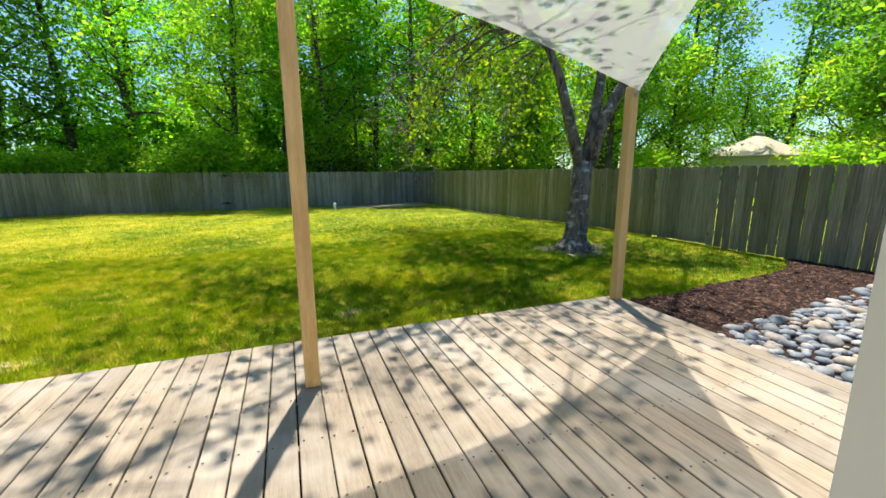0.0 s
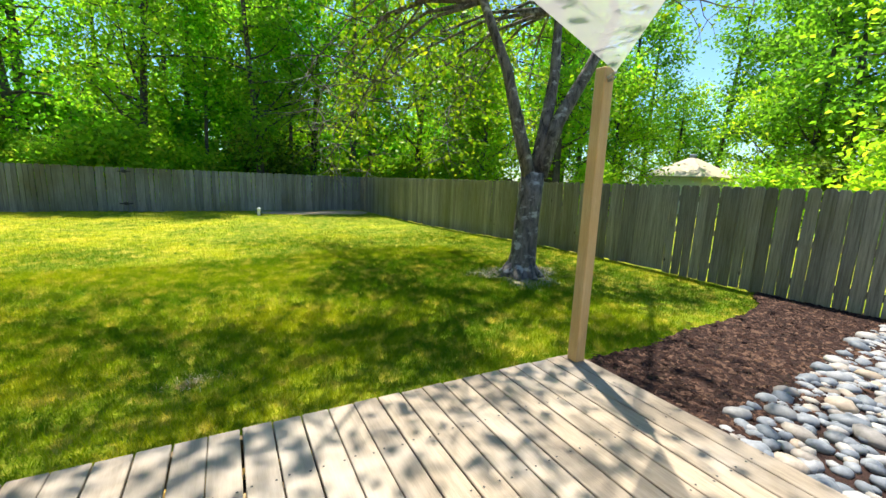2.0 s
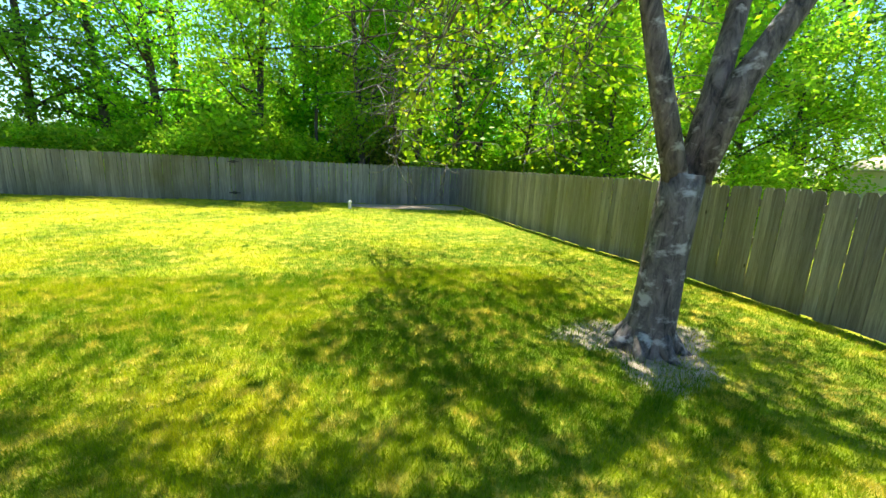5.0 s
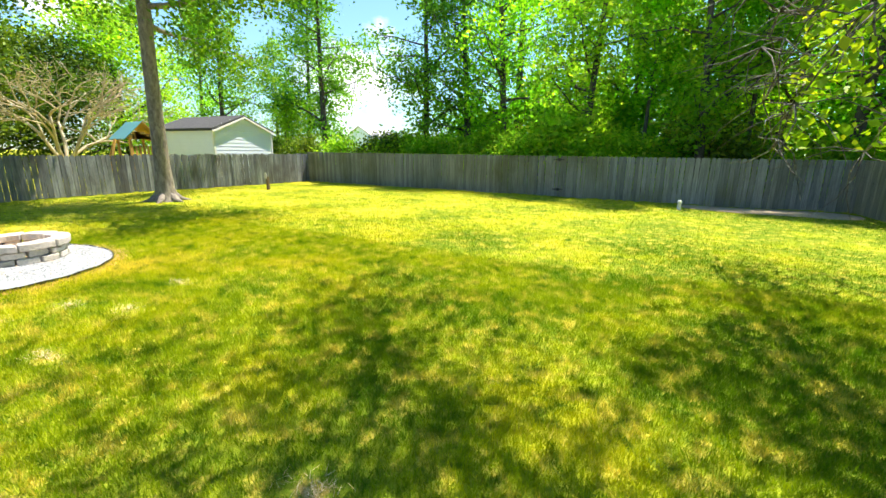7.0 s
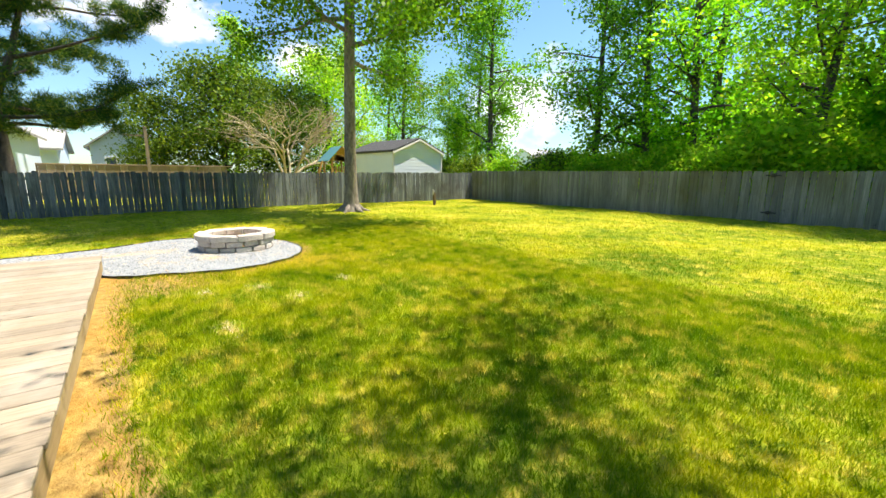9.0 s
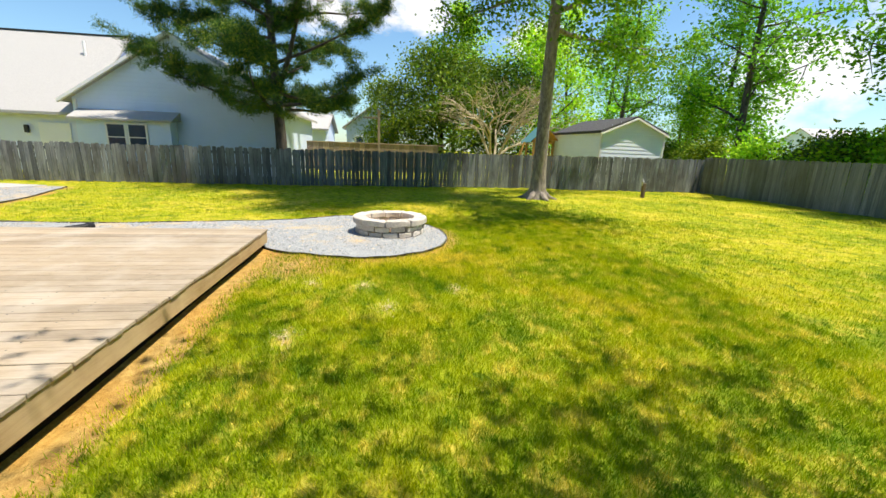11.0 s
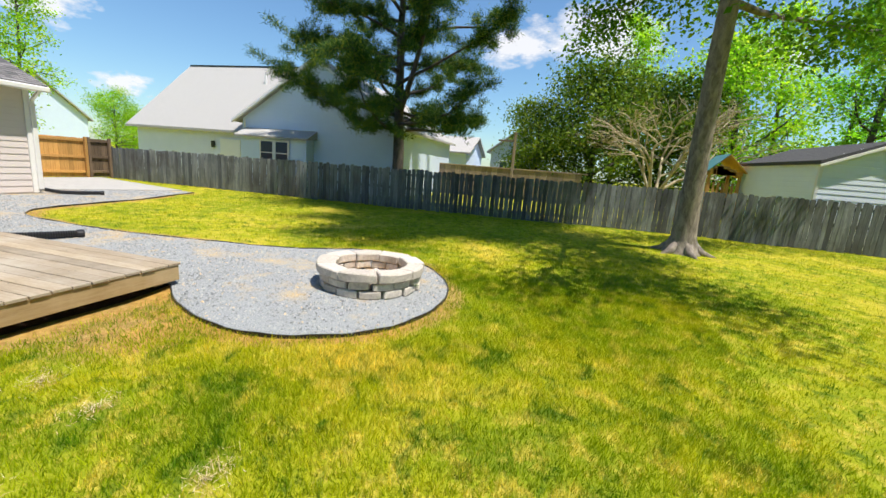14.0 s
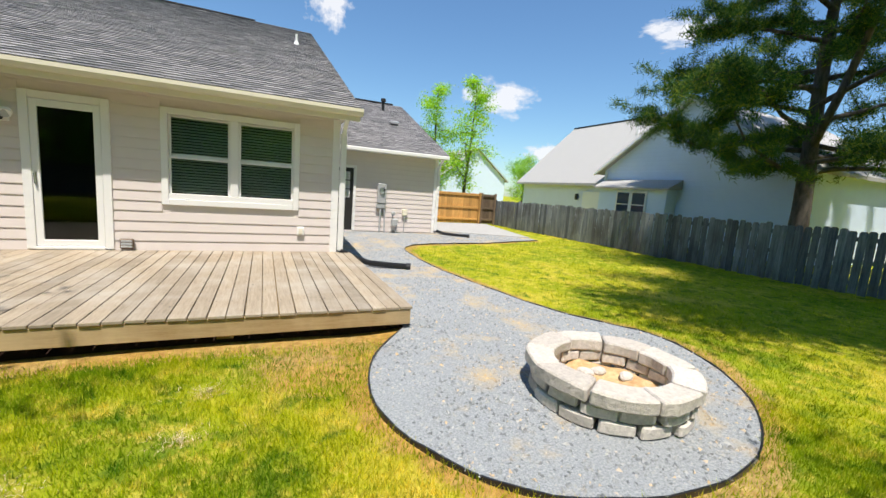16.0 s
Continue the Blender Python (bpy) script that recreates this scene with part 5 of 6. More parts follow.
    for tip in high:
        b = np.array(tip)
        src = min((np.array(m[0][5], float) for m in main), key=lambda q: np.linalg.norm(q - b))
        mid = (src + b) / 2 + (0, 0, 0.3)
        pts = [src, (src + mid) / 2 + (0, 0, 0.1), mid, (mid + b) / 2 + (0, 0, 0.1), b]
        tube(bm, pts, [0.03, 0.024, 0.018, 0.012, 0.005], 5)
        for _ in range(7):
            c = limb_points(b, rng.normal(size=3) * (1, 1, 0.3), 0.62, rng, 0.5, 3, -0.1)
            tube(bm, c, [0.009, 0.007, 0.005, 0.002], 4)
            spread += [c[0], c[1], c[2], c[3]]
    part("trunk", bm, BARK_NEAR, t, "dark grey scarred bark", True)
    w = np.array([c[1] for c in clumps])
    n = rng.multinomial(21500, w / w.sum())
    cen = np.repeat(np.array([c[0] for c in clumps]), n, axis=0)
    cen = cen + rng.normal(size=cen.shape) * (0.2, 0.2, 0.15)
    low = np.where(cen[:, 1] > 1.2, 1.5, np.where(cen[:, 1] > -0.5, 4.0, 4.3))
    thin = rng.random(len(cen)) < np.where(cen[:, 2] > 3.9, np.where(cen[:, 0] < -1.2, 0.70, 0.55), 0.5)
    cen = cen[thin & (cen[:, 2] > low) & ((cen[:, 0] > -3.7) | (cen[:, 2] > 4.4))]
    cen = cen[(cen[:, 2] > 4.2) | (cen[:, 1] < 1.0) | (cen[:, 0] > -2.75 + 0.13 * (cen[:, 1] + 2.6))]
    more = np.repeat(np.array(spread), 10, axis=0)
    more = more + rng.normal(size=more.shape) * (0.13, 0.13, 0.10)
    cen = np.concatenate([cen, more])
    ob = new("crown", leaf_mesh("crown", cen, 0.105, LEAF_NEAR, rng, 0.5, 0.66))
    ob.parent = t


maple()


def oak():
    x, y = -10.8, 10.15
    g = ground_at(x, y)
    t = thing("tree", x, y, g, "tall straight grey-barked tree with root flare on the lawn", "tree")
    rng = np.random.default_rng(8)
    bm = bmesh.new()
    pts = [(0, 0, -0.1), (0.0, 0, 0.05), (0.02, 0, 0.35), (0.08, -0.02, 1.0), (0.25, -0.08, 2.4), (0.5, -0.16, 4.0), (0.75, -0.2, 6.0), (0.9, -0.2, 11.0), (1.0, 0, 17.5)]
    tube(bm, pts, [0.52, 0.38, 0.26, 0.215, 0.195, 0.18, 0.16, 0.11, 0.03], 14, 0.07, 1)
    for k in range(6):
        a = k * 1.05 + 0.2
        tube(bm, [(0.15 * math.cos(a), 0.15 * math.sin(a), 0.22), (0.42 * math.cos(a), 0.42 * math.sin(a), 0.03), (0.8 * math.cos(a), 0.8 * math.sin(a), -0.06)], [0.14, 0.09, 0.02], 7, 0.1, k)
    clumps = []
    for i in range(30):
        zz = 5.0 + 11.8 * i / 30
        a = rng.uniform(0, 2 * math.pi)
        L = (6.0 - 0.3 * (zz - 4.9)) * rng.uniform(0.75, 1.1)
        b = limb_points((0.5 + (zz - 4) * 0.06, -0.16, zz), (math.cos(a), math.sin(a), rng.uniform(-0.05, 0.55)), L, rng, 0.6, 6, -0.35)
        tube(bm, b, [0.085 * (1 - 0.14 * s) for s in range(7)], 6)
        for m in (2, 3, 4, 5, 6):
            for _ in range(3):
                c = limb_points(b[m], rng.normal(size=3) * (1, 1, 0.4), 1.2, rng, 0.5, 3, -0.4)
                tube(bm, c, [0.02, 0.014, 0.009, 0.003], 4)
                clumps += [(c[1], 0.4), (c[2], 0.7), (c[3], 1.0)]
    for i in range(11):
        zz = 8.0 + 0.6 * i
        a = math.radians(-100 - 38 * ((i * 0.618) % 1.0))
        b = limb_points((0.5 + (zz - 4) * 0.06, -0.16, zz), (math.cos(a), math.sin(a), 0.1), 6.8 - 0.12 * i, rng, 0.4, 6, -0.1)
        tube(bm, b, [0.08 * (1 - 0.14 * s) for s in range(7)], 6)
        for m in (2, 3, 4, 5, 6):
            for _ in range(4):
                c = limb_points(b[m], rng.normal(size=3) * (1, 1, 0.4), 1.2, rng, 0.5, 3, -0.2)
                tube(bm, c, [0.02, 0.014, 0.009, 0.003], 4)
                clumps += [(c[1], 0.5), (c[2], 0.8), (c[3], 1.0)]
    part("trunk", bm, BARK_OAK, t, "smooth grey-brown bark", True)
    w = np.array([c[1] for c in clumps])
    n = rng.multinomial(120000, w / w.sum())
    cen = np.repeat(np.array([c[0] for c in clumps]), n, axis=0)
    cen = cen + rng.normal(size=cen.shape) * (0.36, 0.36, 0.25)
    ob = new("crown", leaf_mesh("crown", cen, 0.125, LEAF_OAK, rng, 0.4, 0.66))
    ob.parent = t


oak()


def pine():
    """The broad dark pine behind the west fence."""
    x, y = -17.0, 0.7
    t = thing("pine_tree", x, y, -0.3, "dark spreading pine tree with tufted needles behind the fence", "tree")
    rng = np.random.default_rng(21)
    bm = bmesh.new()
    pts = [(0, 0, -0.1), (0, 0, 0.3), (0, -0.02, 1.8), (0.05, -0.1, 4.0), (0, -0.2, 7.0), (0.1, -0.1, 10.0), (0, 0, 12.0)]
    tube(bm, pts, [0.34, 0.27, 0.22, 0.18, 0.14, 0.08, 0.03], 10, 0.12, 4)
    tufts = []
    second = [(0.03, -0.1, 3.4), (0.5, 0.6, 5.0), (0.8, 1.2, 7.0), (0.9, 1.5, 9.0)]
    tube(bm, second, [0.12, 0.10, 0.07, 0.02], 7, 0.1, 2)
    for i in range(38):
        zz = 2.7 + 9.6 * (i / 38) ** 1.25
        a = i * 2.4 + rng.uniform(-0.3, 0.3)
        L = (5.3 - 0.22 * (zz - 2.9)) * rng.uniform(0.6, 1.08)
        b = limb_points((0.03, -0.12, zz), (math.cos(a), math.sin(a), rng.uniform(-0.12, 0.38)), L, rng, 0.5, 6, 0.12)
        tube(bm, b, [0.085 * (1 - 0.15 * s) for s in range(7)], 5)
        for m in (2, 3, 4, 5, 6):
            if m < 4 and rng.random() < 0.3:
                continue
            for _ in range(4):
                c = limb_points(b[m], rng.normal(size=3) * (1, 1, 0.45), rng.uniform(0.4, 1.1), rng, 0.4, 3, 0.2)
                tube(bm, c, [0.016, 0.012, 0.008, 0.005], 4)
                tufts += [c[1], c[2], c[3]]
    part("trunk", bm, BARK_DARK, t, "", True)
    tufts = np.array(tufts)
    k = 110
    cen = np.repeat(tufts, k, axis=0) + rng.normal(size=(len(tufts) * k, 3)) * (0.12, 0.12, 0.09)
    d = rng.normal(size=cen.shape) + (0, 0, 0.5)
    d /= np.linalg.norm(d, axis=1)[:, None]
    w = np.cross(d, rng.normal(size=cen.shape))
    w *= 0.011 / np.linalg.norm(w, axis=1)[:, None]
    L = rng.uniform(0.14, 0.26, len(cen))[:, None]
    ob = new("crown", raw_mesh("crown", np.stack([cen - w, cen + w, cen + d * L], 1), 3, NEEDLE))
    ob.parent = t


pine()

# woodland kinds, each built once
TALL_A = tree_meshes("tall", 31, 15.0, 0.24, 0.22, 2.9, 8500, 0.205, LEAF_WOOD, BARK_DARK, 22, clump=0.40)
TALL_B = tree_meshes("tall", 32, 17.0, 0.27, 0.26, 3.2, 8500, 0.21, LEAF_WOOD, BARK_DARK, 20, clump=0.42)
TALL_C = tree_meshes("tall", 33, 14.0, 0.20, 0.15, 2.6, 8500, 0.20, LEAF_BRIGHT, BARK_DARK, 24, clump=0.40)
TALL_D = tree_meshes("tall", 34, 15.5, 0.22, 0.14, 3.0, 9500, 0.21, LEAF_DARK, BARK_DARK, 24, clump=0.40)
SLIM = tree_meshes("slim", 35, 13.0, 0.11, 0.35, 1.3, 4500, 0.22, LEAF_WOOD, BARK_DARK, 16, clump=0.4)
ROUND = tree_meshes("round", 36, 8.0, 0.20, 0.12, 3.0, 11000, 0.19, LEAF_BRIGHT, BARK_DARK, 26, clump=0.55)
ROUND_DARK = tree_meshes("round", 37, 6.5, 0.20, 0.08, 2.8, 15000, 0.17, LEAF_EVERGREEN, BARK_DARK, 26, clump=0.5)
BUSH = tree_meshes("bush", 38, 2.4, 0.06, 0.05, 1.3, 4500, 0.17, LEAF_BRIGHT, BARK_DARK, 8, clump=0.42)
BUSH_DARK = tree_meshes("bush", 39, 2.6, 0.06, 0.05, 1.4, 4500, 0.17, LEAF_EVERGREEN, BARK_DARK, 8, clump=0.44)

THICKET = tree_meshes("bush", 40, 4.6, 0.07, 0.05, 2.1, 2400, 0.28, LEAF_WOOD, BARK_DARK, 9, clump=0.6)
FAR_A = tree_meshes("far", 41, 15.0, 0.24, 0.15, 3.2, 5000, 0.26, LEAF_DARK, BARK_DARK, 14, clump=0.5)
FAR_B = tree_meshes("far", 42, 16.0, 0.22, 0.18, 3.0, 5000, 0.26, LEAF_DARK, BARK_DARK, 14, clump=0.5)


def woods():
    rng = random.Random(17)
    tall = "tall slender woodland tree with fresh green leaves"
    front = [(-18.2, 24.2, TALL_D), (-10.6, 25.0, TALL_D), (-8.4, 26.5, TALL_D), (-5.3, 24.3, TALL_A), (-1.0, 23.4, TALL_C), (1.35, 25.0, SLIM), (3.7, 22.9, TALL_C),
             (4.4, 28.5, TALL_C), (5.3, 24.6, SLIM), (6.6, 26.0, TALL_C), (8.3, 23.6, TALL_A), (9.9, 25.6, TALL_B), (11.8, 23.0, TALL_C), (13.5, 20.5, TALL_C), (15.5, 24.0, TALL_A), (0.2, 29.0, TALL_C), (-6.9, 31.0, TALL_B), (-4.6, 33.0, TALL_C)]
    for x, y, k in front:
        plant("tree", k, x, y, tall, "tree", "woodland trees", rng.uniform(0, 360), rng.uniform(0.92, 1.1))
    for _ in range(11):
        x, y = rng.uniform(-7, 32), rng.uniform(31, 46)
        plant("tree", rng.choice([FAR_A, FAR_B]), x, y, tall, "tree", "woodland trees", rng.uniform(0, 360), rng.uniform(0.95, 1.25))
    for _ in range(22):
        x, y = rng.uniform(-12, 15), rng.uniform(21.6, 25.5)
        plant("shrub", rng.choice([BUSH, BUSH, BUSH, BUSH, BUSH_DARK]), x, y, "leafy understorey shrub at the edge of the woods", "shrub", "woodland shrubs", rng.uniform(0, 360), rng.uniform(0.8, 1.3))
    for k in range(24):
        x, y = -11 + 28 * (k + rng.uniform(0.1, 0.9)) / 24, rng.uniform(26.5, 32)
        plant("shrub", THICKET, x, y, "dark leafy thicket deep in the woods", "shrub", "woodland thicket", rng.uniform(0, 360), rng.uniform(0.8, 1.25))
    # east side
    for x, y, k, s in ((14.5, 14.5, TALL_C, 0.9), (17.5, 18.5, TALL_A, 1.0), (13.0, 17.5, ROUND, 0.9), (36.0, 15.5, FAR_A, 1.0), (27.5, 9.5, FAR_B, 1.0), (19.5, 4.0, ROUND, 1.15), (24.0, 5.5, FAR_A, 1.0), (15.5, 0.5, ROUND, 1.0), (33.0, 24.0, FAR_B, 1.0), (32.0, 12.0, FAR_A, 1.2), (22.0, 22.0, FAR_B, 1.1), (29.5, 13.0, ROUND, 1.0), (33.5, 21.5, ROUND, 1.1), (29.5, 8.0, ROUND, 1.0), (21.0, 19.5, TALL_D, 0.8), (26.5, 7.0, BUSH_DARK, 1.2), (17.8, 15.6, BUSH, 1.0), (22.0, 8.0, BUSH_DARK, 1.0), (15.0, 4.5, BUSH, 1.0), (16.5, 7.5, BUSH, 0.8), (24.0, 19.6, ROUND, 1.0), (27.0, 21.5, FAR_A, 1.0), (33.5, 14.8, FAR_B, 1.0), (34.5, 19.0, FAR_A, 1.0), (20.5, 21.5, TALL_C, 1.0), (28.0, 11.0, FAR_B, 0.9)):
        plant("tree", k, x, y, "broad leafy tree beyond the side fence", "tree", "trees beyond the side fence", rng.uniform(0, 360), s)


woods()


def west_trees():
    rng = random.Random(23)
    for x, y, k, s, lab in ((-28.5, 9.3, ROUND_DARK, 1.3, "dense dark evergreen tree mass"), (-29.0, 5.8, ROUND_DARK, 0.95, "dense dark evergreen tree mass"), (-29.5, 13.6, ROUND_DARK, 1.2, "bright green rounded tree"), (-30.0, 17.5, ROUND, 1.3, "bright green rounded tree"), (-31.0, 20.0, TALL_C, 0.9, "bright green rounded tree"),
                         (-24.0, 20.5, TALL_D, 0.85, "tall pine-like tree behind the shed"), (-21.5, 23.5, ROUND, 0.7, "bright green rounded tree"), (-22.5, 26.5, TALL_D, 0.9, "leafy tree by the far corner"), (-34.0, 25.0, TALL_A, 0.9, "tall leafy tree at the far edge"), (-28, 28, TALL_D, 0.7, "tall leafy tree at the far edge"),
                         (-34.0, 11.0, TALL_C, 0.95, "bright green rounded tree"), (-19.4, -26.5, TALL_C, 0.84, "leafy tree behind the house"), (-17.2, -28.0, TALL_C, 0.78, "leafy tree behind the house"), (-36.0, -41.0, ROUND, 0.85, "leafy tree down the street"), (-41.0, -45.0, ROUND, 0.7, "leafy tree down the street")):
        plant("tree", k, x, y, lab, "tree", "", rng.uniform(0, 360), s, -0.3)
    for x, y, k, s in ((-17.0, 21.5, BUSH_DARK, 0.9), (-14.0, 21.8, BUSH, 0.9), (-12.4, 22.5, BUSH_DARK, 0.9), (-11.0, 22.0, BUSH_DARK, 0.95), (-20.0, 21.0, BUSH_DARK, 0.9), (-9.0, 22.0, BUSH, 0.9)):
        plant("shrub", k, x, y, "leafy shrub behind the fence corner", "shrub", "", rng.uniform(0, 360), s, -0.3)


west_trees()


def bare_tree():
    """A small many-stemmed tree, barely in leaf."""
    x, y = -25.0, 12.35
    t = thing("flowering_tree", x, y, -0.3, "pale multi-stemmed vase-shaped tree almost without leaves", "tree")
    rng = np.random.default_rng(47)
    bm = bmesh.new()
    tips = []

    def grow(p, d, L, r, level):
        d = np.array(d, float) / np.linalg.norm(d)
        pts = limb_points(p, d, L, rng, 0.35, 4, -0.16)
        tube(bm, pts, [r * (1 - 0.10 * s) for s in range(5)], 5)
        if level == 0:
            tips.extend(pts[2:])
            return
        for q in range(3):
            s = (4, 3, 2)[q]
            dd = d + rng.normal(size=3) * (0.5, 0.5, 0.22) + (d * (1, 1, 0)) * 0.25
            dd[2] = max(dd[2], 0.12)
            grow(pts[s], dd, L * rng.uniform(0.62, 0.8), r * 0.62, level - 1)

    for k in range(5):
        a = k * 1.257 + 0.5
        grow((0.08 * math.cos(a), 0.08 * math.sin(a), 0.9), (0.66 * math.cos(a), 0.80 * math.sin(a), 1.15), 2.55, 0.10, 4)
    tube(bm, [(0, 0, -0.1), (0, 0, 0.5), (0.02, 0, 1.05)], [0.24, 0.19, 0.15], 10, 0.1, 3)
    part("trunk", bm, BARK_PALE, t, "pale smooth bark", True)
    cen = np.repeat(np.array(tips), 2, axis=0) + rng.normal(size=(len(tips) * 2, 3)) * 0.12
    ob = new("crown", leaf_mesh("crown", cen, 0.09, LEAF_PALE, rng, 0.2, 0.5))
    ob.parent = t


bare_tree()


def clouds():
    """Small fair-weather clouds, far off: flat soft sheets of sky."""
    m, nt, b = material("cloud")
    tc = nt.nodes.new("ShaderNodeTexCoord").outputs["Object"]
    ln = nt.nodes.new("ShaderNodeVectorMath")
    ln.operation = 'LENGTH'
    nt.links.new(tc, ln.inputs[0])
    off = nt.nodes.new("ShaderNodeVectorMath")
    nt.links.new(tc, off.inputs[0])
    rnd = nt.nodes.new("ShaderNodeVectorMath")
    rnd.operation = 'SCALE'
    rnd.inputs[0].default_value = (37.0, 11.0, 5.0)
    nt.links.new(object_random(nt), rnd.inputs["Scale"])
    nt.links.new(rnd.outputs[0], off.inputs[1])
    n = node(nt, "TexNoise", Scale=2.2, Detail=6.0, Roughness=0.6)
    nt.links.new(off.outputs[0], n.inputs["Vector"])
    sub = nt.nodes.new("ShaderNodeMath")
    sub.operation = 'SUBTRACT'
    nt.links.new(n.outputs["Fac"], sub.inputs[0])
    half = nt.nodes.new("ShaderNodeMath")
    half.operation = 'MULTIPLY'
    half.inputs[1].default_value = 0.62
    nt.links.new(ln.outputs["Value"], half.inputs[0])
    nt.links.new(half.outputs[0], sub.inputs[1])
    a = ramp(nt, sub.outputs[0], [(0.08, (0, 0, 0)), (0.32, (0.9,) * 3)])
    em = nt.nodes.new("ShaderNodeEmission")
    em.inputs["Color"].default_value = (0.93, 0.96, 1.0, 1)
    em.inputs["Strength"].default_value = 0.75
    tp = nt.nodes.new("ShaderNodeBsdfTransparent")
    mx = nt.nodes.new("ShaderNodeMixShader")
    nt.links.new(a, mx.inputs[0])
    nt.links.new(tp.outputs[0], mx.inputs[1])
    nt.links.new(em.outputs[0], mx.inputs[2])
    nt.links.new(mx.outputs[0], nt.nodes["Material Output"].inputs["Surface"])
    for az, el, w, h in ((-148.5, 13.0, 62, 34), (-152.5, 13.2, 26, 18), (-142.4, 6.2, 40, 22), (-85.5, 17.5, 95, 60), (-95.5, 16.0, 85, 40), (-172.0, 22.0, 40, 45), (-41.0, 9.0, 120, 90), (-70.0, 14.0, 80, 45), (-128.0, 20.0, 60, 25)):
        r = 600.0
        d = Vector((math.sin(radians(az)) * math.cos(radians(el)), math.cos(radians(az)) * math.cos(radians(el)), math.sin(radians(el))))
        bm = bmesh.new()
        bmesh.ops.create_grid(bm, x_segments=1, y_segments=1, size=1.0)
        ob = new("backdrop_cloud", mesh_of("backdrop_cloud", bm, m))
        ob.matrix_basis = look(d * r, (0, 0, 0)) @ Matrix.Diagonal((w, h, 1, 1))
        ob.visible_shadow = False
        tagged(ob, "small white fair-weather cloud in the blue sky", "cloud", "clouds", "structure")


clouds()


# ---- neighbours ----
def gable_block(h, x0, x1, y0, y1, z0, eave, ridge, along, wall_mat, roof_mat, over=0.3, wall_name="wall"):
    """Walls and a two-sided roof under one thing. along: the ridge's axis."""
    bm = cube(x0, x1, y0, y1, z0, eave)
    part(wall_name, bm, wall_mat, h)
    bm = bmesh.new()
    if along == 'y':
        m = (x0 + x1) / 2
        tri = [(x0, eave), (m, ridge), (x1, eave)]
        ends = [[bm.verts.new((x, y, z)) for x, z in tri] for y in (y0, y1)]
    else:
        m = (y0 + y1) / 2
        tri = [(y0, eave), (m, ridge), (y1, eave)]
        ends = [[bm.verts.new((x, y, z)) for y, z in tri] for x in (x0, x1)]
    bm.faces.new(ends[0])
    bm.faces.new(ends[1])
    for k in range(3):
        bm.faces.new((ends[0][k], ends[0][(k + 1) % 3], ends[1][(k + 1) % 3], ends[1][k]))
    bmesh.ops.recalc_face_normals(bm, faces=bm.faces)
    part("gable", bm, wall_mat, h)
    slope = (ridge - eave) / ((x1 - x0) / 2 if along == 'y' else (y1 - y0) / 2)
    for s in (0, 1):
        bm = bmesh.new()
        t = 0.12
        if along == 'y':
            e = x0 - over if s == 0 else x1 + over
            q = [(e, y0 - over, eave - over * slope), (e, y1 + over, eave - over * slope), (m, y1 + over, ridge), (m, y0 - over, ridge)]
        else:
            e = y0 - over if s == 0 else y1 + over
            q = [(x0 - over, e, eave - over * slope), (x1 + over, e, eave - over * slope), (x1 + over, m, ridge), (x0 - over, m, ridge)]
        a = [bm.verts.new((x, y, z + 0.02)) for x, y, z in q]
        b = [bm.verts.new((x, y, z + 0.02 + t)) for x, y, z in q]
        bm.faces.new(a)
        bm.faces.new(b)
        for k in range(4):
            bm.faces.new((a[k], a[(k + 1) % 4], b[(k + 1) % 4], b[k]))
        bmesh.ops.recalc_face_normals(bm, faces=bm.faces)
        part("roof", bm, roof_mat, h)


def house_window(h, x, y, z, w, hh, facing):
    """A window on a wall that looks along +x or -y."""
    def bx(a0, a1, d0, d1, z0, z1, bev=0.0):
        return cube(x + d0, x + d1, y + a0, y + a1, z + z0, z + z1, bev) if facing == 'x' else cube(x + a0, x + a1, y - d1, y - d0, z + z0, z + z1, bev)
    fr = part("window", bx(-w / 2 - 0.08, w / 2 + 0.08, 0.0, 0.05, -0.08, hh + 0.08, 0.004), TRIM, h, "white-framed window")
    part("pane", bx(-w / 2, w / 2, 0.051, 0.056, 0, hh / 2 - 0.02), GLASS_DARK, fr)
    part("pane", bx(-w / 2, w / 2, 0.051, 0.056, hh / 2 + 0.02, hh), GLASS_DARK, fr)


GLASS_DARK, _nt, _b = material("dark_glass")
_b.inputs["Base Color"].default_value = (0.03, 0.05, 0.09, 1)
_b.inputs["Roughness"].default_value = 0.06


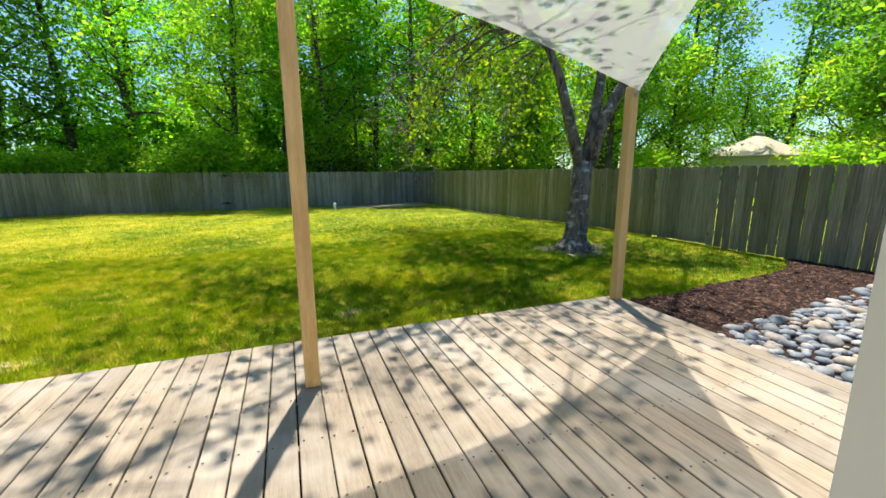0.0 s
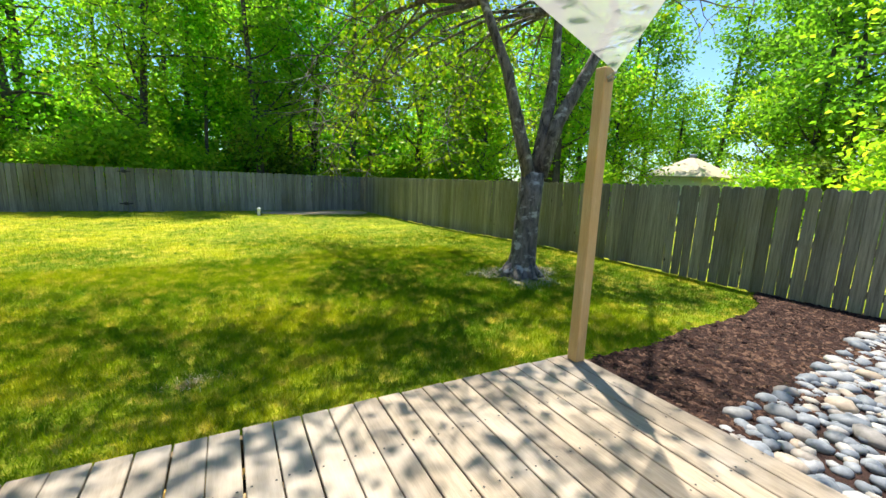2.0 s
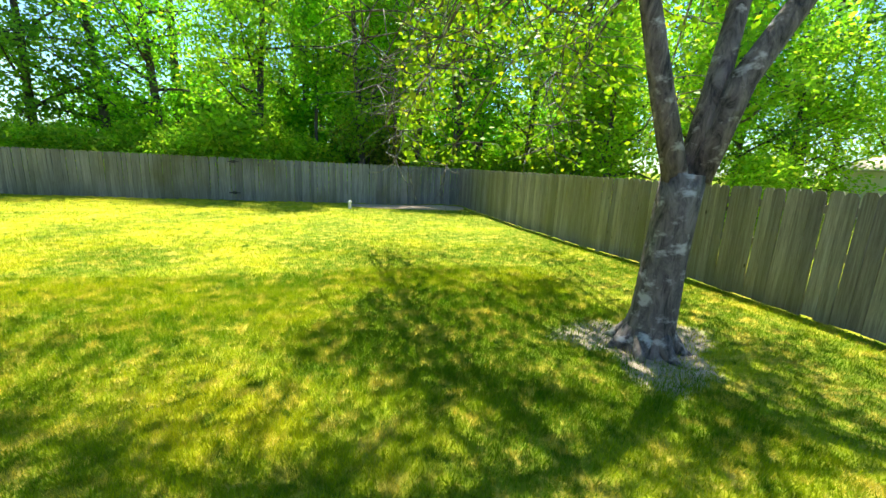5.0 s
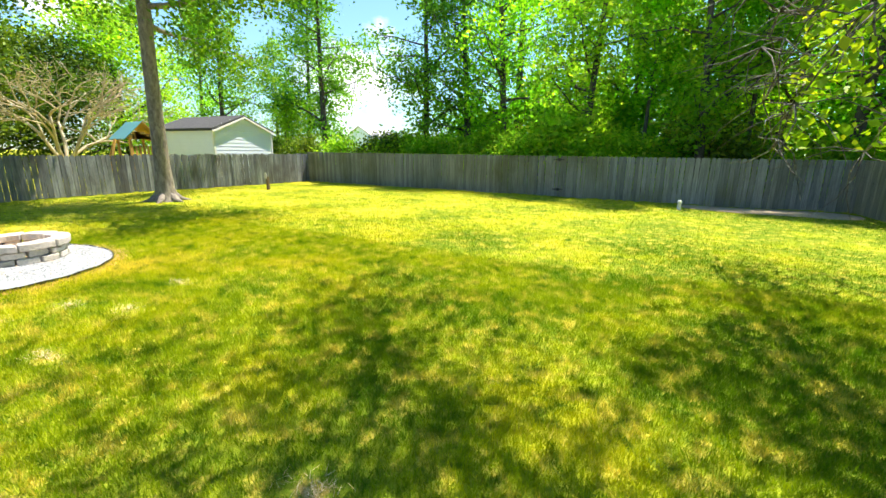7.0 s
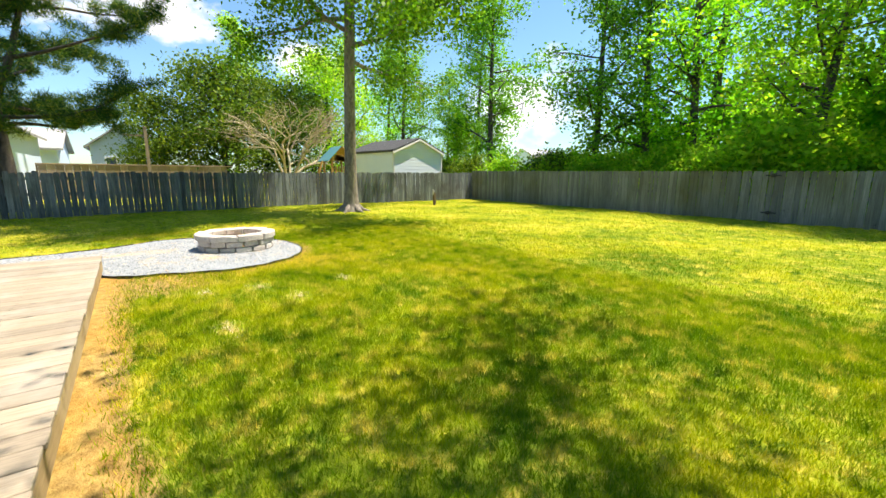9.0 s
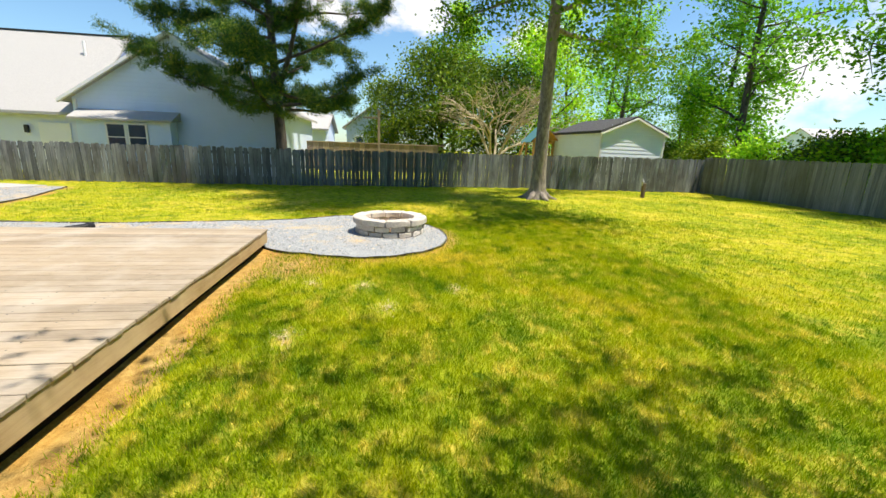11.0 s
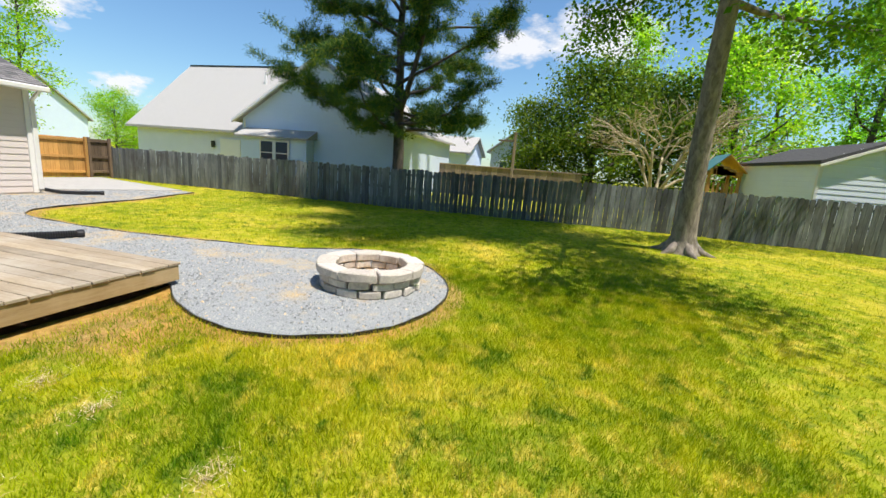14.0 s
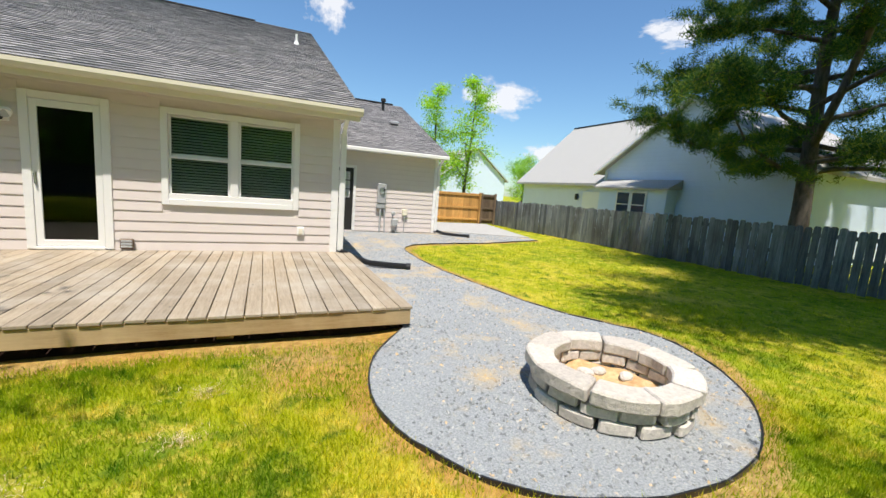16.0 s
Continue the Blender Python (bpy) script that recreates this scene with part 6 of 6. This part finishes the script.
def neighbour_house():
    h = thing("neighbour_house", -17.5, -6, -0.4, "pale blue-white sided house with light grey roof behind the fence", "house")
    h.matrix_basis = pose(0, 0, 0)
    gable_block(h, -25.5, -17.8, -14.6, -7.6, -0.4, 2.35, 5.9, 'y', SIDING_BLUE, SHINGLE_PALE, 0.35)
    gable_block(h, -26.0, -17.5, -7.6, 0.5, -0.4, 2.75, 5.35, 'x', SIDING_WHITE, SHINGLE_PALE, 0.3, "gable_wall")
    siding(h, SIDING_WHITE, 'y', -17.499, -7.5, 0.4, 0.3, 2.75, 1, (), 0.18)
    z = 2.75
    k = 0
    while z < 5.1:
        half = 4.05 * (1 - (z - 2.75) / 2.6)
        siding(h, SIDING_WHITE, 'y', -17.499, -3.55 - half, -3.55 + half, z, z + 0.18, 1, (), 0.18)
        z += 0.18
    part("bump_out", cube(-17.5, -16.9, -7.2, -3.7, -0.4, 1.95), SIDING_WHITE, h)
    bm = bmesh.new()
    v = [bm.verts.new(p) for p in ((-16.7, -7.4, 1.98), (-16.7, -3.5, 1.98), (-17.45, -3.5, 2.35), (-17.45, -7.4, 2.35), (-16.7, -7.4, 1.9), (-16.7, -3.5, 1.9), (-17.45, -3.5, 1.97), (-17.45, -7.4, 1.97))]
    for q in ((0, 1, 2, 3), (7, 6, 5, 4), (0, 4, 5, 1), (1, 5, 6, 2), (2, 6, 7, 3), (3, 7, 4, 0)):
        bm.faces.new([v[i] for i in q])
    bmesh.ops.recalc_face_normals(bm, faces=bm.faces)
    part("bump_roof", bm, SHINGLE_PALE, h)
    for yy in (-7.95, 0.85):
        part("rake_board", tube(bmesh.new(), [(-17.17, yy, 2.58), (-17.17, -3.55, 5.40)], [0.075, 0.075], 4), TRIM, h)
    part("downspout", tube(bmesh.new(), [(-17.42, -7.42, -0.3), (-17.42, -7.42, 2.7)], [0.045, 0.045], 6), TRIM, h)
    for y in (-5.75, -4.95):
        house_window(h, -16.9, y, 0.75, 0.62, 1.0, 'x')
    part("door", cube(-17.8, -17.74, -9.2, -8.0, -0.3, 1.75, 0.004), TRIM, h)
    part("lantern", cube(-17.79, -17.66, -9.7, -9.55, 1.3, 1.62, 0.02), METAL_DARK, h, "small black wall lantern")
    part("vent_pipe", tube(bmesh.new(), [(-20.4, -8.6, 4.7), (-20.4, -8.6, 5.5)], [0.06, 0.06], 8), TRIM, h)
    part("ridge_cap", cube(-21.75, -21.55, -14.9, -7.3, 6.0, 6.07, 0.01), METAL_DARK, h)


neighbour_house()


def shed():
    h = thing("garden_shed", -20, 16, -0.3, "small white sided garden shed with dark shingle roof", "shed")
    h.matrix_basis = pose(-15.88, 14.96, 0, 0, 0, 6.3)
    gable_block(h, -4.28, 0.0, 0.0, 3.4, -0.3, 2.23, 2.88, 'x', SHED_PAINT, SHINGLE_DARK, 0.12)
    siding(h, SHED_PAINT, 'y', 0.001, 0.03, 3.37, 0.3, 2.23, 1, (), 0.17)
    siding(h, SHED_PAINT, 'x', -0.001, -4.25, -0.03, 0.3, 2.2, -1, (), 0.17)
    z = 2.23
    while z < 2.78:
        half = 1.64 * (1 - (z - 2.23) / 0.65)
        siding(h, SHED_PAINT, 'y', 0.001, 1.7 - half, 1.7 + half, z, min(z + 0.17, 2.84), 1, (), 0.17)
        z += 0.17
    for a, b in (((0.135, -0.14, 2.16), (0.135, 1.7, 2.90)), ((0.135, 3.54, 2.16), (0.135, 1.7, 2.90))):
        part("rake_board", tube(bmesh.new(), [a, b], [0.055, 0.055], 4), TRIM, h)
    for y in (0.0, 3.4):
        part("corner_board", cube(-0.05, 0.034, y - 0.05, y + 0.05, -0.3, 2.2, 0.004), TRIM, h)


shed()


def playset():
    p = thing("playset", -20.5, 13.8, -0.3, "orange cedar play tower with a teal canopy roof", "playset")
    for x in (-0.6, 0.6):
        for y in (-0.55, 0.55):
            part("post", cube(x - 0.05, x + 0.05, y - 0.05, y + 0.05, 0, 2.2, 0.006), GATE_NEW, p)
    part("floor", cube(-0.65, 0.65, -0.6, 0.6, 1.15, 1.22, 0.006), GATE_NEW, p)
    for k in range(7):
        part("rail_slat", cube(0.60, 0.63, -0.55 + k * 0.17, -0.45 + k * 0.17, 1.2, 1.8, 0.004), GATE_NEW, p)
    for s in (-1, 1):
        bm = bmesh.new()
        v = [bm.verts.new(q) for q in ((-0.8, s * 0.85, 2.1), (0.8, s * 0.85, 2.1), (0.8, 0, 2.95), (-0.8, 0, 2.95), (-0.8, s * 0.85, 2.07), (0.8, s * 0.85, 2.07), (0.8, 0, 2.92), (-0.8, 0, 2.92))]
        for q in ((0, 1, 2, 3), (7, 6, 5, 4), (0, 4, 5, 1), (1, 5, 6, 2), (2, 6, 7, 3), (3, 7, 4, 0)):
            bm.faces.new([v[i] for i in q])
        bmesh.ops.recalc_face_normals(bm, faces=bm.faces)
        part("canopy", bm, TARP if s < 0 else GATE_NEW, p, "teal canopy panel" if s < 0 else "wooden roof panel")
    for k in range(6):
        part("gable_board", cube(0.68, 0.71, -0.7 + k * 0.12 if k < 6 else 0, -0.6 + k * 0.24, 2.1, 2.25 + 0.1 * min(k, 5 - k), 0.004), GATE_NEW, p)
    part("swing_leg", tube(bmesh.new(), [(0.2, -1.5, 0.0), (0.0, -0.9, 2.1)], [0.05, 0.05], 6), GATE_NEW, p)
    part("swing_leg", tube(bmesh.new(), [(-0.6, -1.5, 0.0), (0.0, -0.9, 2.1)], [0.05, 0.05], 6), GATE_NEW, p)


playset()


def far_houses():
    for x, y, w, d, ev, rd, al, wall_m, roof_m, lab in (
            (-33.0, -1.5, 6.0, 4.5, 2.4, 3.6, 'y', SIDING_WHITE, SHINGLE_PALE, "far white house beyond the neighbour's fence"),
            (-36.0, 4.2, 7.0, 4.2, 2.8, 4.4, 'x', SIDING_WHITE, SHINGLE_PALE, "far white gabled house"),
            (-62.0, 82.0, 12.0, 10.0, 3.5, 7.0, 'y', SIDING_WHITE, SHINGLE_PALE, "far pale house beyond the woods' edge"),
            (-24.5, -38.0, 8.0, 8.0, 3.0, 6.2, 'y', SIDING_WHITE, SHINGLE_PALE, "white house across the street")):
        h = thing("far_house", x, y, -0.4, lab, "house")
        gable_block(h, -w / 2, w / 2, -d / 2, d / 2, 0, ev + 0.4, rd + 0.4, al, wall_m, roof_m, 0.3)
        house_window(h, w / 2, 0.2, 1.2, 0.9, 1.2, 'x')
        house_window(h, w / 2, -1.1, 1.2, 0.5, 1.2, 'x')


far_houses()


def hip_house():
    h = thing("outbuilding", 29.3, 17.7, -0.4, "outbuilding with a pale beige hip roof beyond the side fence", "outbuilding")
    part("wall", cube(-1.85, 1.85, -1.85, 1.85, 0, 2.45), SOFFIT, h)
    b = [(-2.1, -2.1), (2.1, -2.1), (2.1, 2.1), (-2.1, 2.1)]
    for k in range(4):
        (x0, y0), (x1, y1) = b[k], b[(k + 1) % 4]
        bm = bmesh.new()
        v = [bm.verts.new(p) for p in ((x0, y0, 2.44), (x1, y1, 2.44), (0, 0, 3.78), (x0, y0, 2.34), (x1, y1, 2.34), (0, 0, 3.68))]
        for q in ((0, 1, 2), (5, 4, 3), (0, 3, 4, 1), (1, 4, 5, 2), (2, 5, 3, 0)):
            bm.faces.new([v[i] for i in q])
        bmesh.ops.recalc_face_normals(bm, faces=bm.faces)
        part("roof", bm, SHINGLE_BEIGE, h)
    part("vent_cap", cube(-0.16, 0.16, -0.16, 0.16, 3.72, 3.9, 0.03), METAL_GREY, h)


hip_house()


def back_fence():
    """The brown board fence of the next garden."""
    f = thing("board_fence", -24.0, 0, -0.3, "brown wooden board fence in the next garden", "fence")
    me = mesh_of("board", cube(-0.012, 0.012, -0.15, 0.15, 0, 1.72, 0.003), FENCE_TAN)
    for k in range(30):
        piece("board", me, f, pose(0, -0.5 + k * 0.305, 0.01 * (k % 3)))
    part("top_rail", cube(-0.05, 0.05, -0.7, 8.8, 1.71, 1.77, 0.004), FENCE_TAN, f)


back_fence()


def garden_post():
    """A tall bare post that rises over the next garden's fence."""
    p = thing("garden_post", -23.50, 4.80, -0.3, "weathered wooden post with a cross arm behind the fence", "post")
    part("shaft", cube(-0.07, 0.07, -0.07, 0.07, -0.05, 3.62, 0.008), FENCE_TAN, p)
    part("cross_arm", cube(-0.045, 0.045, -0.9, 0.0705, 3.17, 3.26, 0.006), FENCE_TAN, p)
    part("cap", cube(-0.09, 0.09, -0.09, 0.09, 3.62, 3.66, 0.012), FENCE_TAN, p)


garden_post()


# ---- ground cover, last ----
def grass():
    """Blades over the lawn, denser where the walk passes."""
    rng = np.random.default_rng(99)

    def blades(n, x0, x1, y0, y1, size, width, name, fade=False):
        """One mesh of leaning blades."""
        x, y = rng.uniform(x0, x1, n), rng.uniform(y0, y1, n)
        keep = inside(YARD, x, y) & ~inside(GRAVEL_POLY, x, y) & ~inside(MULCH_POLY, x, y) & ~inside(ROCK_POLY, x, y)
        keep &= ~((x > DECK_X0 - 0.02) & (x < DECK_X1 + 0.02) & (y > 0) & (y < DECK_Y1 + 0.03))
        keep &= ~(inside(BARE_POLY, x, y) & (rng.random(n) < 0.9)) 
        fx, fy = x + rng.normal(size=n) * 0.07, y + rng.normal(size=n) * 0.07
        keep &= rng.random(n) > 1.05 * worn_at(fx, fy)
        for sx, sy in STRAW_SPOTS:
            keep &= ~((np.hypot(x - sx, (y - sy) * 1.5) < 0.2) & (rng.random(n) < 0.45))
        keep &= (rng.random(n) > 0.95 * roots_at(fx, fy)) & ~(np.hypot(x + 10.8, y - 10.15) < 0.35)
        keep &= ~((x < -7.8) & (y < -4.4) & (x > -12.4))
        thin = np.sin(x * 1.9 + 1.3 * np.sin(y * 1.1)) * np.sin(y * 2.3 + 0.9 * np.sin(x * 1.7))
        keep &= rng.random(n) < 0.62 + 0.38 * np.clip(thin + 0.5, 0, 1)
        if fade:
            keep &= rng.random(n) < (1 - step(7.5, 13.5, y + 0.5 * np.sin(x * 1.3))) * step(-9.5, -6.0, x)
        x, y = x[keep], y[keep]
        m = len(x)
        z = gz(x, y)
        a = rng.uniform(0, 2 * math.pi, m)
        L = size * rng.uniform(0.5, 1.3, m)
        lean = rng.uniform(0.1, 0.9, m) * L
        b = rng.uniform(0, 2 * math.pi, m)
        v = np.empty((m, 3, 3))
        v[:, 0] = np.stack([x - np.cos(a) * width, y - np.sin(a) * width, z - 0.005], -1)
        v[:, 1] = np.stack([x + np.cos(a) * width, y + np.sin(a) * width, z - 0.005], -1)
        v[:, 2] = np.stack([x + np.cos(b) * lean, y + np.sin(b) * lean, z + L], -1)
        tagged(new(name, raw_mesh(name, v, 3, BLADE)), "short mown green grass with dry blades", "grass", kind="stuff")

    blades(640000, -9.5, 8.7, 3.2, 13.5, 0.040, 0.0032, "grass", True)
    blades(420000, -6.2, 6.2, 3.4, 9.0, 0.052, 0.0030, "tall_grass", True)
    blades(260000, -15.2, 8.8, -9.8, 20.1, 0.040, 0.006, "grass_beyond")


grass()


def straw():
    """Loose dead grass in thin tufts where the lawn is worn."""
    rng = np.random.default_rng(12)
    for sx, sy in STRAW_SPOTS:
        m = 130
        a = rng.uniform(0, 2 * math.pi, m)
        r = np.abs(rng.normal(size=m)) * 0.09
        x, y = sx + r * np.cos(a) * 1.3, sy + r * np.sin(a) * 0.8
        z = gz(x, y) + rng.uniform(0.004, 0.03, m)
        b = rng.uniform(0, 2 * math.pi, m)
        L, w = rng.uniform(0.02, 0.07, m), 0.0016
        v = np.empty((m, 3, 3))
        v[:, 0] = np.stack([x - np.sin(b) * w, y + np.cos(b) * w, z], -1)
        v[:, 1] = np.stack([x + np.sin(b) * w, y - np.cos(b) * w, z], -1)
        v[:, 2] = np.stack([x + np.cos(b) * L, y + np.sin(b) * L, z + rng.uniform(-0.01, 0.03, m)], -1)
        tagged(new("dead_grass", raw_mesh("dead_grass", v, 3, STRAW)), "pale tuft of dead straw on the worn lawn", "dead grass", "straw tufts", "stuff")


straw()


def scatter(name, poly, n, size, flat, lift, mat, label, category, long=1.0, seed=1):
    """Loose chips: four-sided splinters lying on a bed."""
    rng = np.random.default_rng(seed)
    xs, ys = np.array([p[0] for p in poly]), np.array([p[1] for p in poly])
    x, y = rng.uniform(xs.min(), xs.max(), n), rng.uniform(ys.min(), ys.max(), n)
    k = inside(poly, x, y)
    x, y = x[k], y[k]
    m = len(x)
    c = np.stack([x, y, gz(x, y) + lift], -1)
    s = size * rng.uniform(0.5, 1.5, m)[:, None, None]
    tet = np.array([[1, 0, -0.4], [-0.6, 0.8, -0.4], [-0.6, -0.8, -0.4], [0.1, 0.1, 0.8]])
    pts = tet[None] + rng.normal(size=(m, 4, 3)) * 0.25
    pts[:, :, 0] *= long
    pts[:, :, 2] *= flat
    a = rng.uniform(0, 2 * math.pi, m)
    px = pts[:, :, 0] * np.cos(a)[:, None] - pts[:, :, 1] * np.sin(a)[:, None]
    py = pts[:, :, 0] * np.sin(a)[:, None] + pts[:, :, 1] * np.cos(a)[:, None]
    v = np.stack([px, py, pts[:, :, 2]], -1) * s + c[:, None]
    me = bpy.data.meshes.new(name)
    me.vertices.add(m * 4)
    me.vertices.foreach_set("co", v.reshape(-1).astype(np.float32))
    f = (np.array([[0, 1, 3], [1, 2, 3], [2, 0, 3]])[None] + (np.arange(m) * 4)[:, None, None]).reshape(-1)
    me.loops.add(len(f))
    me.loops.foreach_set("vertex_index", f.astype(np.int32))
    me.polygons.add(len(f) // 3)
    me.polygons.foreach_set("loop_start", np.arange(0, len(f), 3, dtype=np.int32))
    me.polygons.foreach_set("loop_total", np.full(len(f) // 3, 3, dtype=np.int32))
    me.update()
    me.materials.append(mat)
    tagged(new(name, me), label, category, kind="stuff")


scatter("gravel", GRAVEL_POLY, 60000, 0.013, 0.8, 0.026, CHIPS, "loose blue-grey crushed stone chips", "gravel", 1.0, 3)
scatter("mulch", MULCH_POLY, 15000, 0.016, 0.7, 0.036, BARK_CHIP, "loose shredded bark chips", "mulch", 2.4, 4)


def river_rocks():
    """Rounded stones beside the deck, each on its own."""
    bed = thing("river_rocks", 5.5, 1.5, -0.12, "bed of rounded grey and tan river rocks", "rocks")
    rng = random.Random(6)
    kinds = []
    for k in range(8):
        bm = bmesh.new()
        bmesh.ops.create_icosphere(bm, subdivisions=2, radius=1.0)
        for v in bm.verts:
            v.co *= 1 + 0.22 * noise.noise(v.co * 1.1 + Vector((k * 5.1, 0, 0)))
            v.co.z *= 0.55
            v.co.y *= 0.78
        kinds.append(mesh_of("rock", bm, RIVER, True))
    spots = []
    tries = 0
    px, py = [p[0] for p in ROCK_POLY], [p[1] for p in ROCK_POLY]
    while len(spots) < 299 and tries < 90000:
        tries += 1
        x, y = rng.uniform(min(px), max(px)), rng.uniform(1.35, max(py))
        if not inside(ROCK_POLY, np.array([x]), np.array([y]))[0] or x < 4.56 or x > 8.5:
            continue
        r = rng.uniform(0.045, 0.095)
        if any((x - a) ** 2 + (y - b) ** 2 < (0.72 * (r + c)) ** 2 for a, b, c in spots):
            continue
        spots.append((x, y, r))
    for x, y, r in spots:
        piece("rock", rng.choice(kinds), bed, Matrix.Translation((x - 5.5, y - 1.5, ground_at(x, y) + 0.12 + r * 0.42)) @ pose(0, 0, 0, rng.uniform(-14, 14), rng.uniform(-14, 14), rng.uniform(0, 360)) @ Matrix.Diagonal((r, r, r, 1)))


river_rocks()


def pebbles():
    """Smaller stones that fill the gaps of the rock bed."""
    rng = random.Random(31)
    bm = bmesh.new()
    bmesh.ops.create_icosphere(bm, subdivisions=1, radius=1.0)
    base = np.array([v.co[:] for v in bm.verts])
    tris = np.array([[v.index for v in f.verts] for f in bm.faces])
    bm.free()
    vs, fs = [], []
    while len(vs) < 1500:
        x, y = rng.uniform(4.56, 8.6), rng.uniform(-0.3, 2.7)
        if not inside(ROCK_POLY, np.array([x]), np.array([y]))[0]:
            continue
        r = rng.uniform(0.03, 0.06) * (1.35 if y < 1.35 else 1.0)
        a = rng.uniform(0, 6.28)
        q = base * (r, r * 0.75, r * 0.5)
        q = np.stack([q[:, 0] * math.cos(a) - q[:, 1] * math.sin(a), q[:, 0] * math.sin(a) + q[:, 1] * math.cos(a), q[:, 2]], -1)
        fs.append(tris + len(vs) * len(base))
        vs.append(q + (x, y, ground_at(x, y) + 0.02 + r * 0.25))
    me = bpy.data.meshes.new("pebbles")
    me.from_pydata(np.concatenate(vs).tolist(), [], np.concatenate(fs).tolist())
    me.polygons.foreach_set("use_smooth", [True] * len(me.polygons))
    me.materials.append(PEBBLE)
    tagged(new("pebbles", me), "small grey pebbles between the river rocks", "pebbles", kind="stuff")


pebbles()
